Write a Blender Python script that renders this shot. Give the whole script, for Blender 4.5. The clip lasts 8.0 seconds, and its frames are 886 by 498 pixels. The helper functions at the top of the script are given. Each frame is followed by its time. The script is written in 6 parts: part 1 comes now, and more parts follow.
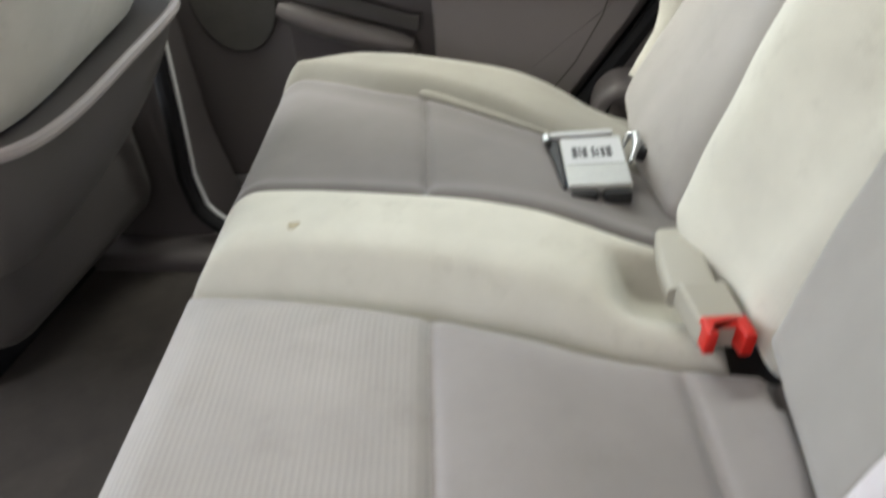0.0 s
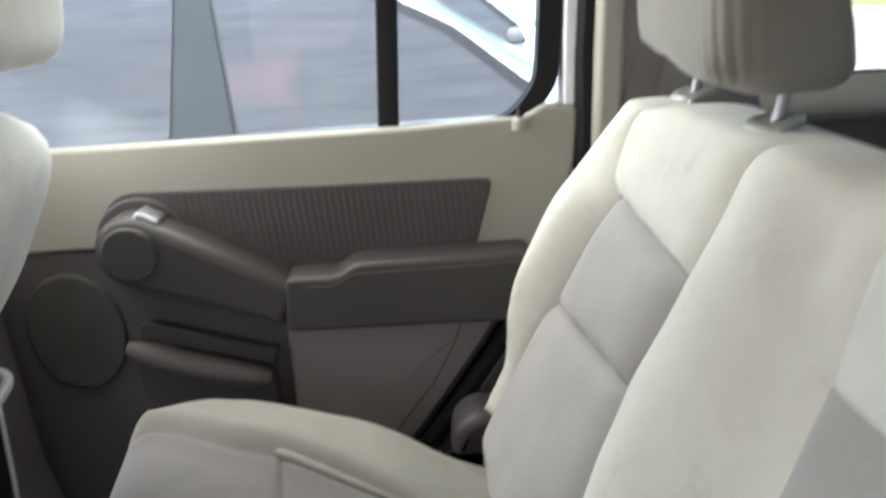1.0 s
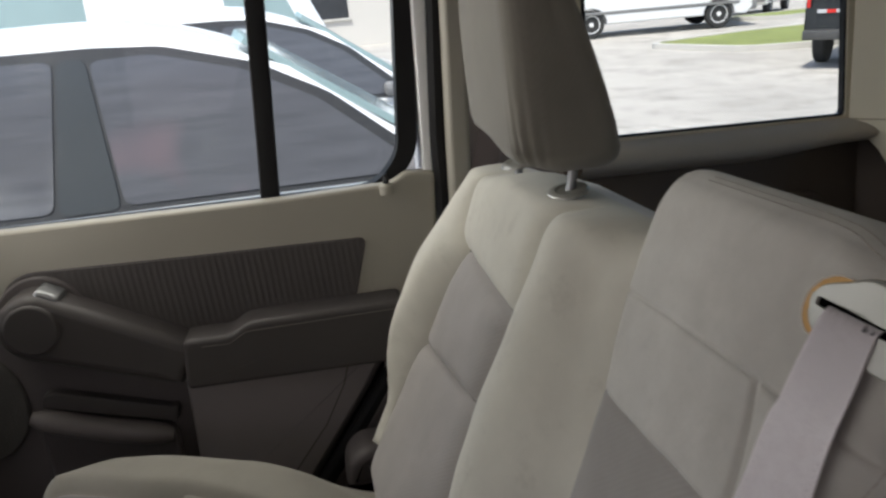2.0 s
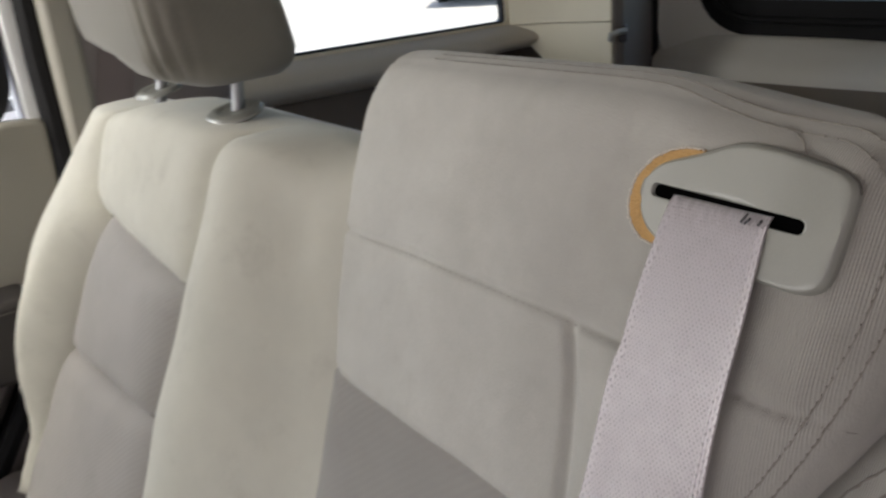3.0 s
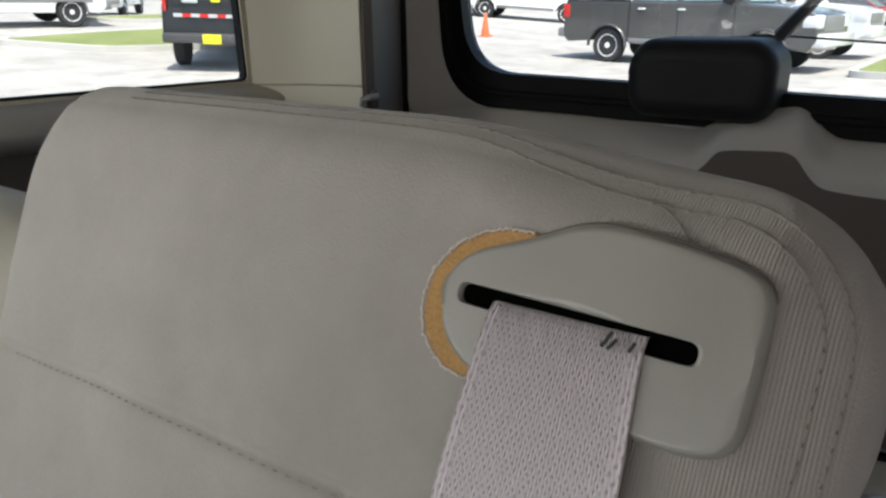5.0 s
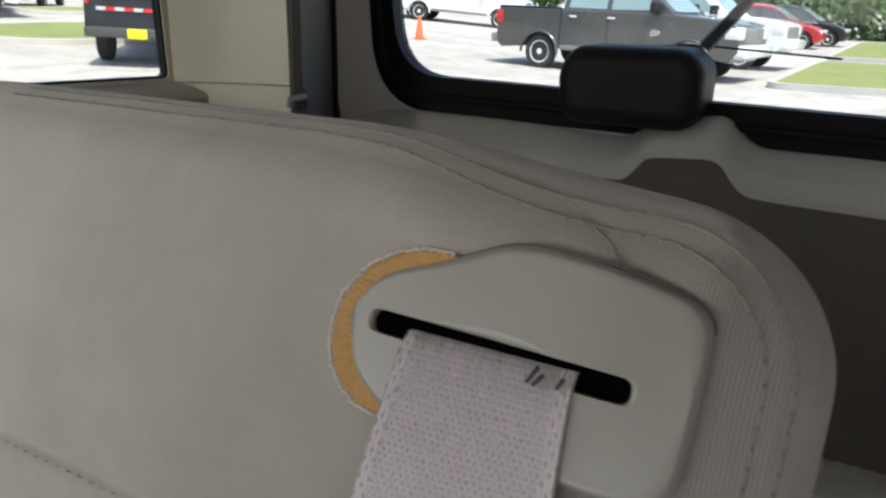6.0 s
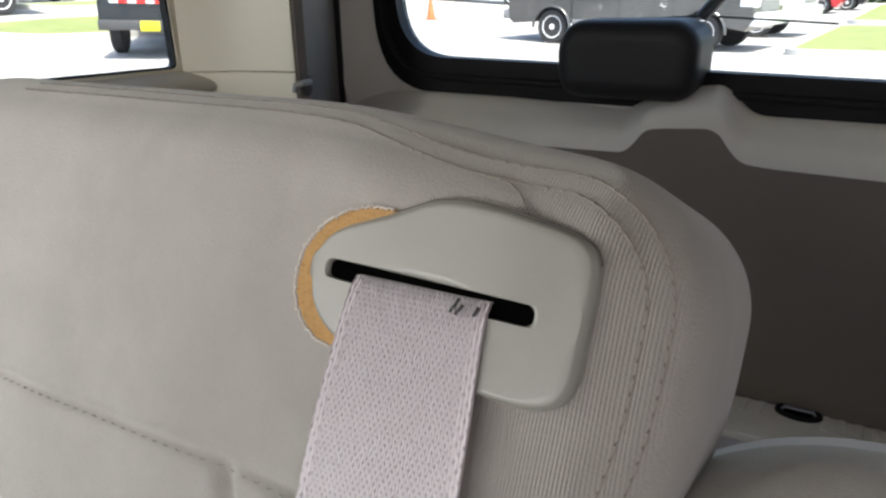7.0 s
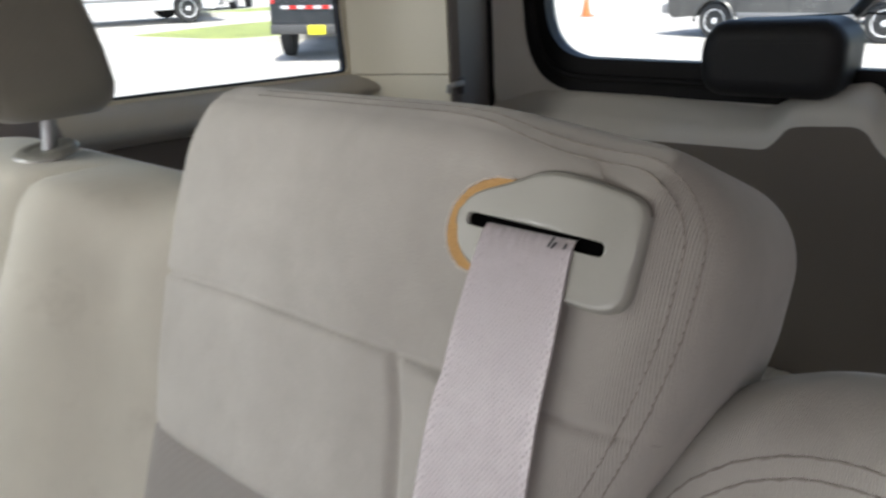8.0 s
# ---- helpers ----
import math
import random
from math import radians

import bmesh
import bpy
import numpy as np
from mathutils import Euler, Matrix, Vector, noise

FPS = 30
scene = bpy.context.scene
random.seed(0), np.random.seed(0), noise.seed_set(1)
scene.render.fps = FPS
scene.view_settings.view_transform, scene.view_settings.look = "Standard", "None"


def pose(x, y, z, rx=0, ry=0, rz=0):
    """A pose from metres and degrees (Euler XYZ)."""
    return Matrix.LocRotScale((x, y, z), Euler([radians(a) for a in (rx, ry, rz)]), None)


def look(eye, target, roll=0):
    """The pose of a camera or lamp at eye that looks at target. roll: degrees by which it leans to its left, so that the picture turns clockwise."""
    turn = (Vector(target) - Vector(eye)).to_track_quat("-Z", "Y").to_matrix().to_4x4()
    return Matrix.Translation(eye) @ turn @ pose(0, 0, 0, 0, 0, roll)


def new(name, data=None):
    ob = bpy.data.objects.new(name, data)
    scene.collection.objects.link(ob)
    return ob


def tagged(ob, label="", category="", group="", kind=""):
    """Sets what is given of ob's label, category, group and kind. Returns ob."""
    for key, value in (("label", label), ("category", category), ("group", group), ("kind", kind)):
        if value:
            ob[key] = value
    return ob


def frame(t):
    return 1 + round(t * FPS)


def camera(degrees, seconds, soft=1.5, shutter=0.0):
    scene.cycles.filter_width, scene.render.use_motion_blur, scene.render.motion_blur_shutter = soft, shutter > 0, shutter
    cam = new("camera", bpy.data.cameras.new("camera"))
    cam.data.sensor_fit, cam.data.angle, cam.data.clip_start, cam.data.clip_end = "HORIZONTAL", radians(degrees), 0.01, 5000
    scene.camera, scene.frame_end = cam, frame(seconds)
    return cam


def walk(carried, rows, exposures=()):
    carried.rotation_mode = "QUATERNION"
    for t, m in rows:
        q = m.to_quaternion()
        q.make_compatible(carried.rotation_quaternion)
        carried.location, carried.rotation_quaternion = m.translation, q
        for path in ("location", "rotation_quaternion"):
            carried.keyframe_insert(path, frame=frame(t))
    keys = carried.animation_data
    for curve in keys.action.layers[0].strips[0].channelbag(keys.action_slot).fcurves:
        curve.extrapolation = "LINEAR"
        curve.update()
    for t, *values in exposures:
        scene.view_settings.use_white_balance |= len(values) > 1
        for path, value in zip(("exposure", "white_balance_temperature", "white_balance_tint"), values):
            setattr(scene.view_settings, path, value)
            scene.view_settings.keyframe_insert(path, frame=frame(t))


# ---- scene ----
cam = camera(60.9, 8.0, 2.4, 0.3)
PATH = [
    (0, (0.422, 0.39, 1.284), (0.076, 2.011, 0.166), -6.4),
    (0.2, (0.408, 0.46, 1.333), (0.153, 2.136, 0.272), -2.9),
    (0.5, (0.446, 0.516, 1.387), (0.251, 2.289, 0.482), -4.5),
    (0.8, (0.45, 0.52, 1.435), (0.393, 2.382, 0.706), -4.9),
    (1, (0.455, 0.493, 1.476), (0.46, 2.388, 0.835), -4.2),
    (1.2, (0.442, 0.461, 1.524), (0.611, 2.375, 0.968), -3.2),
    (2.3, (0.513, 0.286, 1.553), (0.894, 2.166, 0.987), -7.4),
    (2.5, (0.527, 0.354, 1.522), (1.147, 2.16, 0.929), -5.4),
    (2.7, (0.518, 0.438, 1.497), (1.347, 2.126, 0.817), -4.1),
    (3, (0.539, 0.531, 1.466), (1.583, 2.058, 0.707), -6.3),
    (3.2, (0.559, 0.558, 1.448), (1.723, 2.013, 0.723), -5.2),
    (3.5, (0.577, 0.583, 1.443), (1.866, 1.959, 0.775), -5.1),
    (4, (0.586, 0.618, 1.443), (1.965, 1.921, 0.809), -2.3),
    (4.5, (0.613, 0.627, 1.437), (2.086, 1.821, 0.8), -1.5),
    (4.7, (0.621, 0.624, 1.433), (2.133, 1.768, 0.796), -1.2),
    (5.8, (0.651, 0.644, 1.434), (2.266, 1.653, 0.823), 1.2),
    (6, (0.654, 0.636, 1.431), (2.298, 1.589, 0.809), 1.2),
    (6.2, (0.656, 0.622, 1.431), (2.304, 1.563, 0.801), 0.3),
    (6.5, (0.654, 0.611, 1.429), (2.284, 1.556, 0.758), -0.6),
    (7, (0.634, 0.596, 1.435), (2.238, 1.586, 0.765), -1.2),
    (7.5, (0.615, 0.579, 1.445), (2.163, 1.656, 0.778), -2.1),
    (7.8, (0.585, 0.55, 1.448), (2.054, 1.733, 0.78), -2.5),
    (8, (0.552, 0.522, 1.453), (1.922, 1.821, 0.793), -3.2),
]
EXPOSURES = [(0.0, 2.54, 6350, 5), (0.6, 2.48, 6200, 7), (0.9, 2.26, 6100, 8), (1.2, 1.84, 6250, 8), (2.3, 0.78, 6500, 12), (2.7, 0.98, 6500, 12), (3.2, 1.78, 6450, 11), (3.5, 1.68, 6350, 11), (4.0, 1.44, 6400, 10),
             (4.7, 1.26, 6450, 10), (5.8, 1.1, 6500, 10), (6.2, 1.38, 6450, 10), (6.5, 1.68, 6400, 11), (7.5, 1.92, 6400, 11), (8.0, 1.70, 6400, 11)]
walk(cam, [(t, look(eye, target, roll)) for t, eye, target, roll in PATH], EXPOSURES)

# ---- world, sun, exposure ----
SUN_EL, SUN_AZ = 62.0, 215.0
world = bpy.data.worlds.new("world")
scene.world = world
world.use_nodes = True
wn = world.node_tree
sky = wn.nodes.new("ShaderNodeTexSky")
sky.sky_type = "NISHITA"
sky.sun_disc = False
sky.sun_elevation, sky.sun_rotation = radians(SUN_EL), radians(SUN_AZ)
sky.air_density, sky.dust_density, sky.ozone_density = 1.0, 2.5, 1.0
wn.links.new(sky.outputs[0], wn.nodes["Background"].inputs[0])
wn.nodes["Background"].inputs[1].default_value = 0.15
sun_data = bpy.data.lights.new("sun", "SUN")
sun_data.energy, sun_data.angle, sun_data.color = 2.8, radians(0.6), (1.0, 0.95, 0.88)
sun = new("sun", sun_data)
az, el = radians(SUN_AZ), radians(SUN_EL)
sun_dir = Vector((math.sin(az) * math.cos(el), math.cos(az) * math.cos(el), math.sin(el)))
sun.matrix_world = look(sun_dir * 50, (0, 0, 0))


def window_lamp(name, place, target, w, h, watts, color=(1.0, 0.96, 0.955)):
    """An area lamp in an opening of the car, for the daylight that comes in there."""
    d = bpy.data.lights.new(name, "AREA")
    d.shape, d.size, d.size_y, d.energy, d.color = "RECTANGLE", w, h, watts, color
    ob = new(name, d)
    ob.matrix_world = look(place, target)
    return ob


window_lamp("daylight_windscreen", (-1.62, 0.95, 1.38), (0.6, 1.0, 1.05), 1.4, 0.45, 3.4)
window_lamp("daylight_front_side_window", (-0.92, 1.83, 1.41), (0.6, 1.35, 1.0), 0.62, 0.38, 5.0)
window_lamp("daylight_rear_side_window", (0.0, 1.905, 1.735), (0.45, 1.15, 0.95), 1.25, 0.05, 3.3, (1.0, 0.98, 0.89))
# added pinkish fill from the near side; the window around it is unseen
window_lamp("fill_near_side", (0.11, -0.22, 1.45), (0.75, 0.9, 1.15), 0.9, 0.38, 0.7, (1.0, 0.87, 0.96))

# ---- materials ----
def nodes_of(name):
    m = bpy.data.materials.new(name)
    m.use_nodes = True
    nt = m.node_tree
    return m, nt, nt.nodes["Principled BSDF"]


def N(nt, kind, **kw):
    n = nt.nodes.new(kind)
    for k, v in kw.items():
        if k in n.inputs:
            n.inputs[k].default_value = v
    return n


def mixed(nt, fac, a, b):
    n = nt.nodes.new("ShaderNodeMix")
    n.data_type = "RGBA"
    for i, v in ((6, a), (7, b)):
        if isinstance(v, tuple):
            n.inputs[i].default_value = (*v, 1)
        else:
            nt.links.new(v, n.inputs[i])
    nt.links.new(fac, n.inputs[0])
    return n.outputs[2]


def ramped(nt, src, lo, hi):
    n = nt.nodes.new("ShaderNodeMapRange")
    n.inputs[1].default_value, n.inputs[2].default_value = lo, hi
    nt.links.new(src, n.inputs[0])
    return n.outputs[0]


def surface(name, col, rough=0.6, grain=400.0, spots=9.0, vary=0.10, bump=0.15, bump_d=0.0006, metal=0.0, dirt=None, spec=0.5, coat=0.0, sheen=0.0):
    """A plain material: two scales of colour variation, and fine relief."""
    m, nt, p = nodes_of(name)
    tc = nt.nodes.new("ShaderNodeTexCoord")
    fine = N(nt, "ShaderNodeTexNoise", Scale=grain, Detail=3.0)
    big = N(nt, "ShaderNodeTexNoise", Scale=spots, Detail=5.0, Roughness=0.6)
    for n in (fine, big):
        nt.links.new(tc.outputs["Object"], n.inputs["Vector"])
    dark = tuple(c * (1 - vary) for c in col)
    lite = tuple(min(1, c * (1 + vary * 0.7)) for c in col)
    c1 = mixed(nt, ramped(nt, big.outputs[0], 0.3, 0.7), dark, lite)
    c2 = mixed(nt, ramped(nt, fine.outputs[0], 0.25, 0.85), c1, lite)
    if dirt:
        blot = N(nt, "ShaderNodeTexNoise", Scale=spots * 0.45, Detail=6.0, Roughness=0.65)
        nt.links.new(tc.outputs["Object"], blot.inputs["Vector"])
        c2 = mixed(nt, ramped(nt, blot.outputs[0], 0.52, 0.80), c2, dirt)
    nt.links.new(c2, p.inputs["Base Color"])
    r = ramped(nt, big.outputs[0], 0.2, 0.8)
    rr = nt.nodes.new("ShaderNodeMapRange")
    nt.links.new(r, rr.inputs[0])
    rr.inputs[3].default_value, rr.inputs[4].default_value = max(0.02, rough - 0.07), min(1, rough + 0.07)
    nt.links.new(rr.outputs[0], p.inputs["Roughness"])
    p.inputs["Metallic"].default_value = metal
    p.inputs["Specular IOR Level"].default_value = spec
    p.inputs["Coat Weight"].default_value = coat
    p.inputs["Sheen Weight"].default_value = sheen
    p.inputs["Sheen Roughness"].default_value = 0.4
    if bump:
        b = N(nt, "ShaderNodeBump", Strength=bump, Distance=bump_d)
        nt.links.new(fine.outputs[0], b.inputs["Height"])
        nt.links.new(b.outputs[0], p.inputs["Normal"])
    return m


def fabric(name, col, rib, axis, depth=0.5, vary=0.10, soil=(0.20, 0.18, 0.15), sheen=0.25, rib_d=0.0009, worn_to=(0.12, 0.40), bend_by=2.0, face=None, grime_shade=None):
    """Woven seat cloth: fine ribs of the given period (metres), worn and soiled in soft patches."""
    m, nt, p = nodes_of(name)
    tc = nt.nodes.new("ShaderNodeTexCoord")
    obj = tc.outputs["Object"]
    bend = N(nt, "ShaderNodeTexNoise", Scale=14.0, Detail=2.0)
    nt.links.new(obj, bend.inputs["Vector"])
    dot = nt.nodes.new("ShaderNodeVectorMath")
    dot.operation = "DOT_PRODUCT"
    nt.links.new(obj, dot.inputs[0])
    dot.inputs[1].default_value = axis
    ph = nt.nodes.new("ShaderNodeMath")
    ph.operation = "MULTIPLY"
    ph.inputs[1].default_value = 2 * math.pi / rib
    nt.links.new(dot.outputs["Value"], ph.inputs[0])
    add = nt.nodes.new("ShaderNodeMath")
    add.operation = "MULTIPLY_ADD"
    nt.links.new(bend.outputs[0], add.inputs[0])
    add.inputs[1].default_value = bend_by
    nt.links.new(ph.outputs[0], add.inputs[2])
    sine = nt.nodes.new("ShaderNodeMath")
    sine.operation = "SINE"
    nt.links.new(add.outputs[0], sine.inputs[0])
    weave = N(nt, "ShaderNodeTexNoise", Scale=900.0, Detail=2.0)
    nt.links.new(obj, weave.inputs["Vector"])
    worn = N(nt, "ShaderNodeTexNoise", Scale=9.0, Detail=3.0)
    nt.links.new(obj, worn.inputs["Vector"])
    wr = nt.nodes.new("ShaderNodeMapRange")
    nt.links.new(worn.outputs[0], wr.inputs[0])
    wr.inputs[1].default_value, wr.inputs[2].default_value, wr.inputs[3].default_value, wr.inputs[4].default_value = 0.38, 0.62, worn_to[0], worn_to[1]
    h = nt.nodes.new("ShaderNodeMath")
    h.operation = "MULTIPLY_ADD"
    nt.links.new(sine.outputs[0], h.inputs[0])
    nt.links.new(wr.outputs[0], h.inputs[1])
    if face:
        # the ribbed cloth covers the face, plain cloth the sides
        fd = nt.nodes.new("ShaderNodeVectorMath")
        fd.operation = "DOT_PRODUCT"
        nt.links.new(tc.outputs["Normal"], fd.inputs[0])
        fd.inputs[1].default_value = face
        ribbed = nt.nodes.new("ShaderNodeMath")
        ribbed.operation = "MULTIPLY"
        nt.links.new(wr.outputs[0], ribbed.inputs[0])
        nt.links.new(ramped(nt, fd.outputs["Value"], 0.50, 0.88), ribbed.inputs[1])
        # rubbed smooth on the middle of the seat
        at_y = nt.nodes.new("ShaderNodeSeparateXYZ")
        nt.links.new(obj, at_y.inputs[0])
        kept = nt.nodes.new("ShaderNodeMath")
        kept.operation = "MULTIPLY"
        nt.links.new(ribbed.outputs[0], kept.inputs[0])
        nt.links.new(ramped(nt, at_y.outputs[1], 0.735, 0.685), kept.inputs[1])
        nt.links.new(kept.outputs[0], h.inputs[1])
    nt.links.new(weave.outputs[0], h.inputs[2])
    big = N(nt, "ShaderNodeTexNoise", Scale=7.0, Detail=6.0, Roughness=0.62)
    nt.links.new(obj, big.inputs["Vector"])
    stain = N(nt, "ShaderNodeTexNoise", Scale=16.0, Detail=4.0, Roughness=0.7)
    nt.links.new(obj, stain.inputs["Vector"])
    dark = tuple(c * (1 - vary) for c in col)
    lite = tuple(min(1, c * (1 + 0.5 * vary)) for c in col)
    c = mixed(nt, ramped(nt, big.outputs[0], 0.32, 0.68), dark, lite)
    part_soil = nt.nodes.new("ShaderNodeMath")
    part_soil.operation = "MULTIPLY"
    nt.links.new(ramped(nt, stain.outputs[0], 0.56, 0.86), part_soil.inputs[0])
    part_soil.inputs[1].default_value = 0.30
    c = mixed(nt, part_soil.outputs[0], c, soil)
    if grime_shade:
        # hand grime and painted shade in a smudged patch: place, radius, strength, colour
        place, rad, amount, tone = grime_shade
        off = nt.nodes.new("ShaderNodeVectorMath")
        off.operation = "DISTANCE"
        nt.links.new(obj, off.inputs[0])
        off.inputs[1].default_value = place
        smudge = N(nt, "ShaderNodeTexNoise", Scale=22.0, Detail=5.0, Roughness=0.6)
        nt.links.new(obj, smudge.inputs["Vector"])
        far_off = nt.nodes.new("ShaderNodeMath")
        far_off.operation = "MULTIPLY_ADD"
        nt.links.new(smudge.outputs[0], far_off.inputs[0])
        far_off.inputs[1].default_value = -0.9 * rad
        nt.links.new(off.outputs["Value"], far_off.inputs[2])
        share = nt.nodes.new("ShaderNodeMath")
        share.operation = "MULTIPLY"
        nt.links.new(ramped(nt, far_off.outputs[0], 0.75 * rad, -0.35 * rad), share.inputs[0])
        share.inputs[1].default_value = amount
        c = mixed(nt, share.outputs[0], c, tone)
    groove = nt.nodes.new("ShaderNodeMath")
    groove.operation = "MULTIPLY"
    nt.links.new(ramped(nt, h.outputs[0], 0.75, 0.25), groove.inputs[0])
    groove.inputs[1].default_value = 0.40 * depth
    c = mixed(nt, groove.outputs[0], c, tuple(v * 0.55 for v in col))
    nt.links.new(c, p.inputs["Base Color"])
    p.inputs["Roughness"].default_value = 0.92
    p.inputs["Specular IOR Level"].default_value = 0.25
    p.inputs["Sheen Weight"].default_value = sheen
    p.inputs["Sheen Roughness"].default_value = 0.5
    b = N(nt, "ShaderNodeBump", Strength=depth, Distance=rib_d)
    nt.links.new(h.outputs[0], b.inputs["Height"])
    nt.links.new(b.outputs[0], p.inputs["Normal"])
    return m


def glass(name, tint=(0.93, 0.96, 0.95), rough=0.0, smear=0.0):
    m, nt, p = nodes_of(name)
    nt.nodes.remove(p)
    out = nt.nodes["Material Output"]
    tr = nt.nodes.new("ShaderNodeBsdfTransparent")
    tr.inputs[0].default_value = (*tint, 1)
    gl = N(nt, "ShaderNodeBsdfGlossy", Roughness=rough)
    fr = N(nt, "ShaderNodeFresnel", IOR=1.22)
    mx = nt.nodes.new("ShaderNodeMixShader")
    nt.links.new(fr.outputs[0], mx.inputs[0])
    nt.links.new(tr.outputs[0], mx.inputs[1])
    nt.links.new(gl.outputs[0], mx.inputs[2])
    nt.links.new(mx.outputs[0], out.inputs[0])
    return m


S22, C22 = math.sin(math.atan(0.42)), math.cos(math.atan(0.42))
# the dark patch holds grime and the weaker light on the upper near side
CREAM = fabric("cream_cloth", (0.55, 0.537, 0.502), 0.00105, (0.06, 1.0, 0.0), 0.58, vary=0.17, rib_d=0.0005, worn_to=(0.22, 0.85), bend_by=8.0, face=(-0.92, 0.0, 0.38), grime_shade=((0.835, 0.68, 1.39), 0.26, 0.95, (0.315, 0.299, 0.272)))
# window light is in these tones: far seat lightened, headrest darkened
CREAM_PLAIN = fabric("cream_cloth_far", (0.65, 0.635, 0.56), 0.0022, (0.2, 0.9, -0.2), 0.12, rib_d=0.0004)
HEAD_CLOTH = fabric("shaded_headrest_cloth", (0.225, 0.212, 0.183), 0.0022, (0.2, 0.9, -0.2), 0.14, rib_d=0.0004)
CREAM_SIDE = fabric("grey_cream_side_cloth", (0.54, 0.515, 0.50), 0.0030, (0.2, 0.3, 0.9), 0.08, sheen=0.6, rib_d=0.0003)
FRONT_CLOTH = fabric("pale_front_seat_cloth", (0.60, 0.58, 0.53), 0.0022, (0.2, 0.9, -0.2), 0.12, rib_d=0.0004)
# far seat cloth again, darkened for the weak light low at the front
BOLSTER = fabric("shaded_bolster_cloth", (0.29, 0.276, 0.240), 0.0022, (0.2, 0.9, -0.2), 0.14, rib_d=0.0004)
# grey insert cloth, its tone set lighter or darker by each panel's light
GREY_RIB = fabric("lit_grey_ribbed_cloth", (0.41, 0.388, 0.368), 0.0064, (0.98, 0.17, 0.0), 0.26, rib_d=0.0016)
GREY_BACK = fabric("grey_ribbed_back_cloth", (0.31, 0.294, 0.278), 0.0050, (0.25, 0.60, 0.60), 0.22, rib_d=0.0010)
GREY_FAR = fabric("lit_grey_back_cloth", (0.385, 0.364, 0.345), 0.0050, (0.25, 0.60, 0.60), 0.20, rib_d=0.0010)
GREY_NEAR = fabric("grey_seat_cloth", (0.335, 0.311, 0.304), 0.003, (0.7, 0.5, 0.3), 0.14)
GREY_PLAIN = fabric("shaded_grey_cloth", (0.190, 0.175, 0.172), 0.003, (0.7, 0.5, 0.3), 0.14)
SEAM_THREAD = surface("dark_seam_thread", (0.25, 0.23, 0.205), 0.85, grain=2500, bump=0.2)
THREAD = surface("grey_thread", (0.36, 0.34, 0.315), 0.8, grain=2500, bump=0.2)
FOAM = surface("bare_orange_foam", (0.45, 0.27, 0.105), 0.95, grain=700, spots=60, vary=0.3, bump=0.6, bump_d=0.0015)
BEIGE = surface("beige_moulded_plastic", (0.385, 0.366, 0.312), 0.55, grain=900, spots=3, vary=0.05, bump=0.12, bump_d=0.0004)
PLATE = surface("greige_plastic_guide", (0.275, 0.276, 0.248), 0.34, spec=0.8, grain=1200, spots=14, vary=0.06, bump=0.06, bump_d=0.0003, dirt=(0.33, 0.32, 0.29))
TAUPE = surface("taupe_moulded_plastic", (0.094, 0.083, 0.083), 0.5, grain=1100, spots=5, vary=0.10, bump=0.2, bump_d=0.0004)
DARK_TAUPE = surface("dark_taupe_plastic", (0.062, 0.056, 0.055), 0.48, grain=1100, spots=5, vary=0.10, bump=0.2, bump_d=0.0004)
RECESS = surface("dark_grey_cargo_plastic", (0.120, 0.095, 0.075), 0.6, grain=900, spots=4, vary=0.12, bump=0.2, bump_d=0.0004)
TAUPE_MID = surface("mid_taupe_plastic", (0.135, 0.120, 0.117), 0.5, grain=1000, spots=4, vary=0.08, bump=0.15, bump_d=0.0004)
TAUPE_LITE = surface("light_taupe_plastic", (0.30, 0.272, 0.268), 0.55, grain=1000, spots=4, vary=0.08, bump=0.15, bump_d=0.0004)
# the liftgate's grey plastic, darkened for the shade below the shelf
GREY_SHADED = surface("shaded_liftgate_plastic", (0.195, 0.170, 0.143), 0.55, grain=1000, spots=3, vary=0.08, bump=0.15, bump_d=0.0004)
BEIGE_TRIM = surface("pale_beige_trim_plastic", (0.74, 0.70, 0.565), 0.5, grain=900, spots=3, vary=0.05, bump=0.12, bump_d=0.0004)
LEDGE = surface("greige_ledge_plastic", (0.50, 0.465, 0.405), 0.55, grain=900, spots=3, vary=0.06, bump=0.12, bump_d=0.0004)
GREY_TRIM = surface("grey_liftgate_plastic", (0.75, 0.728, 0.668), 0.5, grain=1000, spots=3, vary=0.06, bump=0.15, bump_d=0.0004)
FRONT_SHELL = surface("taupe_seat_shell", (0.075, 0.068, 0.065), 0.55, grain=1000, spots=4, vary=0.1, bump=0.15)
STRIP_GREY = surface("grey_pillar_plastic", (0.130, 0.112, 0.096), 0.62, grain=1000, spots=5, vary=0.06, bump=0.12)
RIB_PANEL = fabric("dark_ribbed_door_cloth", (0.088, 0.080, 0.079), 0.013, (1.0, 0.0, 0.05), 0.24, soil=(0.09, 0.08, 0.07), rib_d=0.004, worn_to=(0.6, 0.7))
BLACK = surface("black_plastic", (0.007, 0.007, 0.008), 0.58, grain=1200, spots=6, vary=0.2, bump=0.15, bump_d=0.0003)
RUBBER = surface("black_rubber", (0.007, 0.007, 0.008), 0.6, grain=500, spots=8, vary=0.25, bump=0.1, spec=0.3)
# near-black fill that paints the darkness inside the belt slot and striker cup
VOID = surface("dark_slot", (0.002, 0.002, 0.002), 1.0, bump=0, spec=0.0)
CARPET = surface("dark_brown_carpet", (0.046, 0.039, 0.034), 0.98, grain=550, spots=18, vary=0.35, bump=0.9, bump_d=0.004, dirt=(0.07, 0.06, 0.052))
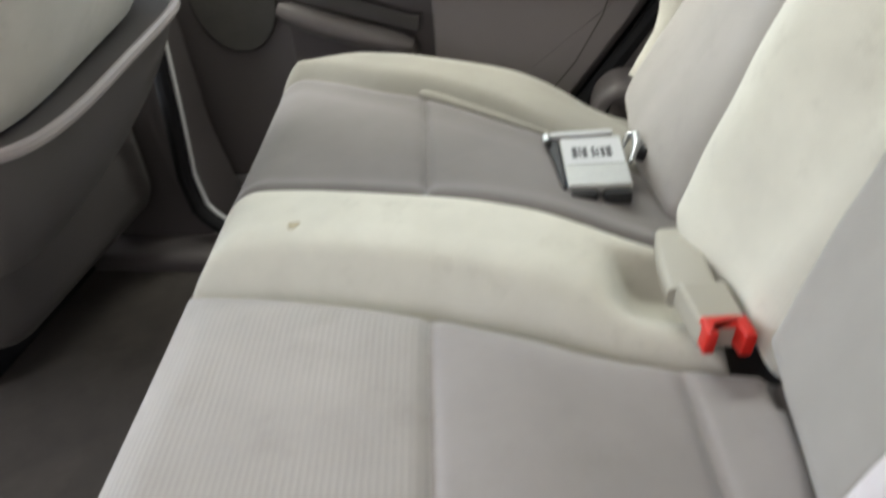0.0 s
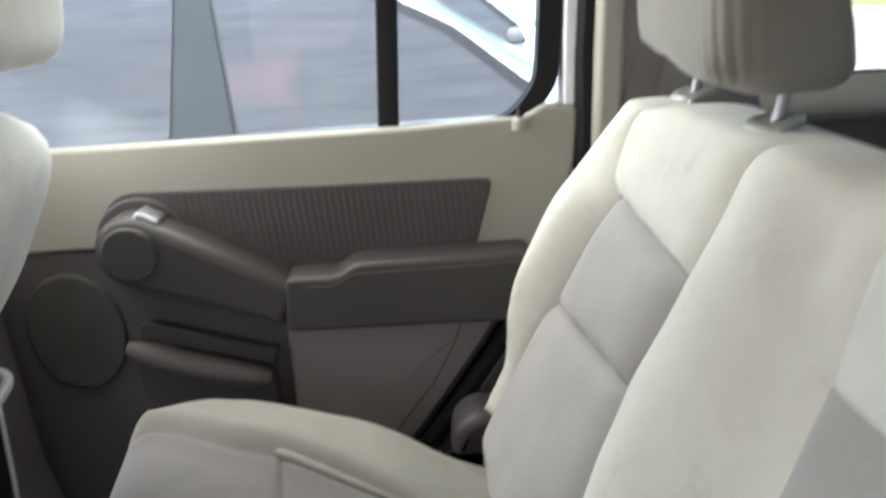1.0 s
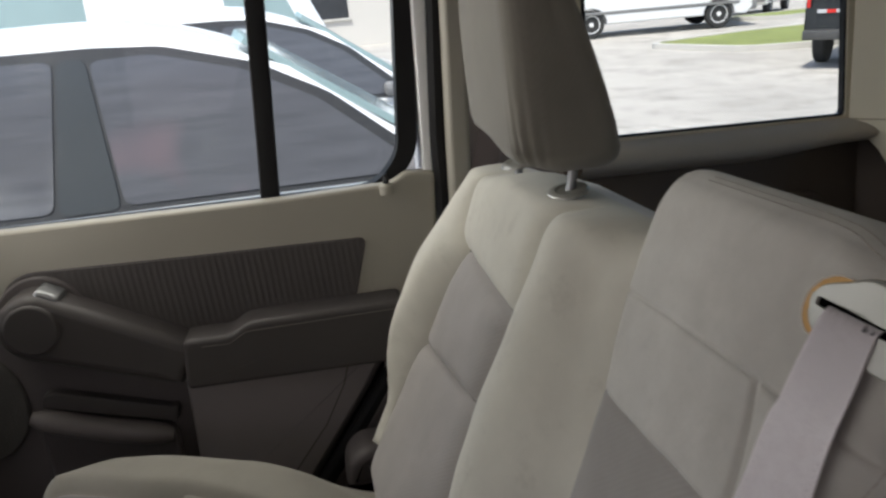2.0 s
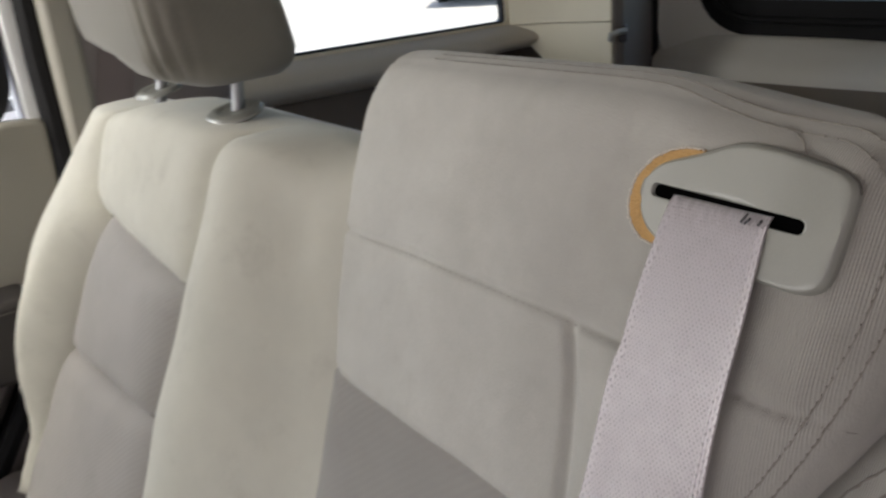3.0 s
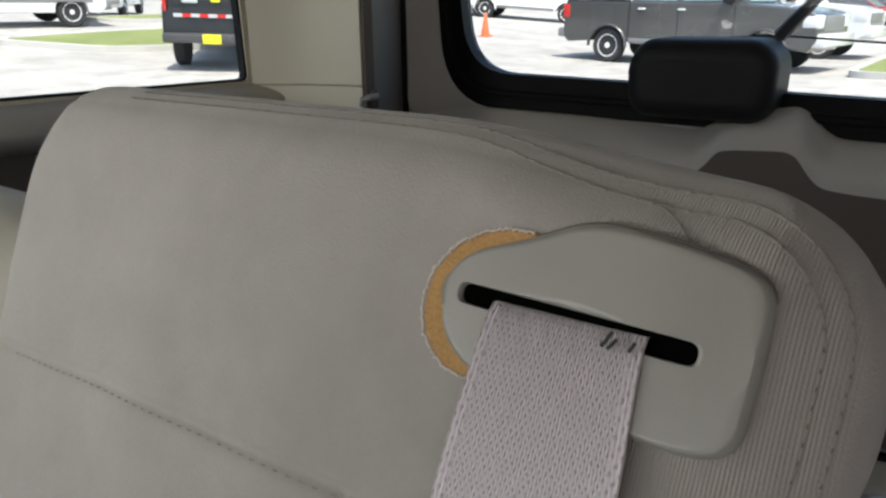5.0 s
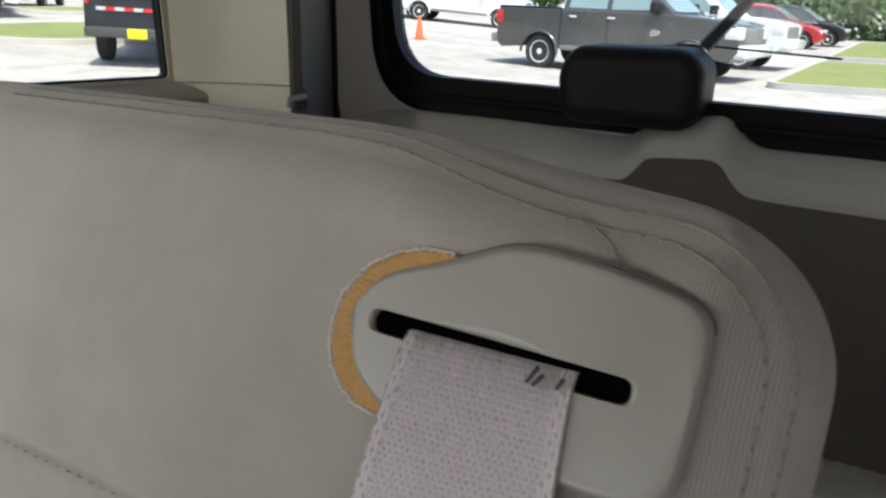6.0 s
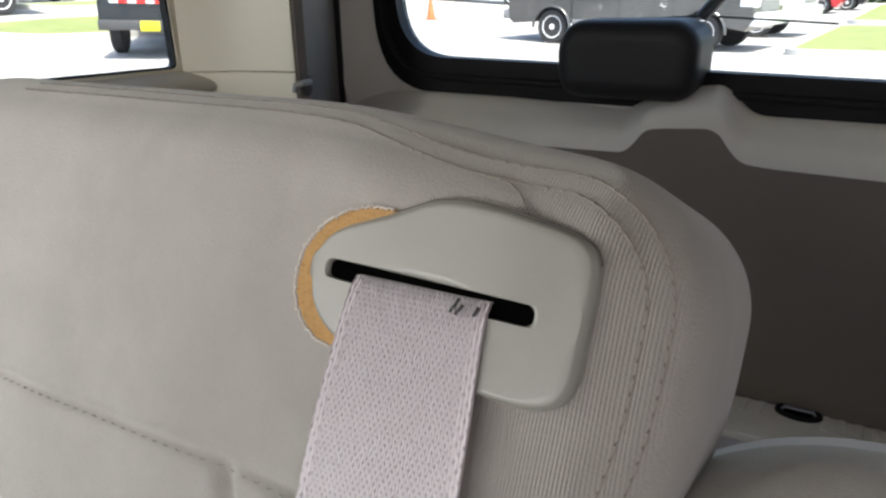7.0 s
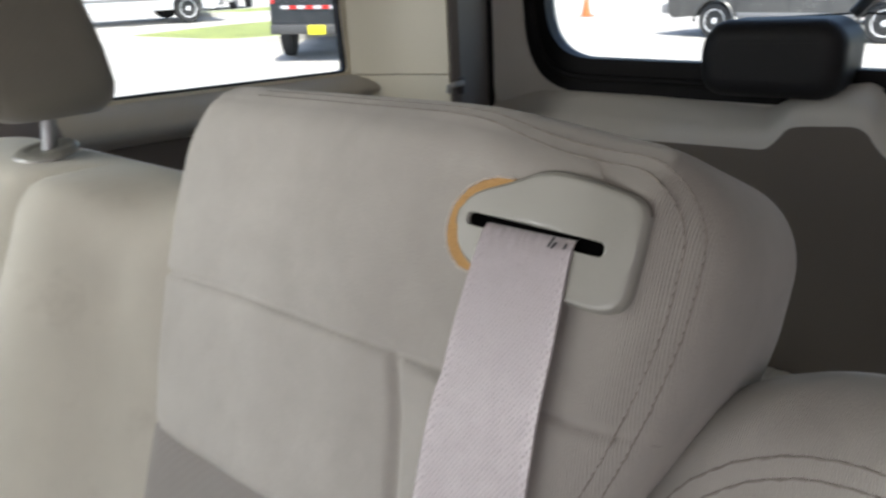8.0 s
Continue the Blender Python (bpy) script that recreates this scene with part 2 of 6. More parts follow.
CARGO = surface("grey_cargo_carpet", (0.56, 0.55, 0.58), 0.98, grain=650, spots=12, vary=0.15, bump=0.7, bump_d=0.003)
HEADLINER = surface("headliner_cloth", (0.55, 0.53, 0.47), 0.95, grain=700, spots=3, vary=0.05, bump=0.3)
STEEL = surface("chromed_steel", (0.36, 0.37, 0.38), 0.45, grain=300, spots=20, vary=0.08, bump=0.03, metal=1.0)
DULL_STEEL = surface("zinc_plated_steel", (0.33, 0.33, 0.315), 0.45, grain=300, spots=40, vary=0.15, bump=0.08, metal=0.35)
FRAY = surface("frayed_white_yarn", (0.60, 0.56, 0.51), 0.9, grain=2000, spots=300, vary=0.2, bump=0.3)
GAP = surface("shaded_gap_cloth", (0.13, 0.12, 0.11), 0.9, bump=0)
STICKER = surface("white_paper_label", (0.48, 0.49, 0.505), 0.55, grain=800, spots=20, vary=0.04, bump=0.03)
INK = surface("printed_ink", (0.045, 0.045, 0.05), 0.6, bump=0)
RED = surface("red_button_plastic", (0.62, 0.018, 0.012), 0.35, grain=800, spots=30, vary=0.08, bump=0.05)
WHITE_PAINT = surface("white_car_paint", (0.80, 0.81, 0.82), 0.25, grain=60, spots=2, vary=0.03, bump=0, coat=0.6)
GLASS = glass("window_glass", (0.96, 0.98, 0.97))
GLASS_REAR = glass("rear_privacy_glass", (0.90, 0.92, 0.91))


def belt_cloth():
    """Belt webbing: floats of glossy yarn set like bricks, larger along both edges. UV in metres: across, along."""
    m, nt, p = nodes_of("grey_belt_webbing")
    tc = nt.nodes.new("ShaderNodeTexCoord")
    sep = nt.nodes.new("ShaderNodeSeparateXYZ")
    nt.links.new(tc.outputs["UV"], sep.inputs[0])

    def op(kind, a, b=0.0, c=0.0):
        n = nt.nodes.new("ShaderNodeMath")
        n.operation = kind
        for i, v in enumerate((a, b, c)):
            if isinstance(v, (int, float)):
                n.inputs[i].default_value = v
            else:
                nt.links.new(v, n.inputs[i])
        return n.outputs[0]

    wob = N(nt, "ShaderNodeTexNoise", Scale=520.0, Detail=3.0)
    nt.links.new(tc.outputs["UV"], wob.inputs["Vector"])
    u = op("MULTIPLY_ADD", wob.outputs[0], 0.0011, sep.outputs[0])
    v = op("MULTIPLY_ADD", wob.outputs[0], 0.0010, sep.outputs[1])

    def floats(q, pp):
        """Yarns along the belt, and the dark pits where each float dips under."""
        row = op("DIVIDE", v, pp)
        half = op("MULTIPLY", op("MODULO", op("FLOOR", row), 2.0), 0.5)
        cu = op("ABSOLUTE", op("SUBTRACT", op("FRACT", op("ADD", op("DIVIDE", u, q), op("ADD", half, 400.0))), 0.5))
        cv = op("ABSOLUTE", op("SUBTRACT", op("FRACT", row), 0.5))
        pit = op("MULTIPLY", ramped(nt, cu, 0.30, 0.08), ramped(nt, cv, 0.40, 0.10))
        yarn = op("ABSOLUTE", op("SINE", op("MULTIPLY", u, 2 * math.pi / q)))
        return op("SUBTRACT", yarn, op("MULTIPLY", pit, 1.2)), pit

    (body, pit_b), (edge, pit_e) = floats(0.0020, 0.0017), floats(0.0030, 0.0024)
    rim = op("GREATER_THAN", op("ABSOLUTE", sep.outputs[0]), 0.0226)
    inner = op("SUBTRACT", 1.0, rim)
    h = op("ADD", op("MULTIPLY", body, inner), op("MULTIPLY", edge, rim))
    pits = op("ADD", op("MULTIPLY", pit_b, inner), op("MULTIPLY", pit_e, rim))
    wear = N(nt, "ShaderNodeTexNoise", Scale=90.0, Detail=4.0)
    nt.links.new(tc.outputs["UV"], wear.inputs["Vector"])
    c = mixed(nt, ramped(nt, wear.outputs[0], 0.3, 0.7), (0.84, 0.785, 0.825), (0.92, 0.875, 0.905))
    tufts = N(nt, "ShaderNodeTexNoise", Scale=900.0, Detail=2.0)
    nt.links.new(tc.outputs["UV"], tufts.inputs["Vector"])
    gap = op("MULTIPLY", pits, op("MULTIPLY", ramped(nt, tufts.outputs[0], 0.28, 0.62), 0.62))
    c = mixed(nt, gap, c, (0.26, 0.225, 0.245))
    # dark smears where the webbing rubs on the slot, with the slot's shadow painted in
    pull = nt.nodes.new("ShaderNodeMapping")
    pull.inputs["Scale"].default_value = (1.0, 0.22, 1.0)
    nt.links.new(tc.outputs["UV"], pull.inputs["Vector"])
    smear = N(nt, "ShaderNodeTexNoise", Scale=330.0, Detail=3.0)
    nt.links.new(pull.outputs[0], smear.inputs["Vector"])
    rub_and_shade = op("MULTIPLY", ramped(nt, sep.outputs[1], 0.047, 0.034), ramped(nt, smear.outputs[0], 0.38, 0.68))
    c = mixed(nt, op("MULTIPLY", rub_and_shade, 0.75), c, (0.16, 0.135, 0.14))
    # first stretch greyed in the colour, for the weaker light up there
    dimmed = op("MULTIPLY", ramped(nt, sep.outputs[1], 0.115, 0.045), op("MULTIPLY_ADD", wear.outputs[0], 0.5, 0.38))
    c = mixed(nt, dimmed, c, (0.36, 0.315, 0.335))
    nt.links.new(c, p.inputs["Base Color"])
    p.inputs["Roughness"].default_value = 0.42
    p.inputs["Sheen Weight"].default_value = 0.5
    b = N(nt, "ShaderNodeBump", Strength=0.7, Distance=0.0007)
    nt.links.new(h, b.inputs["Height"])
    nt.links.new(b.outputs[0], p.inputs["Normal"])
    return m


BELT = belt_cloth()

# ---- mesh helpers ----
ROOT = {}


def thing(name, place, label, category, group="", kind="", m=None):
    """The Empty at a thing's base, that carries its parts."""
    ob = new(name)
    ob.empty_display_size = 0.05
    mat = m if m is not None else Matrix.Translation(place)
    ob.matrix_basis = mat
    ROOT[ob.name] = mat
    return tagged(ob, label, category, group, kind)


def finish(bm, name, material, smooth=35.0):
    me = bpy.data.meshes.new(name)
    bmesh.ops.recalc_face_normals(bm, faces=bm.faces)
    bm.to_mesh(me)
    bm.free()
    me.materials.append(material)
    if smooth:
        me.polygons.foreach_set("use_smooth", [True] * len(me.polygons))
        me.set_sharp_from_angle(angle=radians(smooth))
        for f in me.polygons:
            if f.loop_total > 4:
                f.use_smooth = False
    return me


def part(name, bm, material, parent=None, label="", smooth=35.0, local=False):
    """Links a bmesh as one mesh object under a thing or a part."""
    ob = new(name, finish(bm, name, material, smooth))
    if parent is not None:
        ob.parent = parent
        if parent.name in ROOT and not local:
            ob.matrix_parent_inverse = ROOT[parent.name].inverted()
    if label:
        ob["label"] = label
    return ob


def setting(name, bm, material, label, category, smooth=35.0):
    return tagged(part(name, bm, material, None, "", smooth), label, category, "", "structure")


def B():
    return bmesh.new()


def box(bm, x0, x1, y0, y1, z0, z1, bevel=0.0, seg=2, m=None):
    vs = [bm.verts.new((x, y, z)) for x in (x0, x1) for y in (y0, y1) for z in (z0, z1)]
    fs = [bm.faces.new([vs[i] for i in f]) for f in ((0, 1, 3, 2), (4, 6, 7, 5), (0, 4, 5, 1), (2, 3, 7, 6), (0, 2, 6, 4), (1, 5, 7, 3))]
    if m is not None:
        bmesh.ops.transform(bm, matrix=m, verts=vs)
    if bevel:
        bmesh.ops.bevel(bm, geom=list({e for f in fs for e in f.edges}), offset=bevel, segments=seg, profile=0.5, affect="EDGES")
    return bm


def rounded(points, r, n=5):
    """A closed 2D outline with its corners rounded. r: one radius, or one a corner."""
    out = []
    k = len(points)
    for i, p in enumerate(points):
        rad = r[i] if isinstance(r, (list, tuple)) else r
        p, a, b = Vector(p), Vector(points[i - 1]), Vector(points[(i + 1) % k])
        u, v = (a - p), (b - p)
        lu, lv = u.length, v.length
        if rad <= 1e-6 or lu < 1e-9 or lv < 1e-9:
            out.append(tuple(p))
            continue
        u, v = u / lu, v / lv
        t = min(rad, lu * 0.48, lv * 0.48)
        for j in range(n + 1):
            s = j / n
            q = p + u * t * (1 - s) ** 2 + v * t * s ** 2
            out.append(tuple(q))
    return out


def slab(bm, outline, put, d0, d1, bevel=0.0, seg=3):
    """Extrudes a closed 2D outline from depth d0 to d1; put(u, v, d) gives the place. bevel rounds the edge at d1."""
    k = len(outline)
    rings = [(0.0, d0)]
    if bevel:
        sg = 1 if d1 > d0 else -1
        for j in range(seg + 1):
            a = 0.5 * math.pi * j / seg
            rings.append((bevel * (1 - math.cos(a)), d1 - sg * bevel * (1 - math.sin(a))))
    else:
        rings.append((0.0, d1))
    area = sum(outline[i][0] * outline[(i + 1) % k][1] - outline[(i + 1) % k][0] * outline[i][1] for i in range(k))
    sgn = 1 if area > 0 else -1
    nrm = []
    for i in range(k):
        a, b = Vector(outline[i - 1]), Vector(outline[(i + 1) % k])
        t = b - a
        t = t / max(t.length, 1e-9)
        nrm.append(Vector((-t.y, t.x)) * sgn)
    loops = []
    for inset, d in rings:
        loops.append([bm.verts.new(put(outline[i][0] + nrm[i].x * inset, outline[i][1] + nrm[i].y * inset, d)) for i in range(k)])
    for a, b in zip(loops, loops[1:]):
        for i in range(k):
            bm.faces.new((a[i], a[(i + 1) % k], b[(i + 1) % k], b[i]))
    bm.faces.new(loops[0][::-1])
    bm.faces.new(loops[-1])
    return bm


def ring_slab(bm, outer, inner, put, d0, d1):
    """A frame between two outlines of the same number of points."""
    k = len(outer)
    lo = [[bm.verts.new(put(*o[i], d)) for i in range(k)] for o, d in ((outer, d0), (outer, d1), (inner, d1), (inner, d0))]
    for a, b in ((0, 1), (1, 2), (2, 3), (3, 0)):
        for i in range(k):
            bm.faces.new((lo[a][i], lo[a][(i + 1) % k], lo[b][(i + 1) % k], lo[b][i]))
    return bm


def ring_slope(bm, outer, inner, put, d_out, d_in, back):
    """A frame between two outlines, its face sloping from one depth to another."""
    k = len(outer)
    lo = [[bm.verts.new(put(*o[i], d)) for i in range(k)] for o, d in ((outer, back), (outer, d_out), (inner, d_in), (inner, back))]
    for a, b in ((0, 1), (1, 2), (2, 3), (3, 0)):
        for i in range(k):
            bm.faces.new((lo[a][i], lo[a][(i + 1) % k], lo[b][(i + 1) % k], lo[b][i]))
    return bm


def resample(points, n, closed=True):
    pts = [Vector(p) for p in points]
    if closed:
        pts.append(pts[0])
    acc = [0.0]
    for a, b in zip(pts, pts[1:]):
        acc.append(acc[-1] + (b - a).length)
    out, j = [], 0
    for i in range(n):
        s = acc[-1] * i / (n if closed else n - 1)
        while j < len(acc) - 2 and acc[j + 1] < s:
            j += 1
        f = (s - acc[j]) / max(acc[j + 1] - acc[j], 1e-9)
        out.append(pts[j].lerp(pts[j + 1], min(f, 1)))
    return out


def tube(bm, points, r, seg=10, closed=False, flat=1.0, caps=True, axis=(0, 0, 1)):
    """A round bar along a line of 3D points; r: a radius or one a point."""
    pts = [Vector(p) for p in points]
    k = len(pts)
    rings = []
    up = Vector(axis)
    for i, p in enumerate(pts):
        if closed:
            t = pts[(i + 1) % k] - pts[i - 1]
        else:
            t = pts[min(i + 1, k - 1)] - pts[max(i - 1, 0)]
        t.normalize()
        side = t.cross(up)
        if side.length < 0.05:
            side = t.cross(Vector((1, 0, 0)))
        side.normalize()
        top = side.cross(t)
        rad = r[i] if isinstance(r, (list, tuple)) else r
        rings.append([bm.verts.new(p + rad * (math.cos(a) * side + flat * math.sin(a) * top)) for a in (2 * math.pi * j / seg for j in range(seg))])
    pairs = list(zip(rings, rings[1:])) + ([(rings[-1], rings[0])] if closed else [])
    for a, b in pairs:
        for j in range(seg):
            bm.faces.new((a[j], a[(j + 1) % seg], b[(j + 1) % seg], b[j]))
    if caps and not closed:
        bm.faces.new(rings[0][::-1])
        bm.faces.new(rings[-1])
    return bm


def lathe(bm, profile, put, seg=24):
    """Turns a profile of (radius, depth) about an axis; put(a, b, depth)."""
    rings = []
    for r, d in profile:
        rings.append([bm.verts.new(put(r * math.cos(2 * math.pi * j / seg), r * math.sin(2 * math.pi * j / seg), d)) for j in range(seg)])
    for a, b in zip(rings, rings[1:]):
        for j in range(seg):
            bm.faces.new((a[j], a[(j + 1) % seg], b[(j + 1) % seg], b[j]))
    bm.faces.new(rings[0][::-1])
    bm.faces.new(rings[-1])
    return bm


def lerp_table(x, table):
    """A smooth curve through the table's points, without overshoot."""
    n = len(table)
    if x <= table[0][0]:
        return table[0][1]
    if x >= table[-1][0]:
        return table[-1][1]
    k = 0
    while table[k + 1][0] < x:
        k += 1

    def secant(i):
        return (table[i + 1][1] - table[i][1]) / (table[i + 1][0] - table[i][0])

    def slope_at(i):
        if i == 0 or i == n - 1:
            return secant(0) if i == 0 else secant(n - 2)
        p, q = secant(i - 1), secant(i)
        return 0.0 if p * q <= 0 else 2 * p * q / (p + q)

    h = table[k + 1][0] - table[k][0]
    s = (x - table[k][0]) / h
    return ((2 * s ** 3 - 3 * s ** 2 + 1) * table[k][1] + (s ** 3 - 2 * s ** 2 + s) * h * slope_at(k)
            + (3 * s ** 2 - 2 * s ** 3) * table[k + 1][1] + (s ** 3 - s ** 2) * h * slope_at(k + 1))


def smooth01(x):
    x = max(0.0, min(1.0, x))
    return x * x * (3 - 2 * x)


def upholstery(root, put, us, vs, cells, edge, thick, relief, seams_u, seams_v, puff, n=16, groove=0.006, width=0.0045, side="backrest_side", side_cloth=None, tuck=None):
    """A padded panel. us: functions of v, from one side to the other (the outer ones are the outline); vs: functions of u, bottom to
    top; cells[(i, j)] = (part, material): the patches between them, each part a mesh of its own; edge: the radius of the rolled rim;
    relief(u, v): shape of its own; seams_*: which inner lines are sewn in."""
    def steps(first, last):
        t = [k / n for k in range(n + 1)]
        return [(1 - math.cos(math.pi * x)) / 2 for x in t]

    def at(u, v, lift=0.0):
        e = min(abs(u - us[0](v)), abs(us[-1](v) - u), abs(v - vs[0](u)), abs(vs[-1](u) - v))
        d = 0.0 if e >= edge else -edge + math.sqrt(max(0.0, edge * edge - (edge - e) ** 2))
        return put(u, v, d + min(1.0, e / (0.6 * edge)) * relief(u, v) + lift)

    nu, nv = (len(us) - 1) * n + 1, (len(vs) - 1) * n + 1
    st = steps(0, 1)
    pos = {}
    for i in range(nu):
        ci, si = min(i // n, len(us) - 2), 0
        si = st[i - ci * n]
        for j in range(nv):
            cj = min(j // n, len(vs) - 2)
            sj = st[j - cj * n]
            u = v = None
            v = (vs[0](us[0](0.3)) * (nv - 1 - j) + vs[-1](us[0](0.3)) * j) / (nv - 1)
            for _ in range(7):
                u = us[ci](v) * (1 - si) + us[ci + 1](v) * si
                v = vs[cj](u) * (1 - sj) + vs[cj + 1](u) * sj
            e = min(abs(u - us[0](v)), abs(us[-1](v) - u), abs(v - vs[0](u)), abs(vs[-1](u) - v))
            d = 0.0 if e >= edge else -edge + math.sqrt(max(0.0, edge * edge - (edge - e) ** 2))
            fade = min(1.0, e / (0.6 * edge))
            g = 0.0
            for k in seams_u:
                g = max(g, math.exp(-(((u - us[k](v)) / width) ** 2)))
            for k, lo, hi in seams_v:
                if lo <= ci < hi or (ci == hi and si == 0):
                    g = max(g, math.exp(-(((v - vs[k](u)) / width) ** 2)))
            cuts = sorted({0, len(vs) - 1} | {k for k, lo, hi in seams_v if lo <= ci < hi})
            ka = max(k for k in cuts if k <= cj)
            kb = min(k for k in cuts if k > cj)
            run = (v - vs[ka](u)) / max(1e-6, vs[kb](u) - vs[ka](u))
            pf = puff * (1 - (2 * si - 1) ** 4) * (1 - (2 * max(0.0, min(1.0, run)) - 1) ** 4)
            d += fade * (pf + relief(u, v) - groove * g)
            pos[i, j] = (u, v, d)
    groups = {}
    for i in range(nu - 1):
        for j in range(nv - 1):
            groups.setdefault(cells[(i // n, j // n)], []).append((i, j))
    made = {}
    for (name, material), quads in groups.items():
        bm = B()
        v3 = {}

        def vert(key):
            if key not in v3:
                v3[key] = bm.verts.new(put(*pos[key]))
            return v3[key]

        for i, j in quads:
            bm.faces.new((vert((i, j)), vert((i + 1, j)), vert((i + 1, j + 1)), vert((i, j + 1))))
        made[name] = part(name, bm, material, root, "", 80.0)
    # the sides and the back
    loop = [(i, 0) for i in range(nu)] + [(nu - 1, j) for j in range(1, nv)] + [(i, nv - 1) for i in range(nu - 2, -1, -1)] + [(0, j) for j in range(nv - 2, 0, -1)]
    bm = B()
    k = len(loop)
    prev = [bm.verts.new(put(*pos[key])) for key in loop]
    for s in (0.3, 0.65, 0.9, 1.0):
        ins = 0.0 if s < 0.95 else 0.02
        row = []
        for key in loop:
            u, v, d = pos[key]
            if tuck and key[0] == 0:
                u += s * tuck(v)
            row.append(bm.verts.new(put(u, v, d * (1 - s) - thick * s + 0.006 * math.sin(math.pi * s))))
        for q in range(k):
            bm.faces.new((prev[q], prev[(q + 1) % k], row[(q + 1) % k], row[q]))
        prev = row
    bm.faces.new(prev)
    made["at"] = at
    made["side"] = part(side, bm, side_cloth or CREAM_SIDE, root, "", 60.0)
    return made

# ---- the car's shell ----
Z0, X0 = 0.72, 0.553


def put_back(u, v, d):
    return (X0 + S22 * v - C22 * d, u, Z0 + C22 * v + S22 * d)


def put_seat(u, v, d):
    return (v, u, 0.80 + d)


def zv(z):
    return (z - Z0) / C22


def put_door(u, v, d):
    return (u, 1.90 - d, v)


def put_tail(u, v, d):
    return (2.10 - d, u, v)


setting("floor", box(B(), -1.7, 1.0, -0.2, 1.95, 0.34, 0.40), CARPET, "dark brown worn carpet on the car's floor", "floor")
bm = box(B(), 0.62, 1.885, -0.2, 1.80, 0.58, 0.655, 0.004)
setting("floor_cargo", bm, CARGO, "grey carpeted cargo floor behind the rear bench", "floor")
setting("ceiling", box(B(), -1.7, 2.2, -0.3, 2.0, 1.82, 1.90, 0.01), HEADLINER, "beige cloth headliner under the roof", "ceiling")
# front of the cabin, with the windscreen opening
bm = B()
box(bm, -1.75, -1.65, -0.3, 2.0, 0.34, 1.12)
box(bm, -1.75, -1.65, -0.3, 2.0, 1.62, 1.82)
setting("wall_front", bm, TAUPE, "dark dashboard bulkhead below the windscreen", "wall")
# near side, unseen and kept closed to limit light, with its row of windows
bm = B()
box(bm, -1.65, 2.05, -0.30, -0.20, 0.34, 1.24)
for x0, x1 in ((-1.65, -0.38), (0.60, 0.98), (1.72, 2.05)):
    box(bm, x0, x1, -0.30, -0.20, 1.24, 1.66)
box(bm, 0.98, 1.72, -0.30, -0.20, 1.24, 1.34)
box(bm, -1.65, 2.05, -0.30, -0.20, 1.66, 1.82)
setting("wall_near", bm, BEIGE, "unseen near body side, closed to limit the light, with windows", "wall")
# unseen dark panes, added to cut the sky light from this side
LIGHT_CUT = glass("light_cutting_glass", (0.34, 0.30, 0.31))
setting("light_cut_near", box(B(), -0.38, 0.60, -0.262, -0.256, 1.24, 1.66), LIGHT_CUT, "unseen dark glass added to cut light from the near side", "window")
setting("light_cut_quarter", box(B(), 0.98, 1.72, -0.262, -0.256, 1.34, 1.66), LIGHT_CUT, "unseen dark glass added to cut sky light at the rear", "window")
# far side ahead of the rear door
bm = B()
box(bm, -1.65, -0.42, 1.84, 1.96, 0.34, 1.20, 0.01)
box(bm, -0.60, -0.42, 1.80, 1.96, 0.34, 1.82, 0.012)
box(bm, -1.65, 0.72, 1.84, 1.98, 1.755, 1.82)
box(bm, 0.72, 2.20, 1.75, 1.98, 1.685, 1.82)
box(bm, 2.03, 2.20, -0.3, 1.75, 1.685, 1.82)
setting("wall_far_front", bm, TAUPE_LITE, "taupe trimmed body side and centre pillar", "wall")
# door sill and its carpeted step
bm = box(B(), -0.9, 0.66, 1.58, 1.90, 0.34, 0.435, 0.02, 4)
setting("door_sill", bm, TAUPE, "dark taupe plastic sill trim of the rear doorway", "sill")
seal_pts = [(-0.345, 1.66, 1.20), (-0.346, 1.66, 0.90), (-0.362, 1.66, 0.70), (-0.374, 1.66, 0.58), (-0.362, 1.655, 0.505), (-0.305, 1.65, 0.455), (-0.20, 1.64, 0.442), (-0.05, 1.63, 0.442), (0.25, 1.63, 0.445), (0.36, 1.65, 0.50)]
setting("door_seal", tube(B(), [tuple(p) for p in resample(seal_pts, 60, False)], 0.017, 10, axis=(0, 1, 0)), RUBBER, "black rubber seal round the rear doorway", "seal")
# the seal's highlight, drawn as a thin white tube beside it
setting("seal_highlight", tube(B(), [(x + 0.019, y + 0.006, z + 0.008) for x, y, z in resample(seal_pts, 60, False)], 0.0045, 8, axis=(0, 1, 0)), WHITE_PAINT, "thin white line standing for the highlight along the doorway seal", "sill")
bm = slab(B(), rounded([(-0.62, 0.40), (-0.34, 0.40), (-0.385, 0.62), (-0.40, 1.25), (-0.62, 1.25)], 0.03), lambda u, v, d: (u, 1.84 - d, v), 0.0, 0.17, 0.03)
setting("pillar_centre", bm, TAUPE, "dark taupe lower centre pillar trim", "pillar")

# ---- the far rear door ----
door = thing("door_1", (0.1, 1.88, 0.45), "beige and taupe rear door with closed window", "car door", kind="structure")
up_out = [(-0.95, 1.06), (-0.20, 1.06), (-0.10, 1.0), (0.60, 1.0), (0.655, 1.0), (0.715, 1.15), (0.722, 1.268), (0.66, 1.272), (0.625, 1.252), (0.40, 1.248), (0.0, 1.252), (-0.95, 1.262)]
part("upper_trim", slab(B(), rounded(up_out, [0, 0.02, 0.02, 0, 0.02, 0.03, 0.015, 0.012, 0.02, 0, 0, 0], 4), put_door, 0.0, 0.032, 0.008, 4), BEIGE, door, "beige moulded door top")
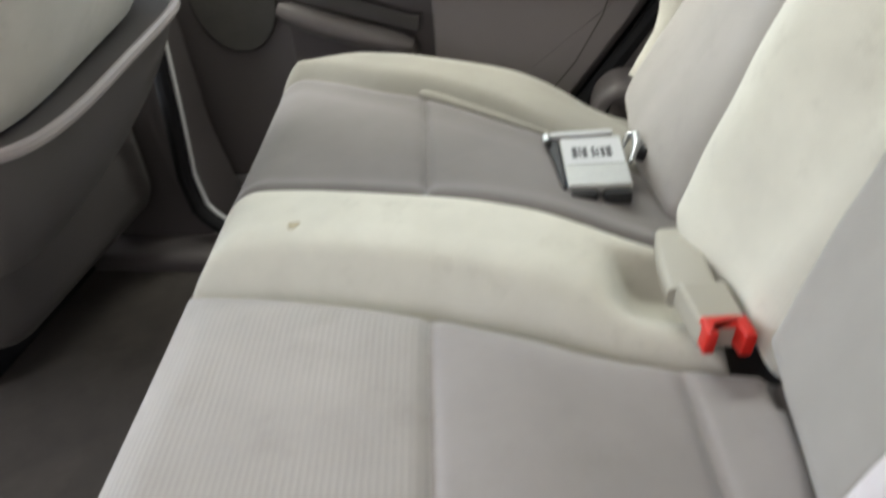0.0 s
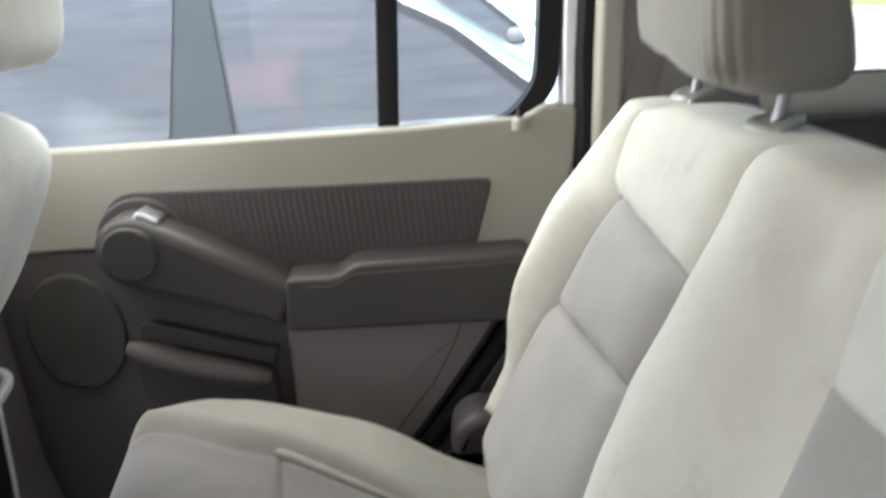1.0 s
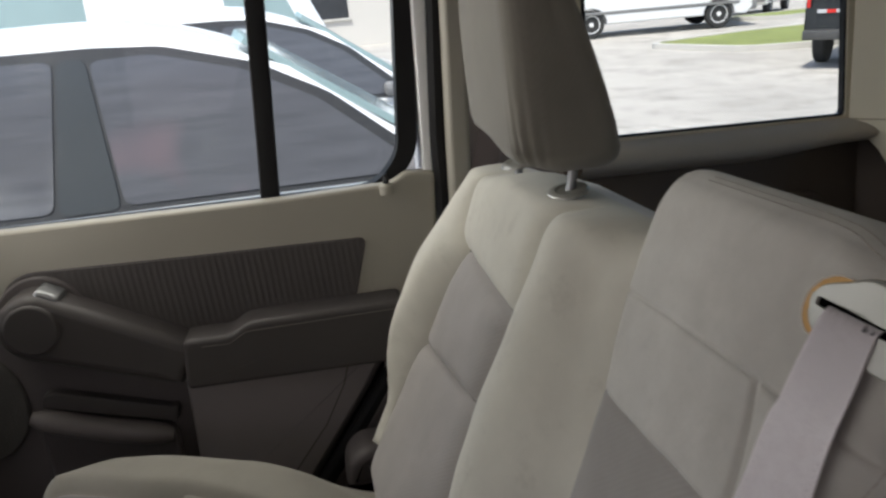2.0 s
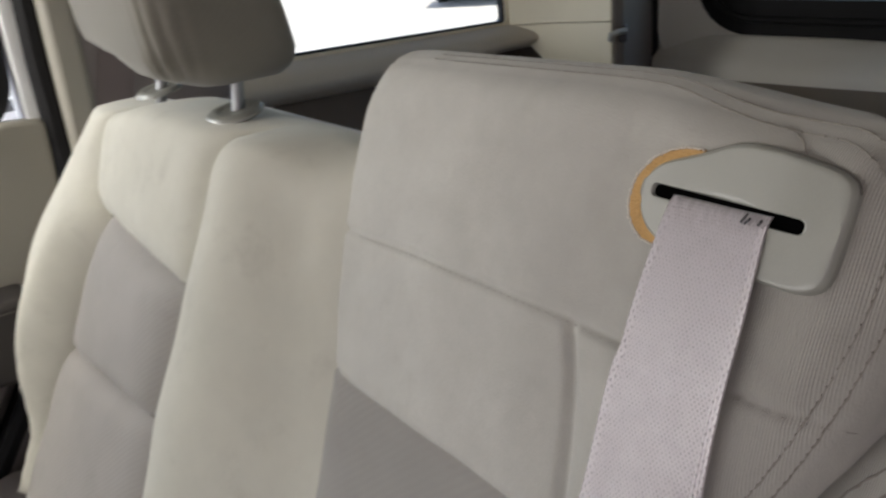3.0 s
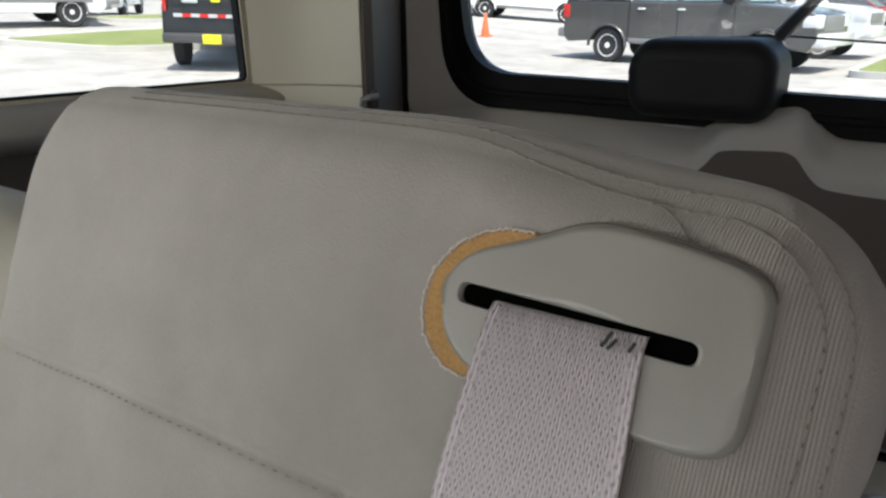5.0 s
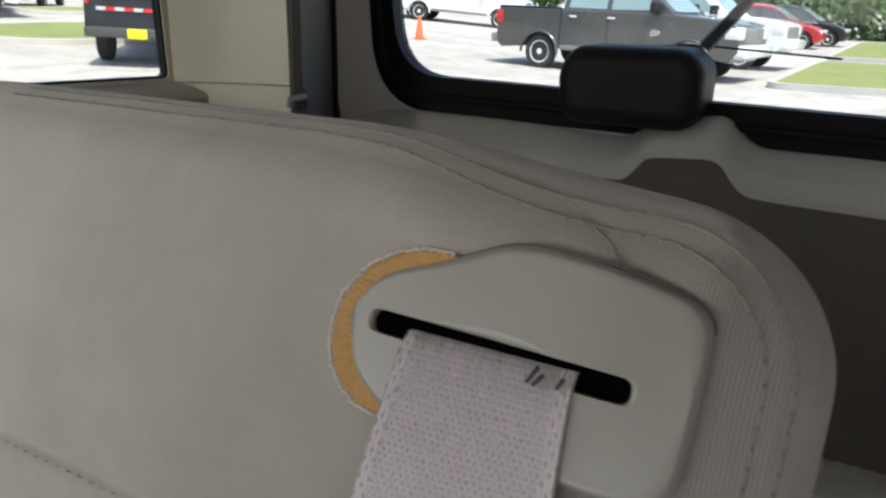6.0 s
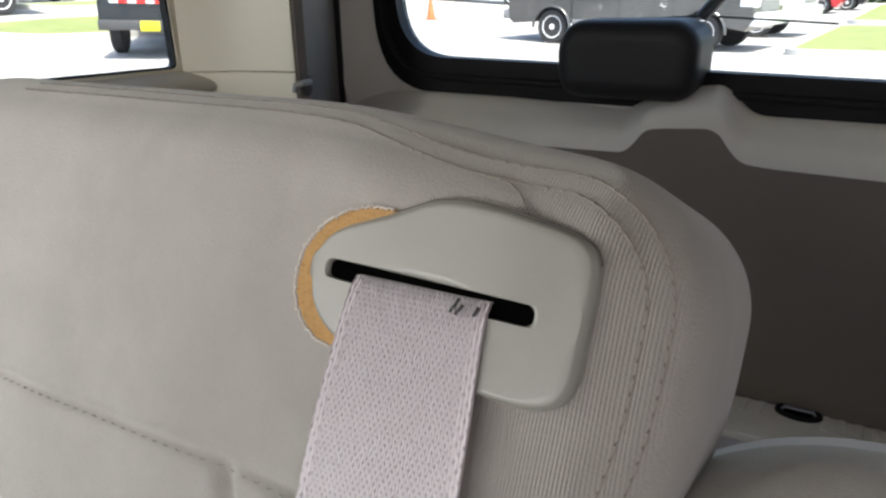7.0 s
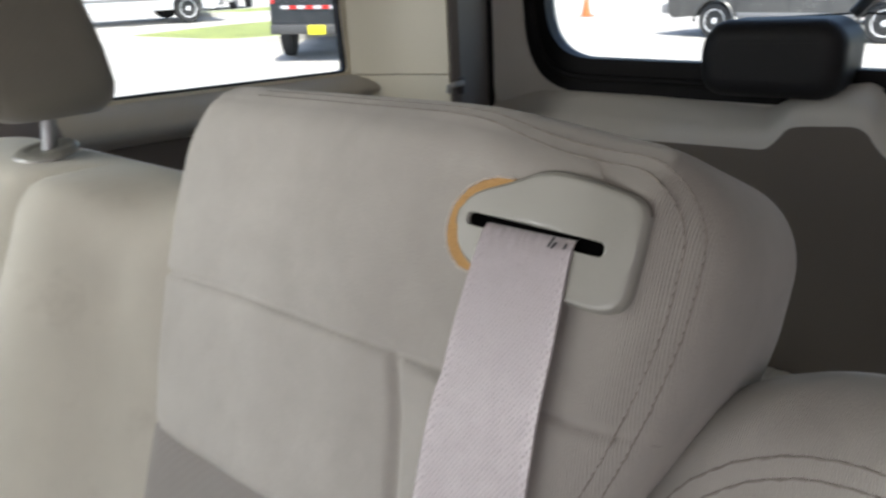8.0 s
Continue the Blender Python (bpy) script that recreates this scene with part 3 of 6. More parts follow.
low_out = [(-0.95, 0.47), (0.30, 0.47), (0.36, 0.56), (0.43, 0.66), (0.53, 0.80), (0.61, 0.92), (0.65, 1.02), (-0.15, 1.02), (-0.22, 1.058), (-0.95, 1.058)]
part("lower_trim", slab(B(), rounded(low_out, 0.015, 3), put_door, 0.0, 0.026, 0.008), TAUPE, door, "dark taupe moulded lower door")
# smooth side panel below the armrest
pan = [(0.132, 0.56), (0.335, 0.56), (0.40, 0.64), (0.515, 0.80), (0.588, 0.915), (0.14, 0.905)]
part("side_pad", slab(B(), rounded(pan, 0.012, 3), put_door, 0.020, 0.034, 0.005), TAUPE_LITE, door, "light taupe smooth door pad")
part("pad_seam", tube(B(), [put_door(u, v, 0.0343) for u, v in ((0.497, 0.90), (0.47, 0.815), (0.42, 0.725), (0.335, 0.62))], 0.0015, 6), GAP, door)
# ribbed cloth insert
ins = [(-0.20, 1.075), (-0.10, 0.98), (0.20, 0.95), (0.515, 0.985), (0.562, 1.145), (0.20, 1.155), (-0.15, 1.168)]
part("cloth_insert", slab(B(), rounded(ins, [0.05, 0.05, 0, 0.02, 0.022, 0, 0.07], 6), put_door, 0.02, 0.0365, 0.004), RIB_PANEL, door, "dark ribbed cloth insert")
# armrest with its raised pad
arm = [(0.155, 0.895), (0.60, 0.885), (0.62, 1.02), (0.292, 1.022), (0.262, 1.000), (0.165, 1.003)]
part("armrest", slab(B(), rounded(arm, [0.015, 0.02, 0.02, 0.02, 0.02, 0.015], 5), put_door, 0.02, 0.115, 0.010, 4), DARK_TAUPE, door, "dark taupe moulded armrest")
part("armrest_seam", tube(B(), [put_door(u, v, 0.1152) for u, v in ((0.20, 0.985), (0.255, 0.983), (0.292, 1.003), (0.60, 1.004))], 0.0013, 6), GAP, door)
# pull handle: a long capsule that slopes down to the armrest
a, b = Vector((-0.105, 1.070)), Vector((0.125, 0.962))
ax = (b - a).normalized()
nx = Vector((-ax.y, ax.x))
cap = []
for k in range(13):
    t = math.pi / 2 + math.pi * k / 12
    cap.append(tuple(a + 0.069 * (math.cos(t) * ax + math.sin(t) * nx)))
cap += [tuple(b - 0.046 * nx + 0.0 * ax), tuple(b - 0.04 * nx + 0.045 * ax), tuple(b + 0.035 * nx + 0.052 * ax), tuple(b + 0.052 * nx + 0.02 * ax)]
part("pull_handle", slab(B(), cap, put_door, 0.02, 0.112, 0.022, 5), DARK_TAUPE, door, "dark taupe sloping pull handle")
cap2 = [tuple(a + 0.052 * (math.cos(2 * math.pi * k / 24) * ax + math.sin(2 * math.pi * k / 24) * nx)) for k in range(24)]
part("handle_cap", slab(B(), cap2, put_door, 0.10, 0.117, 0.006, 3), DARK_TAUPE, door)
part("release_lever", slab(B(), rounded([tuple(a + 0.055 * nx - 0.02 * ax), tuple(a + 0.053 * nx + 0.035 * ax), tuple(a + 0.075 * nx + 0.03 * ax), tuple(a + 0.078 * nx - 0.015 * ax)], 0.008, 4), put_door, 0.045, 0.10, 0.008, 3), STEEL, door, "silver door release lever")
part("release_bezel", slab(B(), [tuple(a + 0.088 * (math.cos(2 * math.pi * k / 28) * ax + math.sin(2 * math.pi * k / 28) * nx)) for k in range(28)], put_door, 0.02, 0.042, 0.006), TAUPE, door)
part("window_switch", slab(B(), rounded([(0.045, 1.035), (0.095, 1.012), (0.10, 1.022), (0.05, 1.046)], 0.004, 3), put_door, 0.085, 0.10, 0.004), BLACK, door)
# speaker grille and map pocket
spk = [(-0.275 + 0.097 * math.cos(2 * math.pi * k / 40), 0.892 + 0.124 * math.sin(2 * math.pi * k / 40)) for k in range(40)]
part("speaker_grille", slab(B(), spk, put_door, 0.02, 0.034, 0.006), surface("speaker_mesh", (0.06, 0.056, 0.052), 0.7, grain=350, spots=20, vary=0.35, bump=0.9, bump_d=0.003), door, "dark speaker grille")
part("pocket_body", slab(B(), rounded([(-0.165, 0.50), (0.105, 0.50), (0.105, 0.79), (-0.16, 0.88)], 0.03, 4), put_door, 0.02, 0.050, 0.008, 4), TAUPE, door)
lip = [put_door(-0.168 + 0.268 * k / 12, 0.866 - 0.088 * k / 12 - 0.006 * math.sin(math.pi * k / 12), 0.062) for k in range(13)]
part("pocket_lip", tube(B(), lip, [0.014, 0.022, 0.025] + [0.0255] * 7 + [0.025, 0.022, 0.014], 14), TAUPE_MID, door, "taupe rounded map pocket lip")
# the pocket's shaded opening, made as a solid dark piece
part("pocket_shade", slab(B(), rounded([(-0.150, 0.880), (-0.140, 0.908), (-0.115, 0.909), (0.100, 0.838), (0.118, 0.838), (0.110, 0.800)], 0.008, 3), put_door, 0.02, 0.0515, 0.004), DARK_TAUPE, door, "dark piece standing for the shaded pocket opening")
part("lock_knob", tube(B(), [(0.615, 1.862, 1.236), (0.615, 1.860, 1.262), (0.615, 1.860, 1.274)], [0.0046, 0.0068, 0.0035], 10), BLACK, door)
part("lock_collar", lathe(B(), [(0.015, 1.232), (0.015, 1.250), (0.009, 1.255)], lambda p, q, d: (0.615 + p, 1.861 + q, d), 18), BEIGE, door)
# window: black frame, divider bar, two panes
wo = rounded([(-0.95, 1.23), (0.62, 1.228), (0.692, 1.30), (0.728, 1.79), (-0.95, 1.79)], [0, 0.09, 0.04, 0.01, 0], 6)
wi = rounded([(-0.93, 1.252), (0.595, 1.243), (0.652, 1.31), (0.684, 1.75), (-0.93, 1.75)], [0, 0.06, 0.03, 0.01, 0], 6)
part("window_frame", ring_slab(B(), wo, wi, lambda u, v, d: (u, 1.945 - d, v), 0.0, 0.05), RUBBER, door, "black window frame")
part("divider_bar", slab(B(), [(0.352, 1.235), (0.392, 1.235), (0.432, 1.77), (0.392, 1.77)], lambda u, v, d: (u, 1.935 - d, v), 0.0, 0.022, 0.004), RUBBER, door, "black window divider bar")
for name, o in (("window_pane", [(-0.94, 1.236), (0.355, 1.236), (0.395, 1.77), (-0.94, 1.77)]), ("quarter_pane", [(0.389, 1.236), (0.61, 1.236), (0.68, 1.31), (0.70, 1.77), (0.429, 1.77)])):
    g = part(name, slab(B(), o, lambda u, v, d: (u, 1.928 - d, v), 0.0, 0.004), GLASS, door)
    g.visible_shadow = False
out_pts = [(-0.95, 0.40), (0.24, 0.40), (0.37, 0.62), (0.54, 0.86), (0.64, 1.05), (0.70, 1.24), (-0.95, 1.24)]
part("outer_skin", slab(B(), out_pts, lambda u, v, d: (u, 1.91 + d, v), 0.0, 0.09, 0.01), WHITE_PAINT, door)
# added dark backing, so that no daylight leaks through the door gap
bm = box(B(), 0.20, 0.86, 1.93, 1.96, 0.36, 1.24)
setting("gap_backing", bm, RUBBER, "dark backing added to block daylight in the door gap", "body side")
# body behind the door: white jamb, seal, pillar trim
bm = slab(B(), [(0.714, 1.12), (0.768, 1.12), (0.788, 1.80), (0.735, 1.80)], lambda u, v, d: (u - 0.02, 2.0 - d, v), 0.0, 0.12, 0.006)
setting("door_jamb", bm, WHITE_PAINT, "white painted body edge behind the door", "jamb")
jam = [(0.768, 1.885, 1.80), (0.738, 1.885, 1.35), (0.736, 1.880, 1.22), (0.728, 1.868, 1.05), (0.66, 1.86, 0.95), (0.57, 1.85, 0.82), (0.45, 1.845, 0.66), (0.36, 1.84, 0.55)]
setting("jamb_seal", tube(B(), [tuple(p) for p in resample(jam, 70, False)], 0.020, 10, axis=(0, 1, 0)), RUBBER, "black rubber seal behind the rear door", "seal")
bm = slab(B(), [(0.735, 0.50), (0.741, 1.12), (0.772, 1.82), (0.815, 1.82), (0.788, 1.12), (0.779, 0.50)], lambda u, v, d: (u, 1.90 - d, v), 0.0, 0.075, 0.010)
setting("pillar_rear_door", bm, BEIGE, "beige plastic pillar trim beside the rear door", "pillar")
bm = box(B(), 0.774, 1.05, 1.846, 1.90, 0.50, 1.68, 0.004)
setting("pillar_inner", bm, TAUPE_LITE, "taupe inner panel behind the shoulder belt", "pillar")
bm = slab(B(), rounded([(0.30, 0.40), (0.42, 0.40), (0.62, 0.62), (0.80, 1.00), (0.80, 0.40), (1.00, 0.40), (1.00, 1.20), (0.755, 1.20), (0.70, 1.04), (0.60, 0.87), (0.44, 0.63)], 0.01, 3), lambda u, v, d: (u, 1.93 - d, v), 0.0, 0.10, 0.012)
setting("wheel_housing_trim", bm, TAUPE, "dark taupe trim over the wheel housing", "trim")
bm = box(B(), 0.62, 1.0, 1.70, 1.88, 0.40, 0.82, 0.05, 4)
setting("wheel_housing", bm, TAUPE, "dark carpeted wheel housing beside the bench", "wheel housing")

# quarter panel with its window
q = thing("wall_quarter", (1.3, 1.80, 0.60), "beige quarter panel with a fixed window", "wall", kind="structure")
qo = rounded([(0.98, 1.286), (1.735, 1.272), (1.735, 1.69), (0.98, 1.69)], 0.004, 6)
qi = rounded([(1.03, 1.302), (1.624, 1.288), (1.612, 1.62), (1.03, 1.62)], [0.03, 0.014, 0.03, 0.03], 6)
part("window_surround", ring_slab(B(), qo, qi, lambda u, v, d: (u, 1.84 - d, v), 0.030, 0.052), BEIGE_TRIM, q, "beige window surround")
qr = rounded([(1.04, 1.306), (1.619, 1.292), (1.607, 1.615), (1.04, 1.615)], [0.03, 0.012, 0.03, 0.03], 6)
part("window_rubber", ring_slab(B(), qi, qr, lambda u, v, d: (u, 1.83 - d, v), 0.022, 0.038), RUBBER, q, "thin black window seal")
g = part("window_pane", slab(B(), qr, lambda u, v, d: (u, 1.806 - d, v), 0.0, 0.004), GLASS_REAR, q)
g.visible_shadow = False
# ledge that curves in below the window, then the deep side recess
bm = B()
prof = [(1.792, -0.004), (1.775, -0.009), (1.755, -0.018), (1.741, -0.029), (1.734, -0.041), (1.735, -0.051), (1.745, -0.060), (1.765, -0.069), (1.80, -0.080)]
rows = []
for k in range(15):
    x = 1.0 + 0.69 * k / 14
    zt = 1.301 - 0.014 * (x - 1.03) / 0.59
    rows.append([bm.verts.new((x, y, zt + dz * (1 - 0.25 * smooth01((x - 1.4) / 0.25)))) for y, dz in prof])
for r0, r1 in zip(rows, rows[1:]):
    for a0, a1, b1, b0 in zip(r0, r0[1:], r1[1:], r1):
        bm.faces.new((a0, a1, b1, b0))
part("ledge", bm, LEDGE, q, "beige curved ledge below the window", 60)
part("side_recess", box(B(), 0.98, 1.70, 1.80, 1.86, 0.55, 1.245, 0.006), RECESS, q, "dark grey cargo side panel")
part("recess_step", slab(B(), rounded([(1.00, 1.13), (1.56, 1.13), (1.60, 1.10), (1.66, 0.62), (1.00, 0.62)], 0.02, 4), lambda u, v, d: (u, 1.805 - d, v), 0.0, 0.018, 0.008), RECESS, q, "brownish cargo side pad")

# rear pillar: beige cover that turns inwards, grey strip, load hook
def plan_slab(bm, line, z0, z1, thick, bevel=0.004, lean=0.0):
    """An upright slab along a line of the plan; the line is its visible face."""
    pts = [Vector(p) for p in line]
    back = []
    for i, p in enumerate(pts):
        t = (pts[min(i + 1, len(pts) - 1)] - pts[max(i - 1, 0)]).normalized()
        back.append(p + Vector((-t.y, t.x)) * -thick)
    out = pts + back[::-1]
    lo = [bm.verts.new((p.x, p.y, z0)) for p in out]
    hi = [bm.verts.new((p.x + lean * (z1 - z0), p.y, z1)) for p in out]
    k = len(out)
    fs = [bm.faces.new((lo[i], lo[(i + 1) % k], hi[(i + 1) % k], hi[i])) for i in range(k)]
    fs += [bm.faces.new(lo[::-1]), bm.faces.new(hi)]
    if bevel:
        bmesh.ops.bevel(bm, geom=[e for f in fs[-2:] for e in f.edges], offset=bevel, segments=2, affect="EDGES")
    return bm


dp = thing("pillar_rear", (1.75, 1.62, 0.60), "beige and grey rear pillar trim with load hook", "pillar", kind="structure")
crv = [(1.629, 1.784), (1.646, 1.758), (1.668, 1.730), (1.688, 1.690), (1.703, 1.640), (1.715, 1.580)]
part("upper_cover", plan_slab(B(), crv, 1.281, 1.69, -0.05, 0.002), BEIGE_TRIM, dp, "beige upper pillar cover", 50)
# the lower cover narrows downwards in a sweep, where the dark side recess cuts in
bm = B()
line = [Vector(c) for c in crv]
rows_f, rows_b = [], []
for z in (1.279, 1.272, 1.26, 1.24, 1.215, 1.18, 1.13, 1.05, 0.95, 0.80, 0.60):
    s0 = lerp_table(1.279 - z, [(0.0, 0.0), (0.012, 0.06), (0.04, 0.18), (0.10, 0.38), (0.23, 0.66), (0.40, 0.84), (0.68, 0.90)])
    pts = resample(line, 41, False)
    f_row, b_row = [], []
    for k in range(11):
        c = pts[min(40, int(round(40 * (s0 + (1 - s0) * k / 10))))]
        f_row.append(bm.verts.new((c.x, c.y, z)))
        b_row.append(bm.verts.new((c.x + 0.03, c.y + 0.012, z)))
    rows_f.append(f_row)
    rows_b.append(b_row)
for j in range(len(rows_f) - 1):
    for k in range(10):
        bm.faces.new((rows_f[j][k], rows_f[j][k + 1], rows_f[j + 1][k + 1], rows_f[j + 1][k]))
        bm.faces.new((rows_b[j][k + 1], rows_b[j][k], rows_b[j + 1][k], rows_b[j + 1][k + 1]))
    for k in (0, 10):
        bm.faces.new((rows_f[j][k], rows_f[j + 1][k], rows_b[j + 1][k], rows_b[j][k]))
for j in (0, -1):
    for k in range(10):
        bm.faces.new((rows_f[j][k], rows_b[j][k], rows_b[j][k + 1], rows_f[j][k + 1]))
part("lower_cover", bm, BEIGE_TRIM, dp, "beige lower pillar cover", 50)
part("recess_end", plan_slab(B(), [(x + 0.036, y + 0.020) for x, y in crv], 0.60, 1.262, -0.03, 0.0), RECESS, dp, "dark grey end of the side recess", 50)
part("grey_strip", plan_slab(B(), [(1.717, 1.572), (1.735, 1.566), (1.86, 1.632), (1.99, 1.702)], 0.60, 1.69, -0.03, 0.003), STRIP_GREY, dp, "grey pillar strip", 40)
hk = B()
tube(hk, [(1.737, 1.566, 1.262), (1.724, 1.553, 1.263), (1.706, 1.556, 1.262), (1.699, 1.566, 1.258), (1.699, 1.568, 1.246)], 0.006, 10)
part("load_hook", hk, DULL_STEEL, dp, "metal load hook")
part("hook_bezel", box(B(), -0.017, 0.017, -0.010, 0.004, -0.017, 0.017, 0.005, 3, pose(1.736, 1.570, 1.256, 0, 0, 28)), DARK_TAUPE, dp, "dark hook bezel")
setting("hatch_seal", tube(B(), [(2.006, 1.722, 0.60), (2.008, 1.722, 1.15), (2.008, 1.725, 1.69)], 0.019, 12), RUBBER, "black rubber seal round the liftgate", "seal")

bm = B()
box(bm, 0.80, 2.20, 1.87, 1.96, 0.35, 1.26, 0.01)
box(bm, 1.82, 2.20, 1.80, 1.95, 0.35, 1.72, 0.01)
box(bm, 1.99, 2.20, 1.735, 1.81, 0.35, 1.72)
setting("body_side_rear", bm, WHITE_PAINT, "white painted rear body side", "body side")

setting("window_post", box(B(), 1.700, 1.83, 1.796, 1.826, 1.20, 1.70), RUBBER, "black post behind the quarter window", "post")
# liftgate
tg = thing("liftgate", (2.06, 0.9, 0.66), "grey trimmed liftgate with rear window", "liftgate", kind="structure")
lo = rounded([(-0.05, 1.085), (1.700, 1.085), (1.735, 1.69), (-0.05, 1.69)], [0.16, 0.17, 0.02, 0.02], 8)
li = rounded([(0.02, 1.195), (1.638, 1.202), (1.675, 1.67), (0.02, 1.67)], [0.12, 0.15, 0.05, 0.05], 8)
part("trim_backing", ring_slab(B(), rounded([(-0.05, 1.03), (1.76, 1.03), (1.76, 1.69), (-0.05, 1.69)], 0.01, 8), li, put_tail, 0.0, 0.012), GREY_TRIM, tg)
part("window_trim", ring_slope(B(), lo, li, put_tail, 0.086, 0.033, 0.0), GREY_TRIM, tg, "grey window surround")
ri = rounded([(0.09, 1.258), (1.578, 1.280), (1.618, 1.62), (0.09, 1.62)], [0.08, 0.11, 0.05, 0.05], 8)
part("window_rubber", ring_slab(B(), li, ri, put_tail, -0.01, 0.030), RUBBER, tg, "wide black window rubber")
rj = rounded([(0.05, 1.222), (1.612, 1.238), (1.65, 1.645), (0.05, 1.645)], [0.10, 0.13, 0.05, 0.05], 8)
part("rubber_lip", tube(B(), [put_tail(*p, 0.034) for p in rj], 0.008, 8, closed=True), RUBBER, tg)
g = part("window_pane", slab(B(), ri, put_tail, -0.004, 0.0), GLASS_REAR, tg)
g.visible_shadow = False
# the shelf under the rear window slopes back from a soft edge and humps up at the wiper motor
front = [(1.725, 0.70), (1.725, 1.150), (1.30, 1.153), (1.032, 1.158), (1.012, 1.178), (0.995, 1.203), (0.968, 1.208), (0.883, 1.214), (0.863, 1.205), (0.846, 1.180), (0.823, 1.158), (0.776, 1.154), (0.40, 1.148), (-0.05, 1.146), (-0.05, 0.70)]
back = [(1.725, 0.70), (1.725, 1.205), (1.30, 1.203), (1.052, 1.195), (1.030, 1.210), (1.007, 1.221), (0.972, 1.238), (0.884, 1.250), (0.862, 1.237), (0.845, 1.218), (0.820, 1.200), (0.785, 1.198), (0.40, 1.194), (-0.05, 1.192), (-0.05, 0.70)]
soft = [0, 0, 0.03, 0.03, 0.02, 0.03, 0.02, 0.03, 0.02, 0.03, 0.03, 0.02, 0, 0, 0]
fe, be = rounded(front, soft, 6)[1:-1], rounded(back, soft, 6)[1:-1]
shelf, panel = B(), B()
s_rows, p_rows = [], []
for (fy, fz), (by, bz) in zip(fe, be):
    col = [(by, bz, 0.0), (by, bz, 0.034), (by, bz - 0.002, 0.044)]
    sy, sz, sd = fy + (by - fy) * 0.30, fz + (bz - fz) * 0.30, 0.115 - 0.071 * 0.30
    col += [(by + (sy - by) * k / 3, bz - 0.002 + (sz - bz + 0.002) * k / 3, 0.044 + (sd - 0.044) * k / 3) for k in (1, 2)]
    for k in range(9):
        s = k / 8
        a, b, c = (1 - s) ** 2, 2 * s * (1 - s), s ** 2
        col.append((a * sy + (b + c) * fy, a * sz + b * fz + c * (fz - 0.030), a * sd + b * 0.115 + c * 0.115))
    s_rows.append([shelf.verts.new(put_tail(*v)) for v in col])
    p_rows.append([panel.verts.new(put_tail(*v)) for v in ((fy, fz - 0.040, 0.02), (fy, fz - 0.0295, 0.1148), (fy, 1.02, 0.112), (fy, 0.88, 0.108), (fy, 0.76, 0.104), (fy, 0.70, 0.098), (fy, 0.70, 0.02))])
for mesh, rows in ((shelf, s_rows), (panel, p_rows)):
    for a, b in zip(rows, rows[1:]):
        for k in range(len(a) - 1):
            mesh.faces.new((a[k], a[k + 1], b[k + 1], b[k]))
# one plastic: the shelf coloured as lit, the panel below as shaded
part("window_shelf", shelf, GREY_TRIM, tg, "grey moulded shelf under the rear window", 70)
part("lower_trim", panel, GREY_SHADED, tg, "grey lower liftgate trim", 60)
part("trim_foot", slab(B(), [(1.70, 0.665), (1.70, 0.73), (-0.05, 0.73), (-0.05, 0.665)], put_tail, 0.0, 0.088, 0.010, 4), GREY_SHADED, tg)
mo = rounded([(0.915, 1.222), (1.172, 1.222), (1.178, 1.32), (1.15, 1.362), (0.945, 1.364), (0.912, 1.335)], [0.05, 0.05, 0.04, 0.045, 0.045, 0.04], 7)
part("wiper_motor_cover", slab(B(), mo, put_tail, 0.0, 0.120, 0.034, 8), BLACK, tg, "black wiper motor cover", 60)
part("wiper_arm", tube(B(), [(2.17, 0.955, 1.36), (2.18, 0.90, 1.43), (2.19, 0.78, 1.60)], [0.013, 0.011, 0.008], 8), BLACK, tg, "black rear wiper arm")
part("wiper_blade", tube(B(), [(2.185, 1.18, 1.352), (2.185, 0.95, 1.362), (2.185, 0.72, 1.350)], 0.0022, 6), RUBBER, tg)
bm = box(B(), 2.12, 2.2, -0.15, 1.80, 0.45, 1.20, 0.02)
part("outer_skin", bm, WHITE_PAINT, tg)
sp = thing("hatch_sill", (1.96, 0.8, 0.64), "ribbed grey sill plate with a striker", "sill", kind="structure")
part("plate", box(B(), 1.888, 2.032, -0.15, 1.72, 0.60, 0.668, 0.006), GREY_TRIM, sp)
for k in range(60):
    y = 0.02 + k * 0.0275
    if abs(y - 0.676) > 0.05:
        part("rib", box(B(), 1.965, 2.022, y, y + 0.012, 0.666, 0.6705, 0.0015, 1), GREY_TRIM, sp)
st = [(2.0 + 0.020 * math.cos(2 * math.pi * k / 28), 0.676 + 0.036 * math.sin(2 * math.pi * k / 28)) for k in range(28)]
part("striker_bezel", tube(B(), [(x, y, 0.671) for x, y in st], 0.0055, 8, closed=True), RUBBER, sp)
part("striker_cup", slab(B(), st, lambda u, v, d: (u, v, d), 0.662, 0.6695), VOID, sp)
part("striker_bar", tube(B(), [(2.0, 0.645, 0.668), (2.0, 0.652, 0.678), (2.0, 0.70, 0.678), (2.0, 0.707, 0.668)], 0.004, 8), STEEL, sp)

# ---- the rear bench ----
def const(c):
    return lambda _t: c


def corner(base, side, vt, r):
    """An outline that runs up at base(v) and rounds off inwards (side = +1 or -1) below vt."""
    def f(v):
        k = max(0.0, v - (vt - r))
        return base(v) + side * (r - math.sqrt(max(0.0, r * r - min(k, r) ** 2)))
    return f


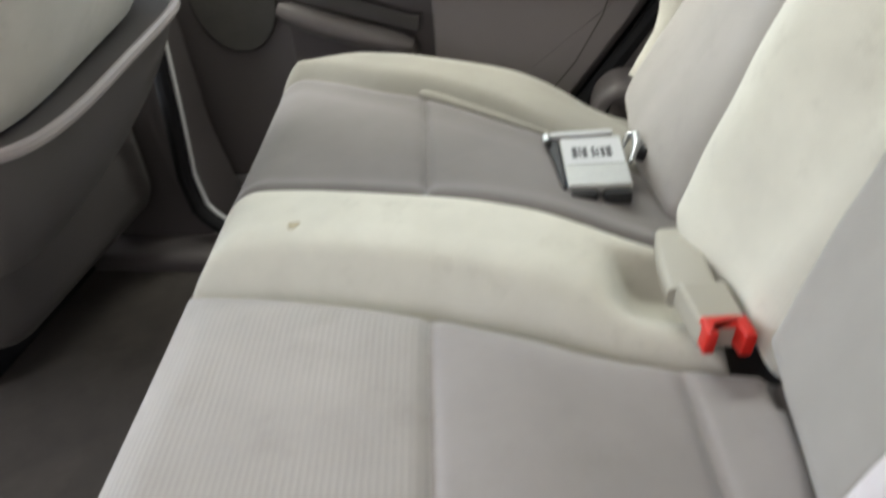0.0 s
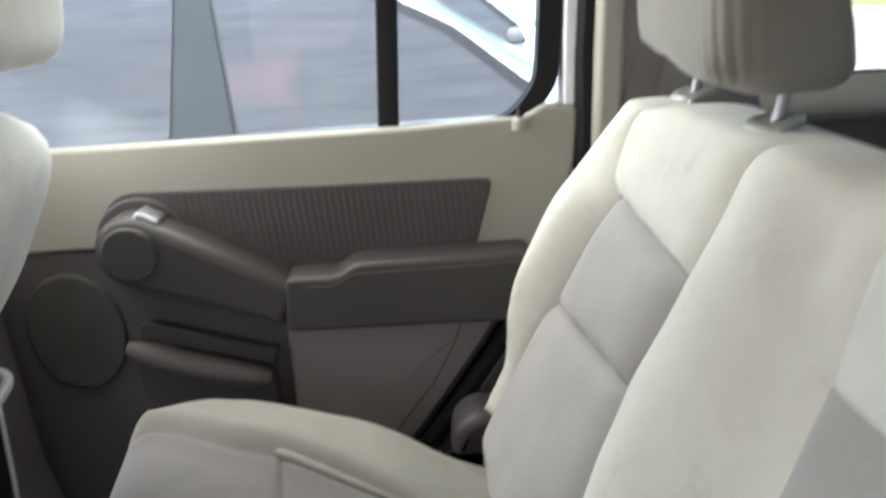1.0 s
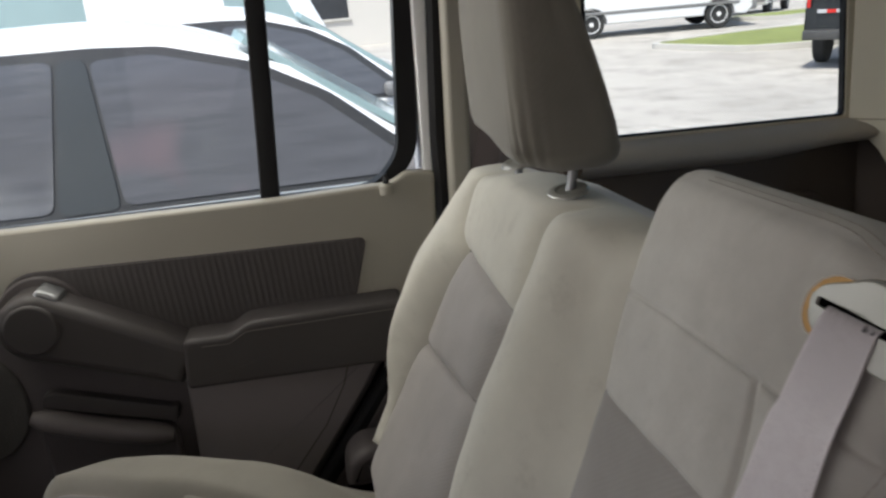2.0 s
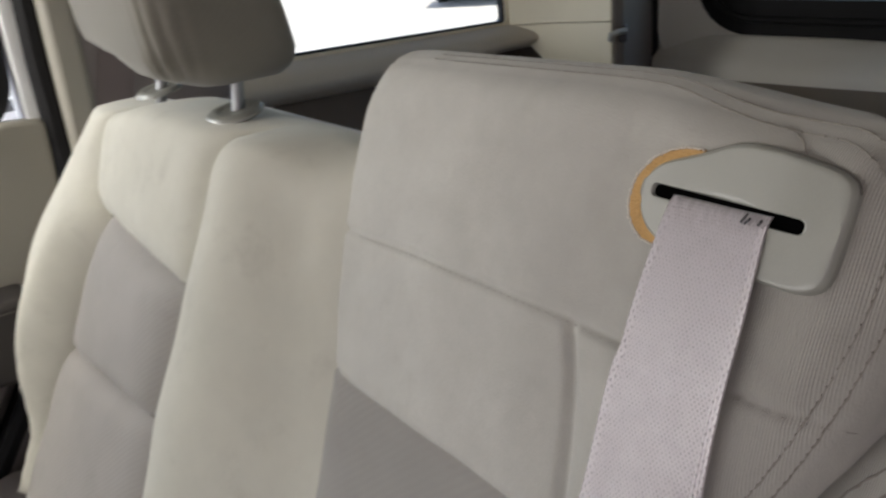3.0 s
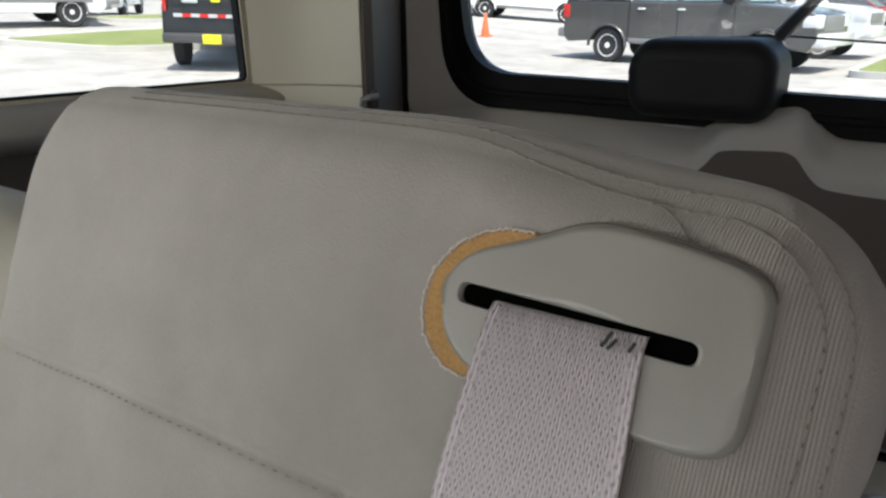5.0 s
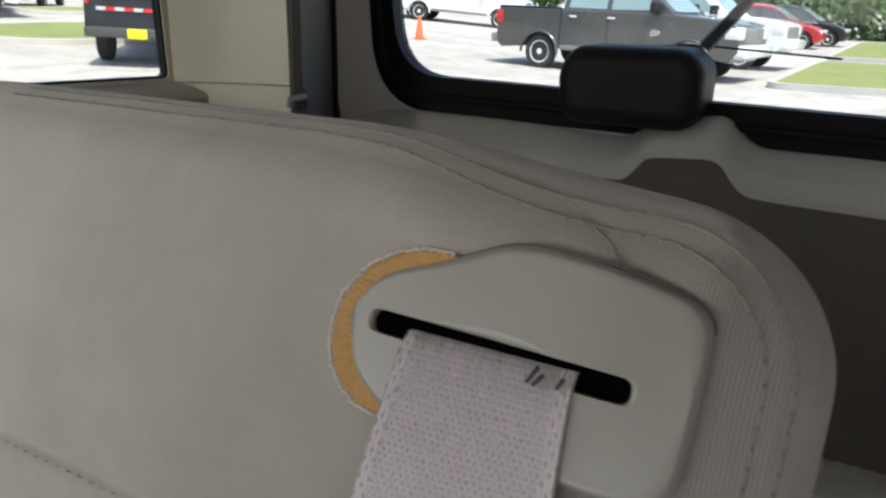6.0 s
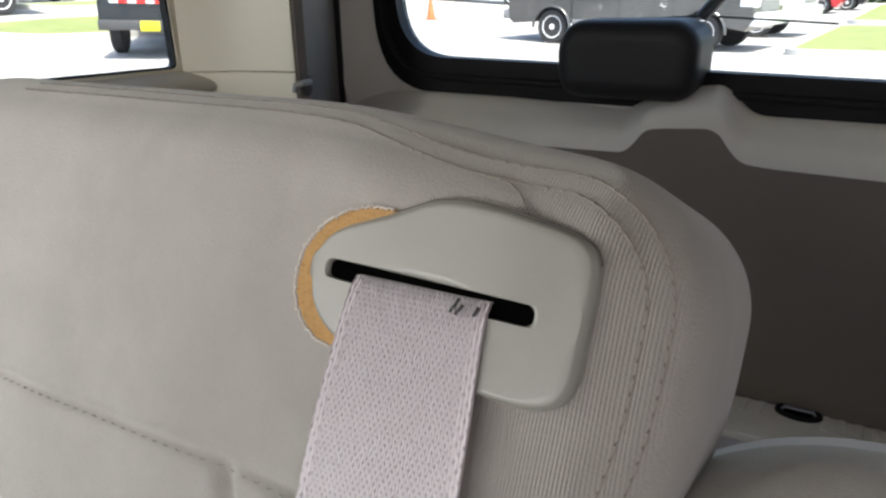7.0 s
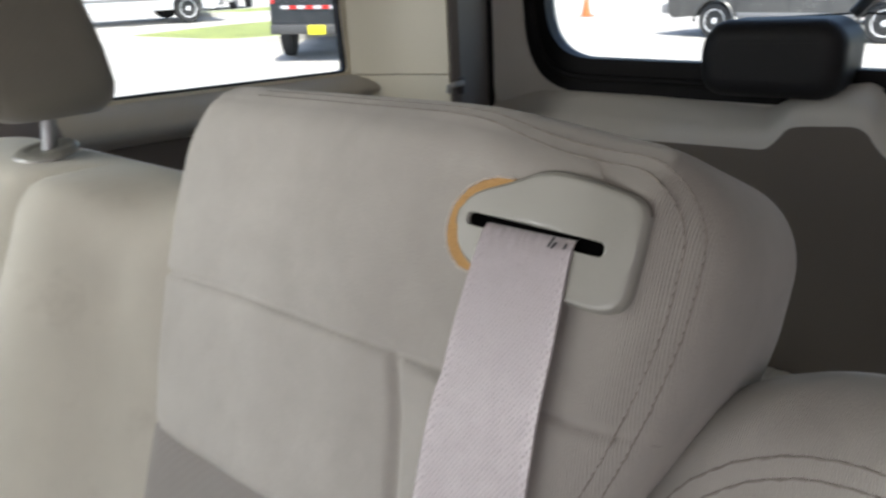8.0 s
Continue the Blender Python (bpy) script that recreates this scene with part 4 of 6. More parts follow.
def stitches(name, root, at, line, step=0.0034, length=0.0027, r=0.00028, material=None):
    """A row of thread along a line on a cushion."""
    pts = []
    for (a, b) in zip(line, line[1:]):
        m = max(1, int((Vector(b) - Vector(a)).length / 0.002))
        pts += [Vector(a).lerp(Vector(b), k / m) for k in range(m)]
    pts.append(Vector(line[-1]))
    bm = B()
    acc = 0.0
    for p0, p1 in zip(pts, pts[1:]):
        seg = (p1 - p0).length
        acc += seg
        if acc >= step and seg > 1e-6:
            acc = 0.0
            t = (p1 - p0) / seg
            w = 0.00012 * math.sin(p0.x * 900)
            a, b = p0 - t * length / 2, p0 + t * length / 2
            n = Vector((-t.y, t.x)) * w
            tube(bm, [at(*(a + n), -0.0004), at(*p0, 0.0007), at(*(b - n), -0.0004)], r, 5)
    ob = part(name, bm, material or THREAD, root)
    ob["kind"] = "stuff"
    return ob


def crease(name, root, at, line, r=0.00045, sink=-0.0002, material=None, wave=0.0):
    """The thin shaded line where two panels are sewn together."""
    pts = resample(line, 220, False)
    wob = [wave * (math.sin(k * 1.9) + 0.7 * math.sin(k * 0.83 + 1.0)) for k in range(220)]
    rad = [r * (0.72 + 0.38 * math.sin(k * 2.3) * math.sin(k * 0.37)) if wave else r for k in range(220)]
    ob = part(name, tube(B(), [at(p[0] + w, p[1] + w * 0.8, sink) for p, w in zip(pts, wob)], rad, 6), material or THREAD, root)
    return ob


def pucker(u, v, cu, cv, su, sv, amp):
    return amp * math.exp(-(((u - cu) / su) ** 2) - (((v - cv) / sv) ** 2))


# middle backrest, with the belt outlet
mid = thing("middle_seat", (X0, 0.82, Z0), "cream and grey cloth middle seat back with belt outlet", "car seat", "rear seats")
VT = 0.742
mid_r = corner(lambda v: lerp_table(v, [(0.0, 0.680), (0.30, 0.684), (0.45, 0.682), (0.50, 0.676), (0.54, 0.668), (0.57, 0.656), (0.597, 0.6475), (0.62, 0.6415), (0.66, 0.6355), (0.75, 0.634)]), 1, VT - 0.013, 0.047)
mid_l = corner(lambda v: lerp_table(v, [(0.0, 0.948), (0.10, 0.956), (0.20, 0.986), (0.30, 1.004), (0.42, 1.018), (0.49, 1.026), (0.58, 1.052), (0.64, 1.056), (0.75, 1.051)]), -1, VT, 0.06)
V_TOP = lambda u: VT - 0.013 * smooth01((0.80 - u) / 0.15)  # noqa: E731
V_S1 = lambda u: lerp_table(u, [(0.60, 0.600), (0.70, 0.602), (0.78, 0.604), (0.89, 0.6025), (1.03, 0.595)])  # noqa: E731
V_S2 = lambda u: lerp_table(u, [(0.60, 0.497), (0.80, 0.497), (1.0, 0.489)])  # noqa: E731
U_S = lambda v: lerp_table(v, [(0.0, 0.735), (0.45, 0.748), (0.53, 0.760), (0.57, 0.767), (0.597, 0.777), (0.64, 0.793), (0.75, 0.812)])  # noqa: E731


FOLD = [(0.683, 0.7000), (0.686, 0.7061), (0.691, 0.7115), (0.702, 0.7180), (0.719, 0.7235), (0.741, 0.7270), (0.757, 0.7213), (0.766, 0.7115)]


def mid_relief(u, v):
    d = 0.010 * math.sin(math.pi * min(1, max(0, (u - 0.62) / 0.40))) - 0.004
    d -= pucker(u, v, 0.772, 0.700, 0.012, 0.02, 0.0020) + pucker(u, v, 0.655, 0.712, 0.010, 0.006, 0.0010)
    d += 0.0010 * math.sin(u * 60 + v * 35) * math.sin(v * 41 - u * 22)
    # the sewn line between the side bolster and the middle panels
    low = smooth01((V_S1(u) + 0.004 - v) / 0.012)
    d -= low * (0.0042 * math.exp(-(((u - U_S(v)) / 0.0042) ** 2)) - 0.0030 * math.exp(-(((u - U_S(v) + 0.030) / 0.022) ** 2)))
    # the rim seams sink in
    e = min(u - mid_r(v), V_TOP(u) - v)
    d -= 0.0026 * math.exp(-(((e - 0.0143) / 0.0020) ** 2)) + 0.0034 * math.exp(-(((e - 0.0080) / 0.0018) ** 2))
    # the slack cloth bulges over the guide and ends in a fold
    if 0.683 <= u <= 0.766:
        side = smooth01((u - 0.683) / 0.004) * smooth01((0.766 - u) / 0.022)
        d += 0.0024 * side * smooth01((lerp_table(u, FOLD) - v) / 0.006 + 0.5) * smooth01((v - 0.699) / 0.006)
    return d


cells = {}
for i in range(2):
    for j in range(3):
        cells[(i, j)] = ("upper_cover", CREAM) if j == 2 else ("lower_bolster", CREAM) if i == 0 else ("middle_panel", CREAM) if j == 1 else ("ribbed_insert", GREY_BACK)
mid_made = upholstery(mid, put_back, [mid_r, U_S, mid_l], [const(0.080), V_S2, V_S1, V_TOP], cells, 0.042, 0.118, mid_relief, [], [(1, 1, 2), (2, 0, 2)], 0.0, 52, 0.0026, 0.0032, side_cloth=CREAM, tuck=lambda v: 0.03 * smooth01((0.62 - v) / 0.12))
AT = mid_made["at"]


def rim_line(off):
    """A sewn line round the rim, at that distance from the outline."""
    pts = []
    for k in range(40):
        v = 0.30 + (VT - 0.060 - 0.30) * k / 39
        pts.append((mid_r(v) + off, v))
    cu, cv = mid_r(VT - 0.065) + 0.047, VT - 0.060
    rr = 0.047 - off
    for k in range(1, 10):
        a = math.pi + (math.pi / 2) * k / 9 * -1
        pts.append((cu + rr * math.cos(a), cv + rr * math.sin(a)))
    for k in range(1, 40):
        u = cu + (0.97 - cu) * k / 39
        f = smooth01((u - cu) / 0.09)
        pts.append((u, (VT - 0.013 - off) * (1 - f) + (V_TOP(u) - off * 0.75) * f))
    return pts


for off, nm in ((0.0143, "rim_stitch_inner"), (0.0080, "rim_stitch_outer")):
    stitches(nm, mid, AT, rim_line(off), material=SEAM_THREAD)
for off in (0.0141, 0.0078):
    crease("rim_seam", mid, AT, rim_line(off), 0.00050, 0.0001, SEAM_THREAD, 0.00010)
# the shade in the slack fold, drawn as a dark line; nothing is sewn
crease("fold_shade", mid, AT, [(u, v) for u, v in FOLD[:4]], 0.00022, -0.0001, SEAM_THREAD)
stitches("cross_stitch", mid, AT, [(0.645 + 0.36 * k / 30, V_S1(0.645 + 0.36 * k / 30) - 0.0016) for k in range(31)], 0.0052, 0.0022, 0.00024)


def put_plate(u, v, d):
    return put_back(u, v, d + 0.0008 + 0.055 * (u - 0.66) - 0.03 * (v - 0.695 + math.hypot(v - 0.695, 0.02)) - 0.0026 * smooth01((0.690 - u) / 0.030))


pl = [(0.7516, 0.6725), (0.7524, 0.6799), (0.7505, 0.6858), (0.7471, 0.6901), (0.7423, 0.6932), (0.7354, 0.6961), (0.7259, 0.6999), (0.7186, 0.7033), (0.7150, 0.7049), (0.7086, 0.7064),
      (0.7020, 0.7066), (0.6873, 0.7052), (0.6713, 0.7023), (0.6671, 0.7011), (0.6630, 0.6985), (0.6612, 0.6950), (0.6607, 0.6895), (0.6608, 0.6786), (0.6618, 0.6590), (0.6642, 0.6536),
      (0.6694, 0.6509), (0.6760, 0.6503), (0.6900, 0.6512), (0.7150, 0.6525), (0.7393, 0.6563), (0.7458, 0.6608), (0.7500, 0.6666)]
pl = [(u + 0.085 * max(0.0, u - 0.735), v) for u, v in pl]
gd = thing("belt_guide", (0.81, 0.71, 1.345), "grey-beige plastic belt guide plate, worn, in the backrest", "belt guide")
cu, cv = 0.7145, zv(1.3447)


def star_ring(outline, n):
    """The outline met by n rays from the slot's middle."""
    out = []
    k = len(outline)
    for i in range(n):
        a = 2 * math.pi * i / n
        dx, dy = math.cos(a), math.sin(a)
        best = None
        for j in range(k):
            (x1, y1), (x2, y2) = outline[j], outline[(j + 1) % k]
            x1, x2, y1, y2 = x1 - cu, x2 - cu, y1 - cv, y2 - cv
            den = dx * (y2 - y1) - dy * (x2 - x1)
            if abs(den) < 1e-12:
                continue
            s = (dy * x1 - dx * y1) / den
            t = (x1 * (y2 - y1) - y1 * (x2 - x1)) / den
            if -1e-9 <= s <= 1 + 1e-9 and t > 0 and (best is None or t < best):
                best = t
        out.append((cu + dx * best, cv + dy * best))
    return out


slot = rounded([(0.6760, cv - 0.0041), (0.7462, cv - 0.0020), (0.7462, cv + 0.0042), (0.6760, cv + 0.0023)], 0.0045, 6)
NP = 400
so, sl = star_ring(rounded(pl, 0.003, 3), NP), star_ring(slot, NP)
bm = B()
loops = []
for ring, inset, d in ((so, 0.0, -0.004), (so, 0.0, 0.0016), (so, 0.0003, 0.0022), (so, 0.0016, 0.0042), (so, 0.0024, 0.0046), (None, 0.12, 0.0046), (None, 0.3, 0.0046), (None, 0.5, 0.0046), (None, 0.7, 0.0046), (None, 0.88, 0.0046), (sl, -0.0012, 0.0046), (sl, -0.0004, 0.0042), (sl, 0.0, 0.003), (sl, 0.0, -0.012)):
    row = []
    if ring is None:
        ring = [tuple(Vector(a).lerp(Vector(b), inset)) for a, b in zip(so, sl)]
        inset = 0.0
    for u, v in ring:
        r = math.hypot(u - cu, v - cv)
        s = (r - inset) / r
        row.append(bm.verts.new(put_plate(cu + (u - cu) * s, cv + (v - cv) * s, d)))
    loops.append(row)
for a, b in zip(loops, loops[1:]):
    for i in range(NP):
        bm.faces.new((a[i], a[(i + 1) % NP], b[(i + 1) % NP], b[i]))
part("plate", bm, PLATE, gd, "grey-beige guide plate", 65)
# thin dark tube for the shadow along the plate's top edge
gap_ring = [put_plate(u + (u - cu) * 0.004, v + (v - cv) * 0.012, 0.0008) for u, v in so if v > cv + 0.016 and u < 0.735]
part("edge_gap_shade", tube(B(), gap_ring, 0.0004, 6), GAP, gd)
part("slot_shadow_box", slab(B(), slot, put_plate, 0.0, 0.0026), VOID, gd)
edge_line = [(0.7400, 0.6532), (0.7479, 0.6547), (0.7533, 0.6583), (0.7573, 0.6631), (0.7597, 0.6693), (0.7601, 0.6750), (0.7591, 0.6828), (0.7566, 0.6870), (0.7523, 0.6930), (0.7445, 0.6979), (0.7363, 0.7003), (0.7278, 0.7004)]
fo = edge_line + [(0.7240, 0.6990), (0.7340, 0.6940), (0.7440, 0.6890), (0.7485, 0.6800), (0.7480, 0.6720), (0.7440, 0.6640), (0.7380, 0.6590)]
fp = [(u + 0.0003 * math.sin(i * 2.3), v + 0.0003 * math.sin(i * 3.1)) for i, (u, v) in enumerate(rounded(fo, 0.003, 3))]
tear = thing("foam_tear", (0.81, 0.76, 1.34), "bare orange foam showing where the cloth is torn", "foam tear")
part("foam", slab(B(), fp, put_plate, -0.004, 0.0012, 0.0008, 2), FOAM, tear)
fray = [p for p in resample(edge_line, 90, False)]
part("frayed_edge", tube(B(), [put_plate(p[0] + 0.0006 * math.sin(i * 1.7) * math.sin(i * 0.37) + 0.0003, p[1] + 0.0005 * math.cos(i * 2.9), 0.0013) for i, p in enumerate(fray)], [0.00025 + 0.0003 * abs(math.sin(i * 1.3)) for i in range(len(fray))], 6), FRAY, tear, "frayed cloth edge")

# the belt that leaves the slot and hangs down the backrest
belt = thing("seat_belt", (0.75, 0.715, 1.2), "light grey woven seat belt out of the backrest", "seat belt")
path = [(0.0, -0.030), (0.0012, -0.012), (0.0022, 0.0005), (0.0016, 0.0055), (-0.003, 0.0075), (-0.012, 0.0085), (-0.03, 0.009), (-0.08, 0.010), (-0.14, 0.011), (-0.22, 0.012), (-0.32, 0.013), (-0.45, 0.012), (-0.62, 0.010)]
fine = resample([Vector((a, b)) for a, b in path], 150, False)
bm = B()
uvl = bm.loops.layers.uv.new("UVMap")
rows, lens = [], [0.0]
W, M = 0.0530, 14
for i, p in enumerate(fine):
    if i:
        lens.append(lens[-1] + (fine[i] - fine[i - 1]).length)
    row = []
    for k in range(M + 1):
        s = k / M - 0.5
        sag = -0.0010 * (1 - (2 * s) ** 2) + 0.0014 * math.sin(6 * s + lens[-1] * 14) * min(1, lens[-1] * 6)
        drop = smooth01((lens[-1] - 0.03) / 0.07)
        uc = 0.7118 + 0.0022 * drop - 0.006 * smooth01(lens[-1] / 0.35)
        u, v = uc + s * (W - 0.0075 * (1 - drop)), cv - 0.0010 + p[0]
        row.append((Vector(AT(u, v)) + Vector((-C22, 0, S22)) * (p[1] + sag), s * W))
    rows.append(row)
front = [[bm.verts.new(c) for c, _s in row] for row in rows]
back = [[bm.verts.new(c + Vector((C22, 0, -S22)) * 0.0012) for c, _s in row] for row in rows]
for i in range(len(rows) - 1):
    for k in range(M):
        for grid, flip in ((front, False), (back, True)):
            quad = [(i, k), (i, k + 1), (i + 1, k + 1), (i + 1, k)]
            f = bm.faces.new([grid[a][b] for a, b in (quad[::-1] if flip else quad)])
            for loop in f.loops:
                for a, b in quad:
                    if grid[a][b] is loop.vert:
                        loop[uvl].uv = (rows[a][b][1], lens[a])
    for k in (0, M):
        bm.faces.new((front[i][k], front[i + 1][k], back[i + 1][k], back[i][k]))
web = part("webbing", bm, BELT, belt, "light grey woven webbing", 60)
for k, (du, dv, ln, an) in enumerate([(0.0180, -0.0020, 0.0050, 118), (0.0196, -0.0030, 0.0036, 125), (0.0250, -0.0026, 0.0030, 115)]):
    uu, vv = 0.7165 - du, cv + dv
    ca, sa = math.cos(radians(an)), math.sin(radians(an))
    part("scuff_mark", tube(B(), [AT(uu - ca * ln / 2, vv - sa * ln / 2, 0.0080), AT(uu + ca * ln / 2, vv + sa * ln / 2, 0.0080)], 0.00055, 5), INK, web)

# outer backrest beside the far door
far = thing("rear_seat", (0.35, 1.37, 0.45), "cream and grey cloth rear seat beside the closed door, stained", "car seat", "rear seats")
FT = zv(1.335)
far_in = corner(lambda v: lerp_table(v, [(0.0, 0.945), (0.10, 0.948), (0.20, 0.960), (0.40, 0.975), (0.50, 0.980), (0.62, 0.990), (0.70, 0.990)]), 1, FT - 0.012, 0.03)
far_out = corner(lambda v: lerp_table(v, [(0.0, 1.700), (0.10, 1.722), (0.25, 1.735), (0.42, 1.724), (0.56, 1.700), (0.70, 1.67)]), -1, FT, 0.065)
F_IN = lambda v: lerp_table(v, [(0.0, 1.205), (0.20, 1.225), (0.34, 1.238), (0.40, 1.229), (0.484, 1.2185), (0.535, 1.213), (0.60, 1.214), (0.637, 1.198), (0.68, 1.150)])  # noqa: E731
F_OUT = lambda v: lerp_table(v, [(0.0, 1.625), (0.12, 1.672), (0.23, 1.648), (0.31, 1.610), (0.40, 1.574), (0.472, 1.549), (0.52, 1.583), (0.575, 1.600), (0.62, 1.585), (0.68, 1.55)])  # noqa: E731
F_V1 = lambda u: lerp_table(u, [(1.0, 0.350), (1.23, 0.334), (1.42, 0.308), (1.60, 0.285), (1.75, 0.28)])  # noqa: E731
F_V2 = lambda u: lerp_table(u, [(1.0, 0.470), (1.22, 0.478), (1.55, 0.490), (1.75, 0.497)])  # noqa: E731
F_TOP = lambda u: FT - 0.012 * smooth01((1.12 - u) / 0.1) - 0.022 * smooth01((u - 1.42) / 0.14)  # noqa: E731

F_FOOT = lambda u: 0.034 * smooth01((1.23 - u) / 0.07) + 0.02 * smooth01((1.10 - u) / 0.12)  # noqa: E731


def far_relief(u, v):
    d = 0.036 - 0.055 * smooth01((1.16 - u) / 0.15) * (0.66 + 0.34 * smooth01((v - 0.06) / 0.28))
    d += 0.040 * smooth01((u - F_OUT(v)) / 0.07) * smooth01((0.62 - v) / 0.25)
    d += 0.012 * math.sin(math.pi * max(0, min(1, (F_IN(v) - u) / 0.22)))
    d -= pucker(u, v, 1.065, 0.575, 0.010, 0.028, 0.0055) + pucker(u, v, 1.090, 0.590, 0.008, 0.022, 0.004)
    d += 0.0015 * math.sin(u * 45 + v * 20) * math.sin(v * 33 - u * 12)
    # the padding draws in along the sewn lines
    d -= 0.010 * math.exp(-(((u - F_IN(v)) / 0.020) ** 2)) + 0.009 * math.exp(-(((u - F_OUT(v)) / 0.018) ** 2))
    if F_IN(v) < u < F_OUT(v):
        d -= 0.006 * math.exp(-(((v - F_V2(u)) / 0.016) ** 2)) + 0.004 * math.exp(-(((v - F_V1(u)) / 0.014) ** 2))
    # the foot bulges out over the cushion
    outer = smooth01((u - 1.20) / 0.16)
    d += 0.032 * outer * smooth01((1.67 - u) / 0.14) * smooth01((0.26 - v) / 0.22)
    return d


cells = {}
for i in range(3):
    for j in range(3):
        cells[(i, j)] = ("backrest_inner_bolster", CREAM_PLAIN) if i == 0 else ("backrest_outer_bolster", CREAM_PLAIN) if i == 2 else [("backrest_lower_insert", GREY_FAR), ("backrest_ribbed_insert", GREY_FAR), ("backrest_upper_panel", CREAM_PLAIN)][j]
FA = upholstery(far, put_back, [far_in, F_IN, F_OUT, far_out], [F_FOOT, F_V1, F_V2, F_TOP], cells, 0.05, 0.11, far_relief, [1, 2], [(1, 1, 2), (2, 1, 2)], 0.013, 28, 0.009, 0.005)["at"]
for line in ([(F_IN(v), v) for v in (0.06 + 0.53 * k / 24 for k in range(25))], [(F_OUT(v), v) for v in (0.06 + 0.53 * k / 24 for k in range(25))],
             [(u, F_V1(u)) for u in (1.232 + 0.36 * k / 12 for k in range(13))], [(u, F_V2(u)) for u in (1.218 + 0.33 * k / 12 for k in range(13))]):
    crease("panel_seam", far, FA, line, 0.0011, -0.0088, GAP)
# near backrest, lower than the middle one
near = thing("rear_seat", (0.35, 0.33, 0.45), "cream and grey ribbed rear seat with sewn rim", "car seat", "rear seats")
NT, NEAR_D = 0.648, -0.070
n_l = corner(lambda v: lerp_table(v, [(0.0, 0.590), (0.30, 0.650), (0.45, 0.692), (0.52, 0.699), (0.75, 0.699)]), -1, NT, 0.125)
n_r = corner(const(0.02), 1, NT, 0.09)
near_made = upholstery(near, lambda u, v, d: put_back(u, v, d + NEAR_D), [n_r, const(0.20), const(0.46), n_l], [const(0.0), const(0.49), const(NT)], {(i, j): ("backrest_bolster", CREAM) if i != 1 else [("backrest_insert", GREY_BACK), ("backrest_upper_panel", CREAM)][j] for i in range(3) for j in range(2)}, 0.05, 0.075, lambda u, v: 0.012 + 0.0014 * math.sin(u * 55 + v * 31) * math.sin(v * 47), [1, 2], [(1, 1, 2)], 0.0, 30, 0.006, 0.005)
NA = near_made["at"]
for off, nm in ((0.034, "rim_stitch_inner"), (0.043, "rim_stitch_middle"), (0.052, "rim_stitch_outer")):
    ln = []
    for k in range(30):
        v = 0.35 + (NT - 0.125 - 0.35) * k / 29
        ln.append((n_l(v) - off, v))
    for k in range(1, 14):
        a = math.pi / 2 * k / 13
        ln.append((n_l(0.53) - 0.125 + (0.125 - off) * math.cos(a), NT - 0.125 + (0.125 - off) * math.sin(a)))
    ln.append((0.20, NT - off))
    stitches(nm, near, NA, ln, material=SEAM_THREAD)
    crease("rim_seam", near, NA, ln, 0.0007, 0.0001, SEAM_THREAD, 0.0002)

# headrest of the outer backrest
hr = thing("headrest", (0.80, 1.36, 1.33), "beige cloth headrest on two chromed posts", "headrest")
hro = rounded([(0.732, 1.212), (0.884, 1.218), (0.886, 1.552), (0.742, 1.562)], [0.040, 0.030, 0.05, 0.045], 6)
HN = 320
base_ring = resample(hro, HN)
bm = B()
rows = []


def dense(*prof):
    """A profile with points between its own."""
    pts = resample(prof, 44, False)
    return [(p[0], p[1]) for p in pts]


hc = Vector((0.800, 1.385))
for s, z in dense((0.10, 1.366), (0.55, 1.362), (0.80, 1.367), (0.92, 1.378), (0.985, 1.396), (1.01, 1.43), (1.02, 1.48), (1.01, 1.53), (0.99, 1.58), (0.95, 1.615), (0.86, 1.64), (0.60, 1.652), (0.1, 1.656)):
    row = []
    for i, p in enumerate(base_ring):
        q2 = hc + (Vector(p) - hc) * s
        front_side = smooth01((0.80 - q2.x) / 0.05)
        near_corner = math.exp(-(((q2.x - 0.742) / 0.022) ** 2) - (((q2.y - 1.222) / 0.045) ** 2))
        wr = 0.0034 * near_corner * math.sin(i * 1.05 + z * 45) * smooth01((1.47 - z) / 0.07)
        row.append(bm.verts.new((q2.x - (0.05 + 0.24 * smooth01((q2.x - 0.77) / 0.09)) * (z - 1.37) + wr, q2.y + wr, z - 0.010 + (0.012 * front_side + 0.016 * smooth01((q2.y - 1.34) / 0.14)) * smooth01((1.42 - z) / 0.05))))
    rows.append(row)
for a, b in zip(rows, rows[1:]):
    for i in range(HN):
        bm.faces.new((a[i], a[(i + 1) % HN], b[(i + 1) % HN], b[i]))
bm.faces.new(rows[0][::-1])
bm.faces.new(rows[-1])
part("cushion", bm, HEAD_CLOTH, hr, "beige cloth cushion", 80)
for y in (1.262, 1.508):
    post = part("post", tube(B(), [(0.800, y, 1.285), (0.812, y, 1.335), (0.822, y, 1.40)], 0.0068, 12), STEEL, hr, "chromed headrest post")
    col = B()
    lathe(col, [(0.030, 0.0), (0.030, 0.003), (0.0265, 0.0062), (0.020, 0.0066), (0.016, 0.0045)], lambda p, q2, d, y=y: (0.806 + p * 0.92 + d * 0.3, y + q2 * 1.25, 1.325 + d + 0.15 * p), 22)
    part("collar", col, PLATE, post, "beige plastic collar")

# cushions
SEAM = lambda u: 0.174 + (1.548 - u) * 0.175  # noqa: E731
FRONT = lambda u: 0.030 - 0.145 * (u - 0.74) - 0.025  # noqa: E731
fc = far


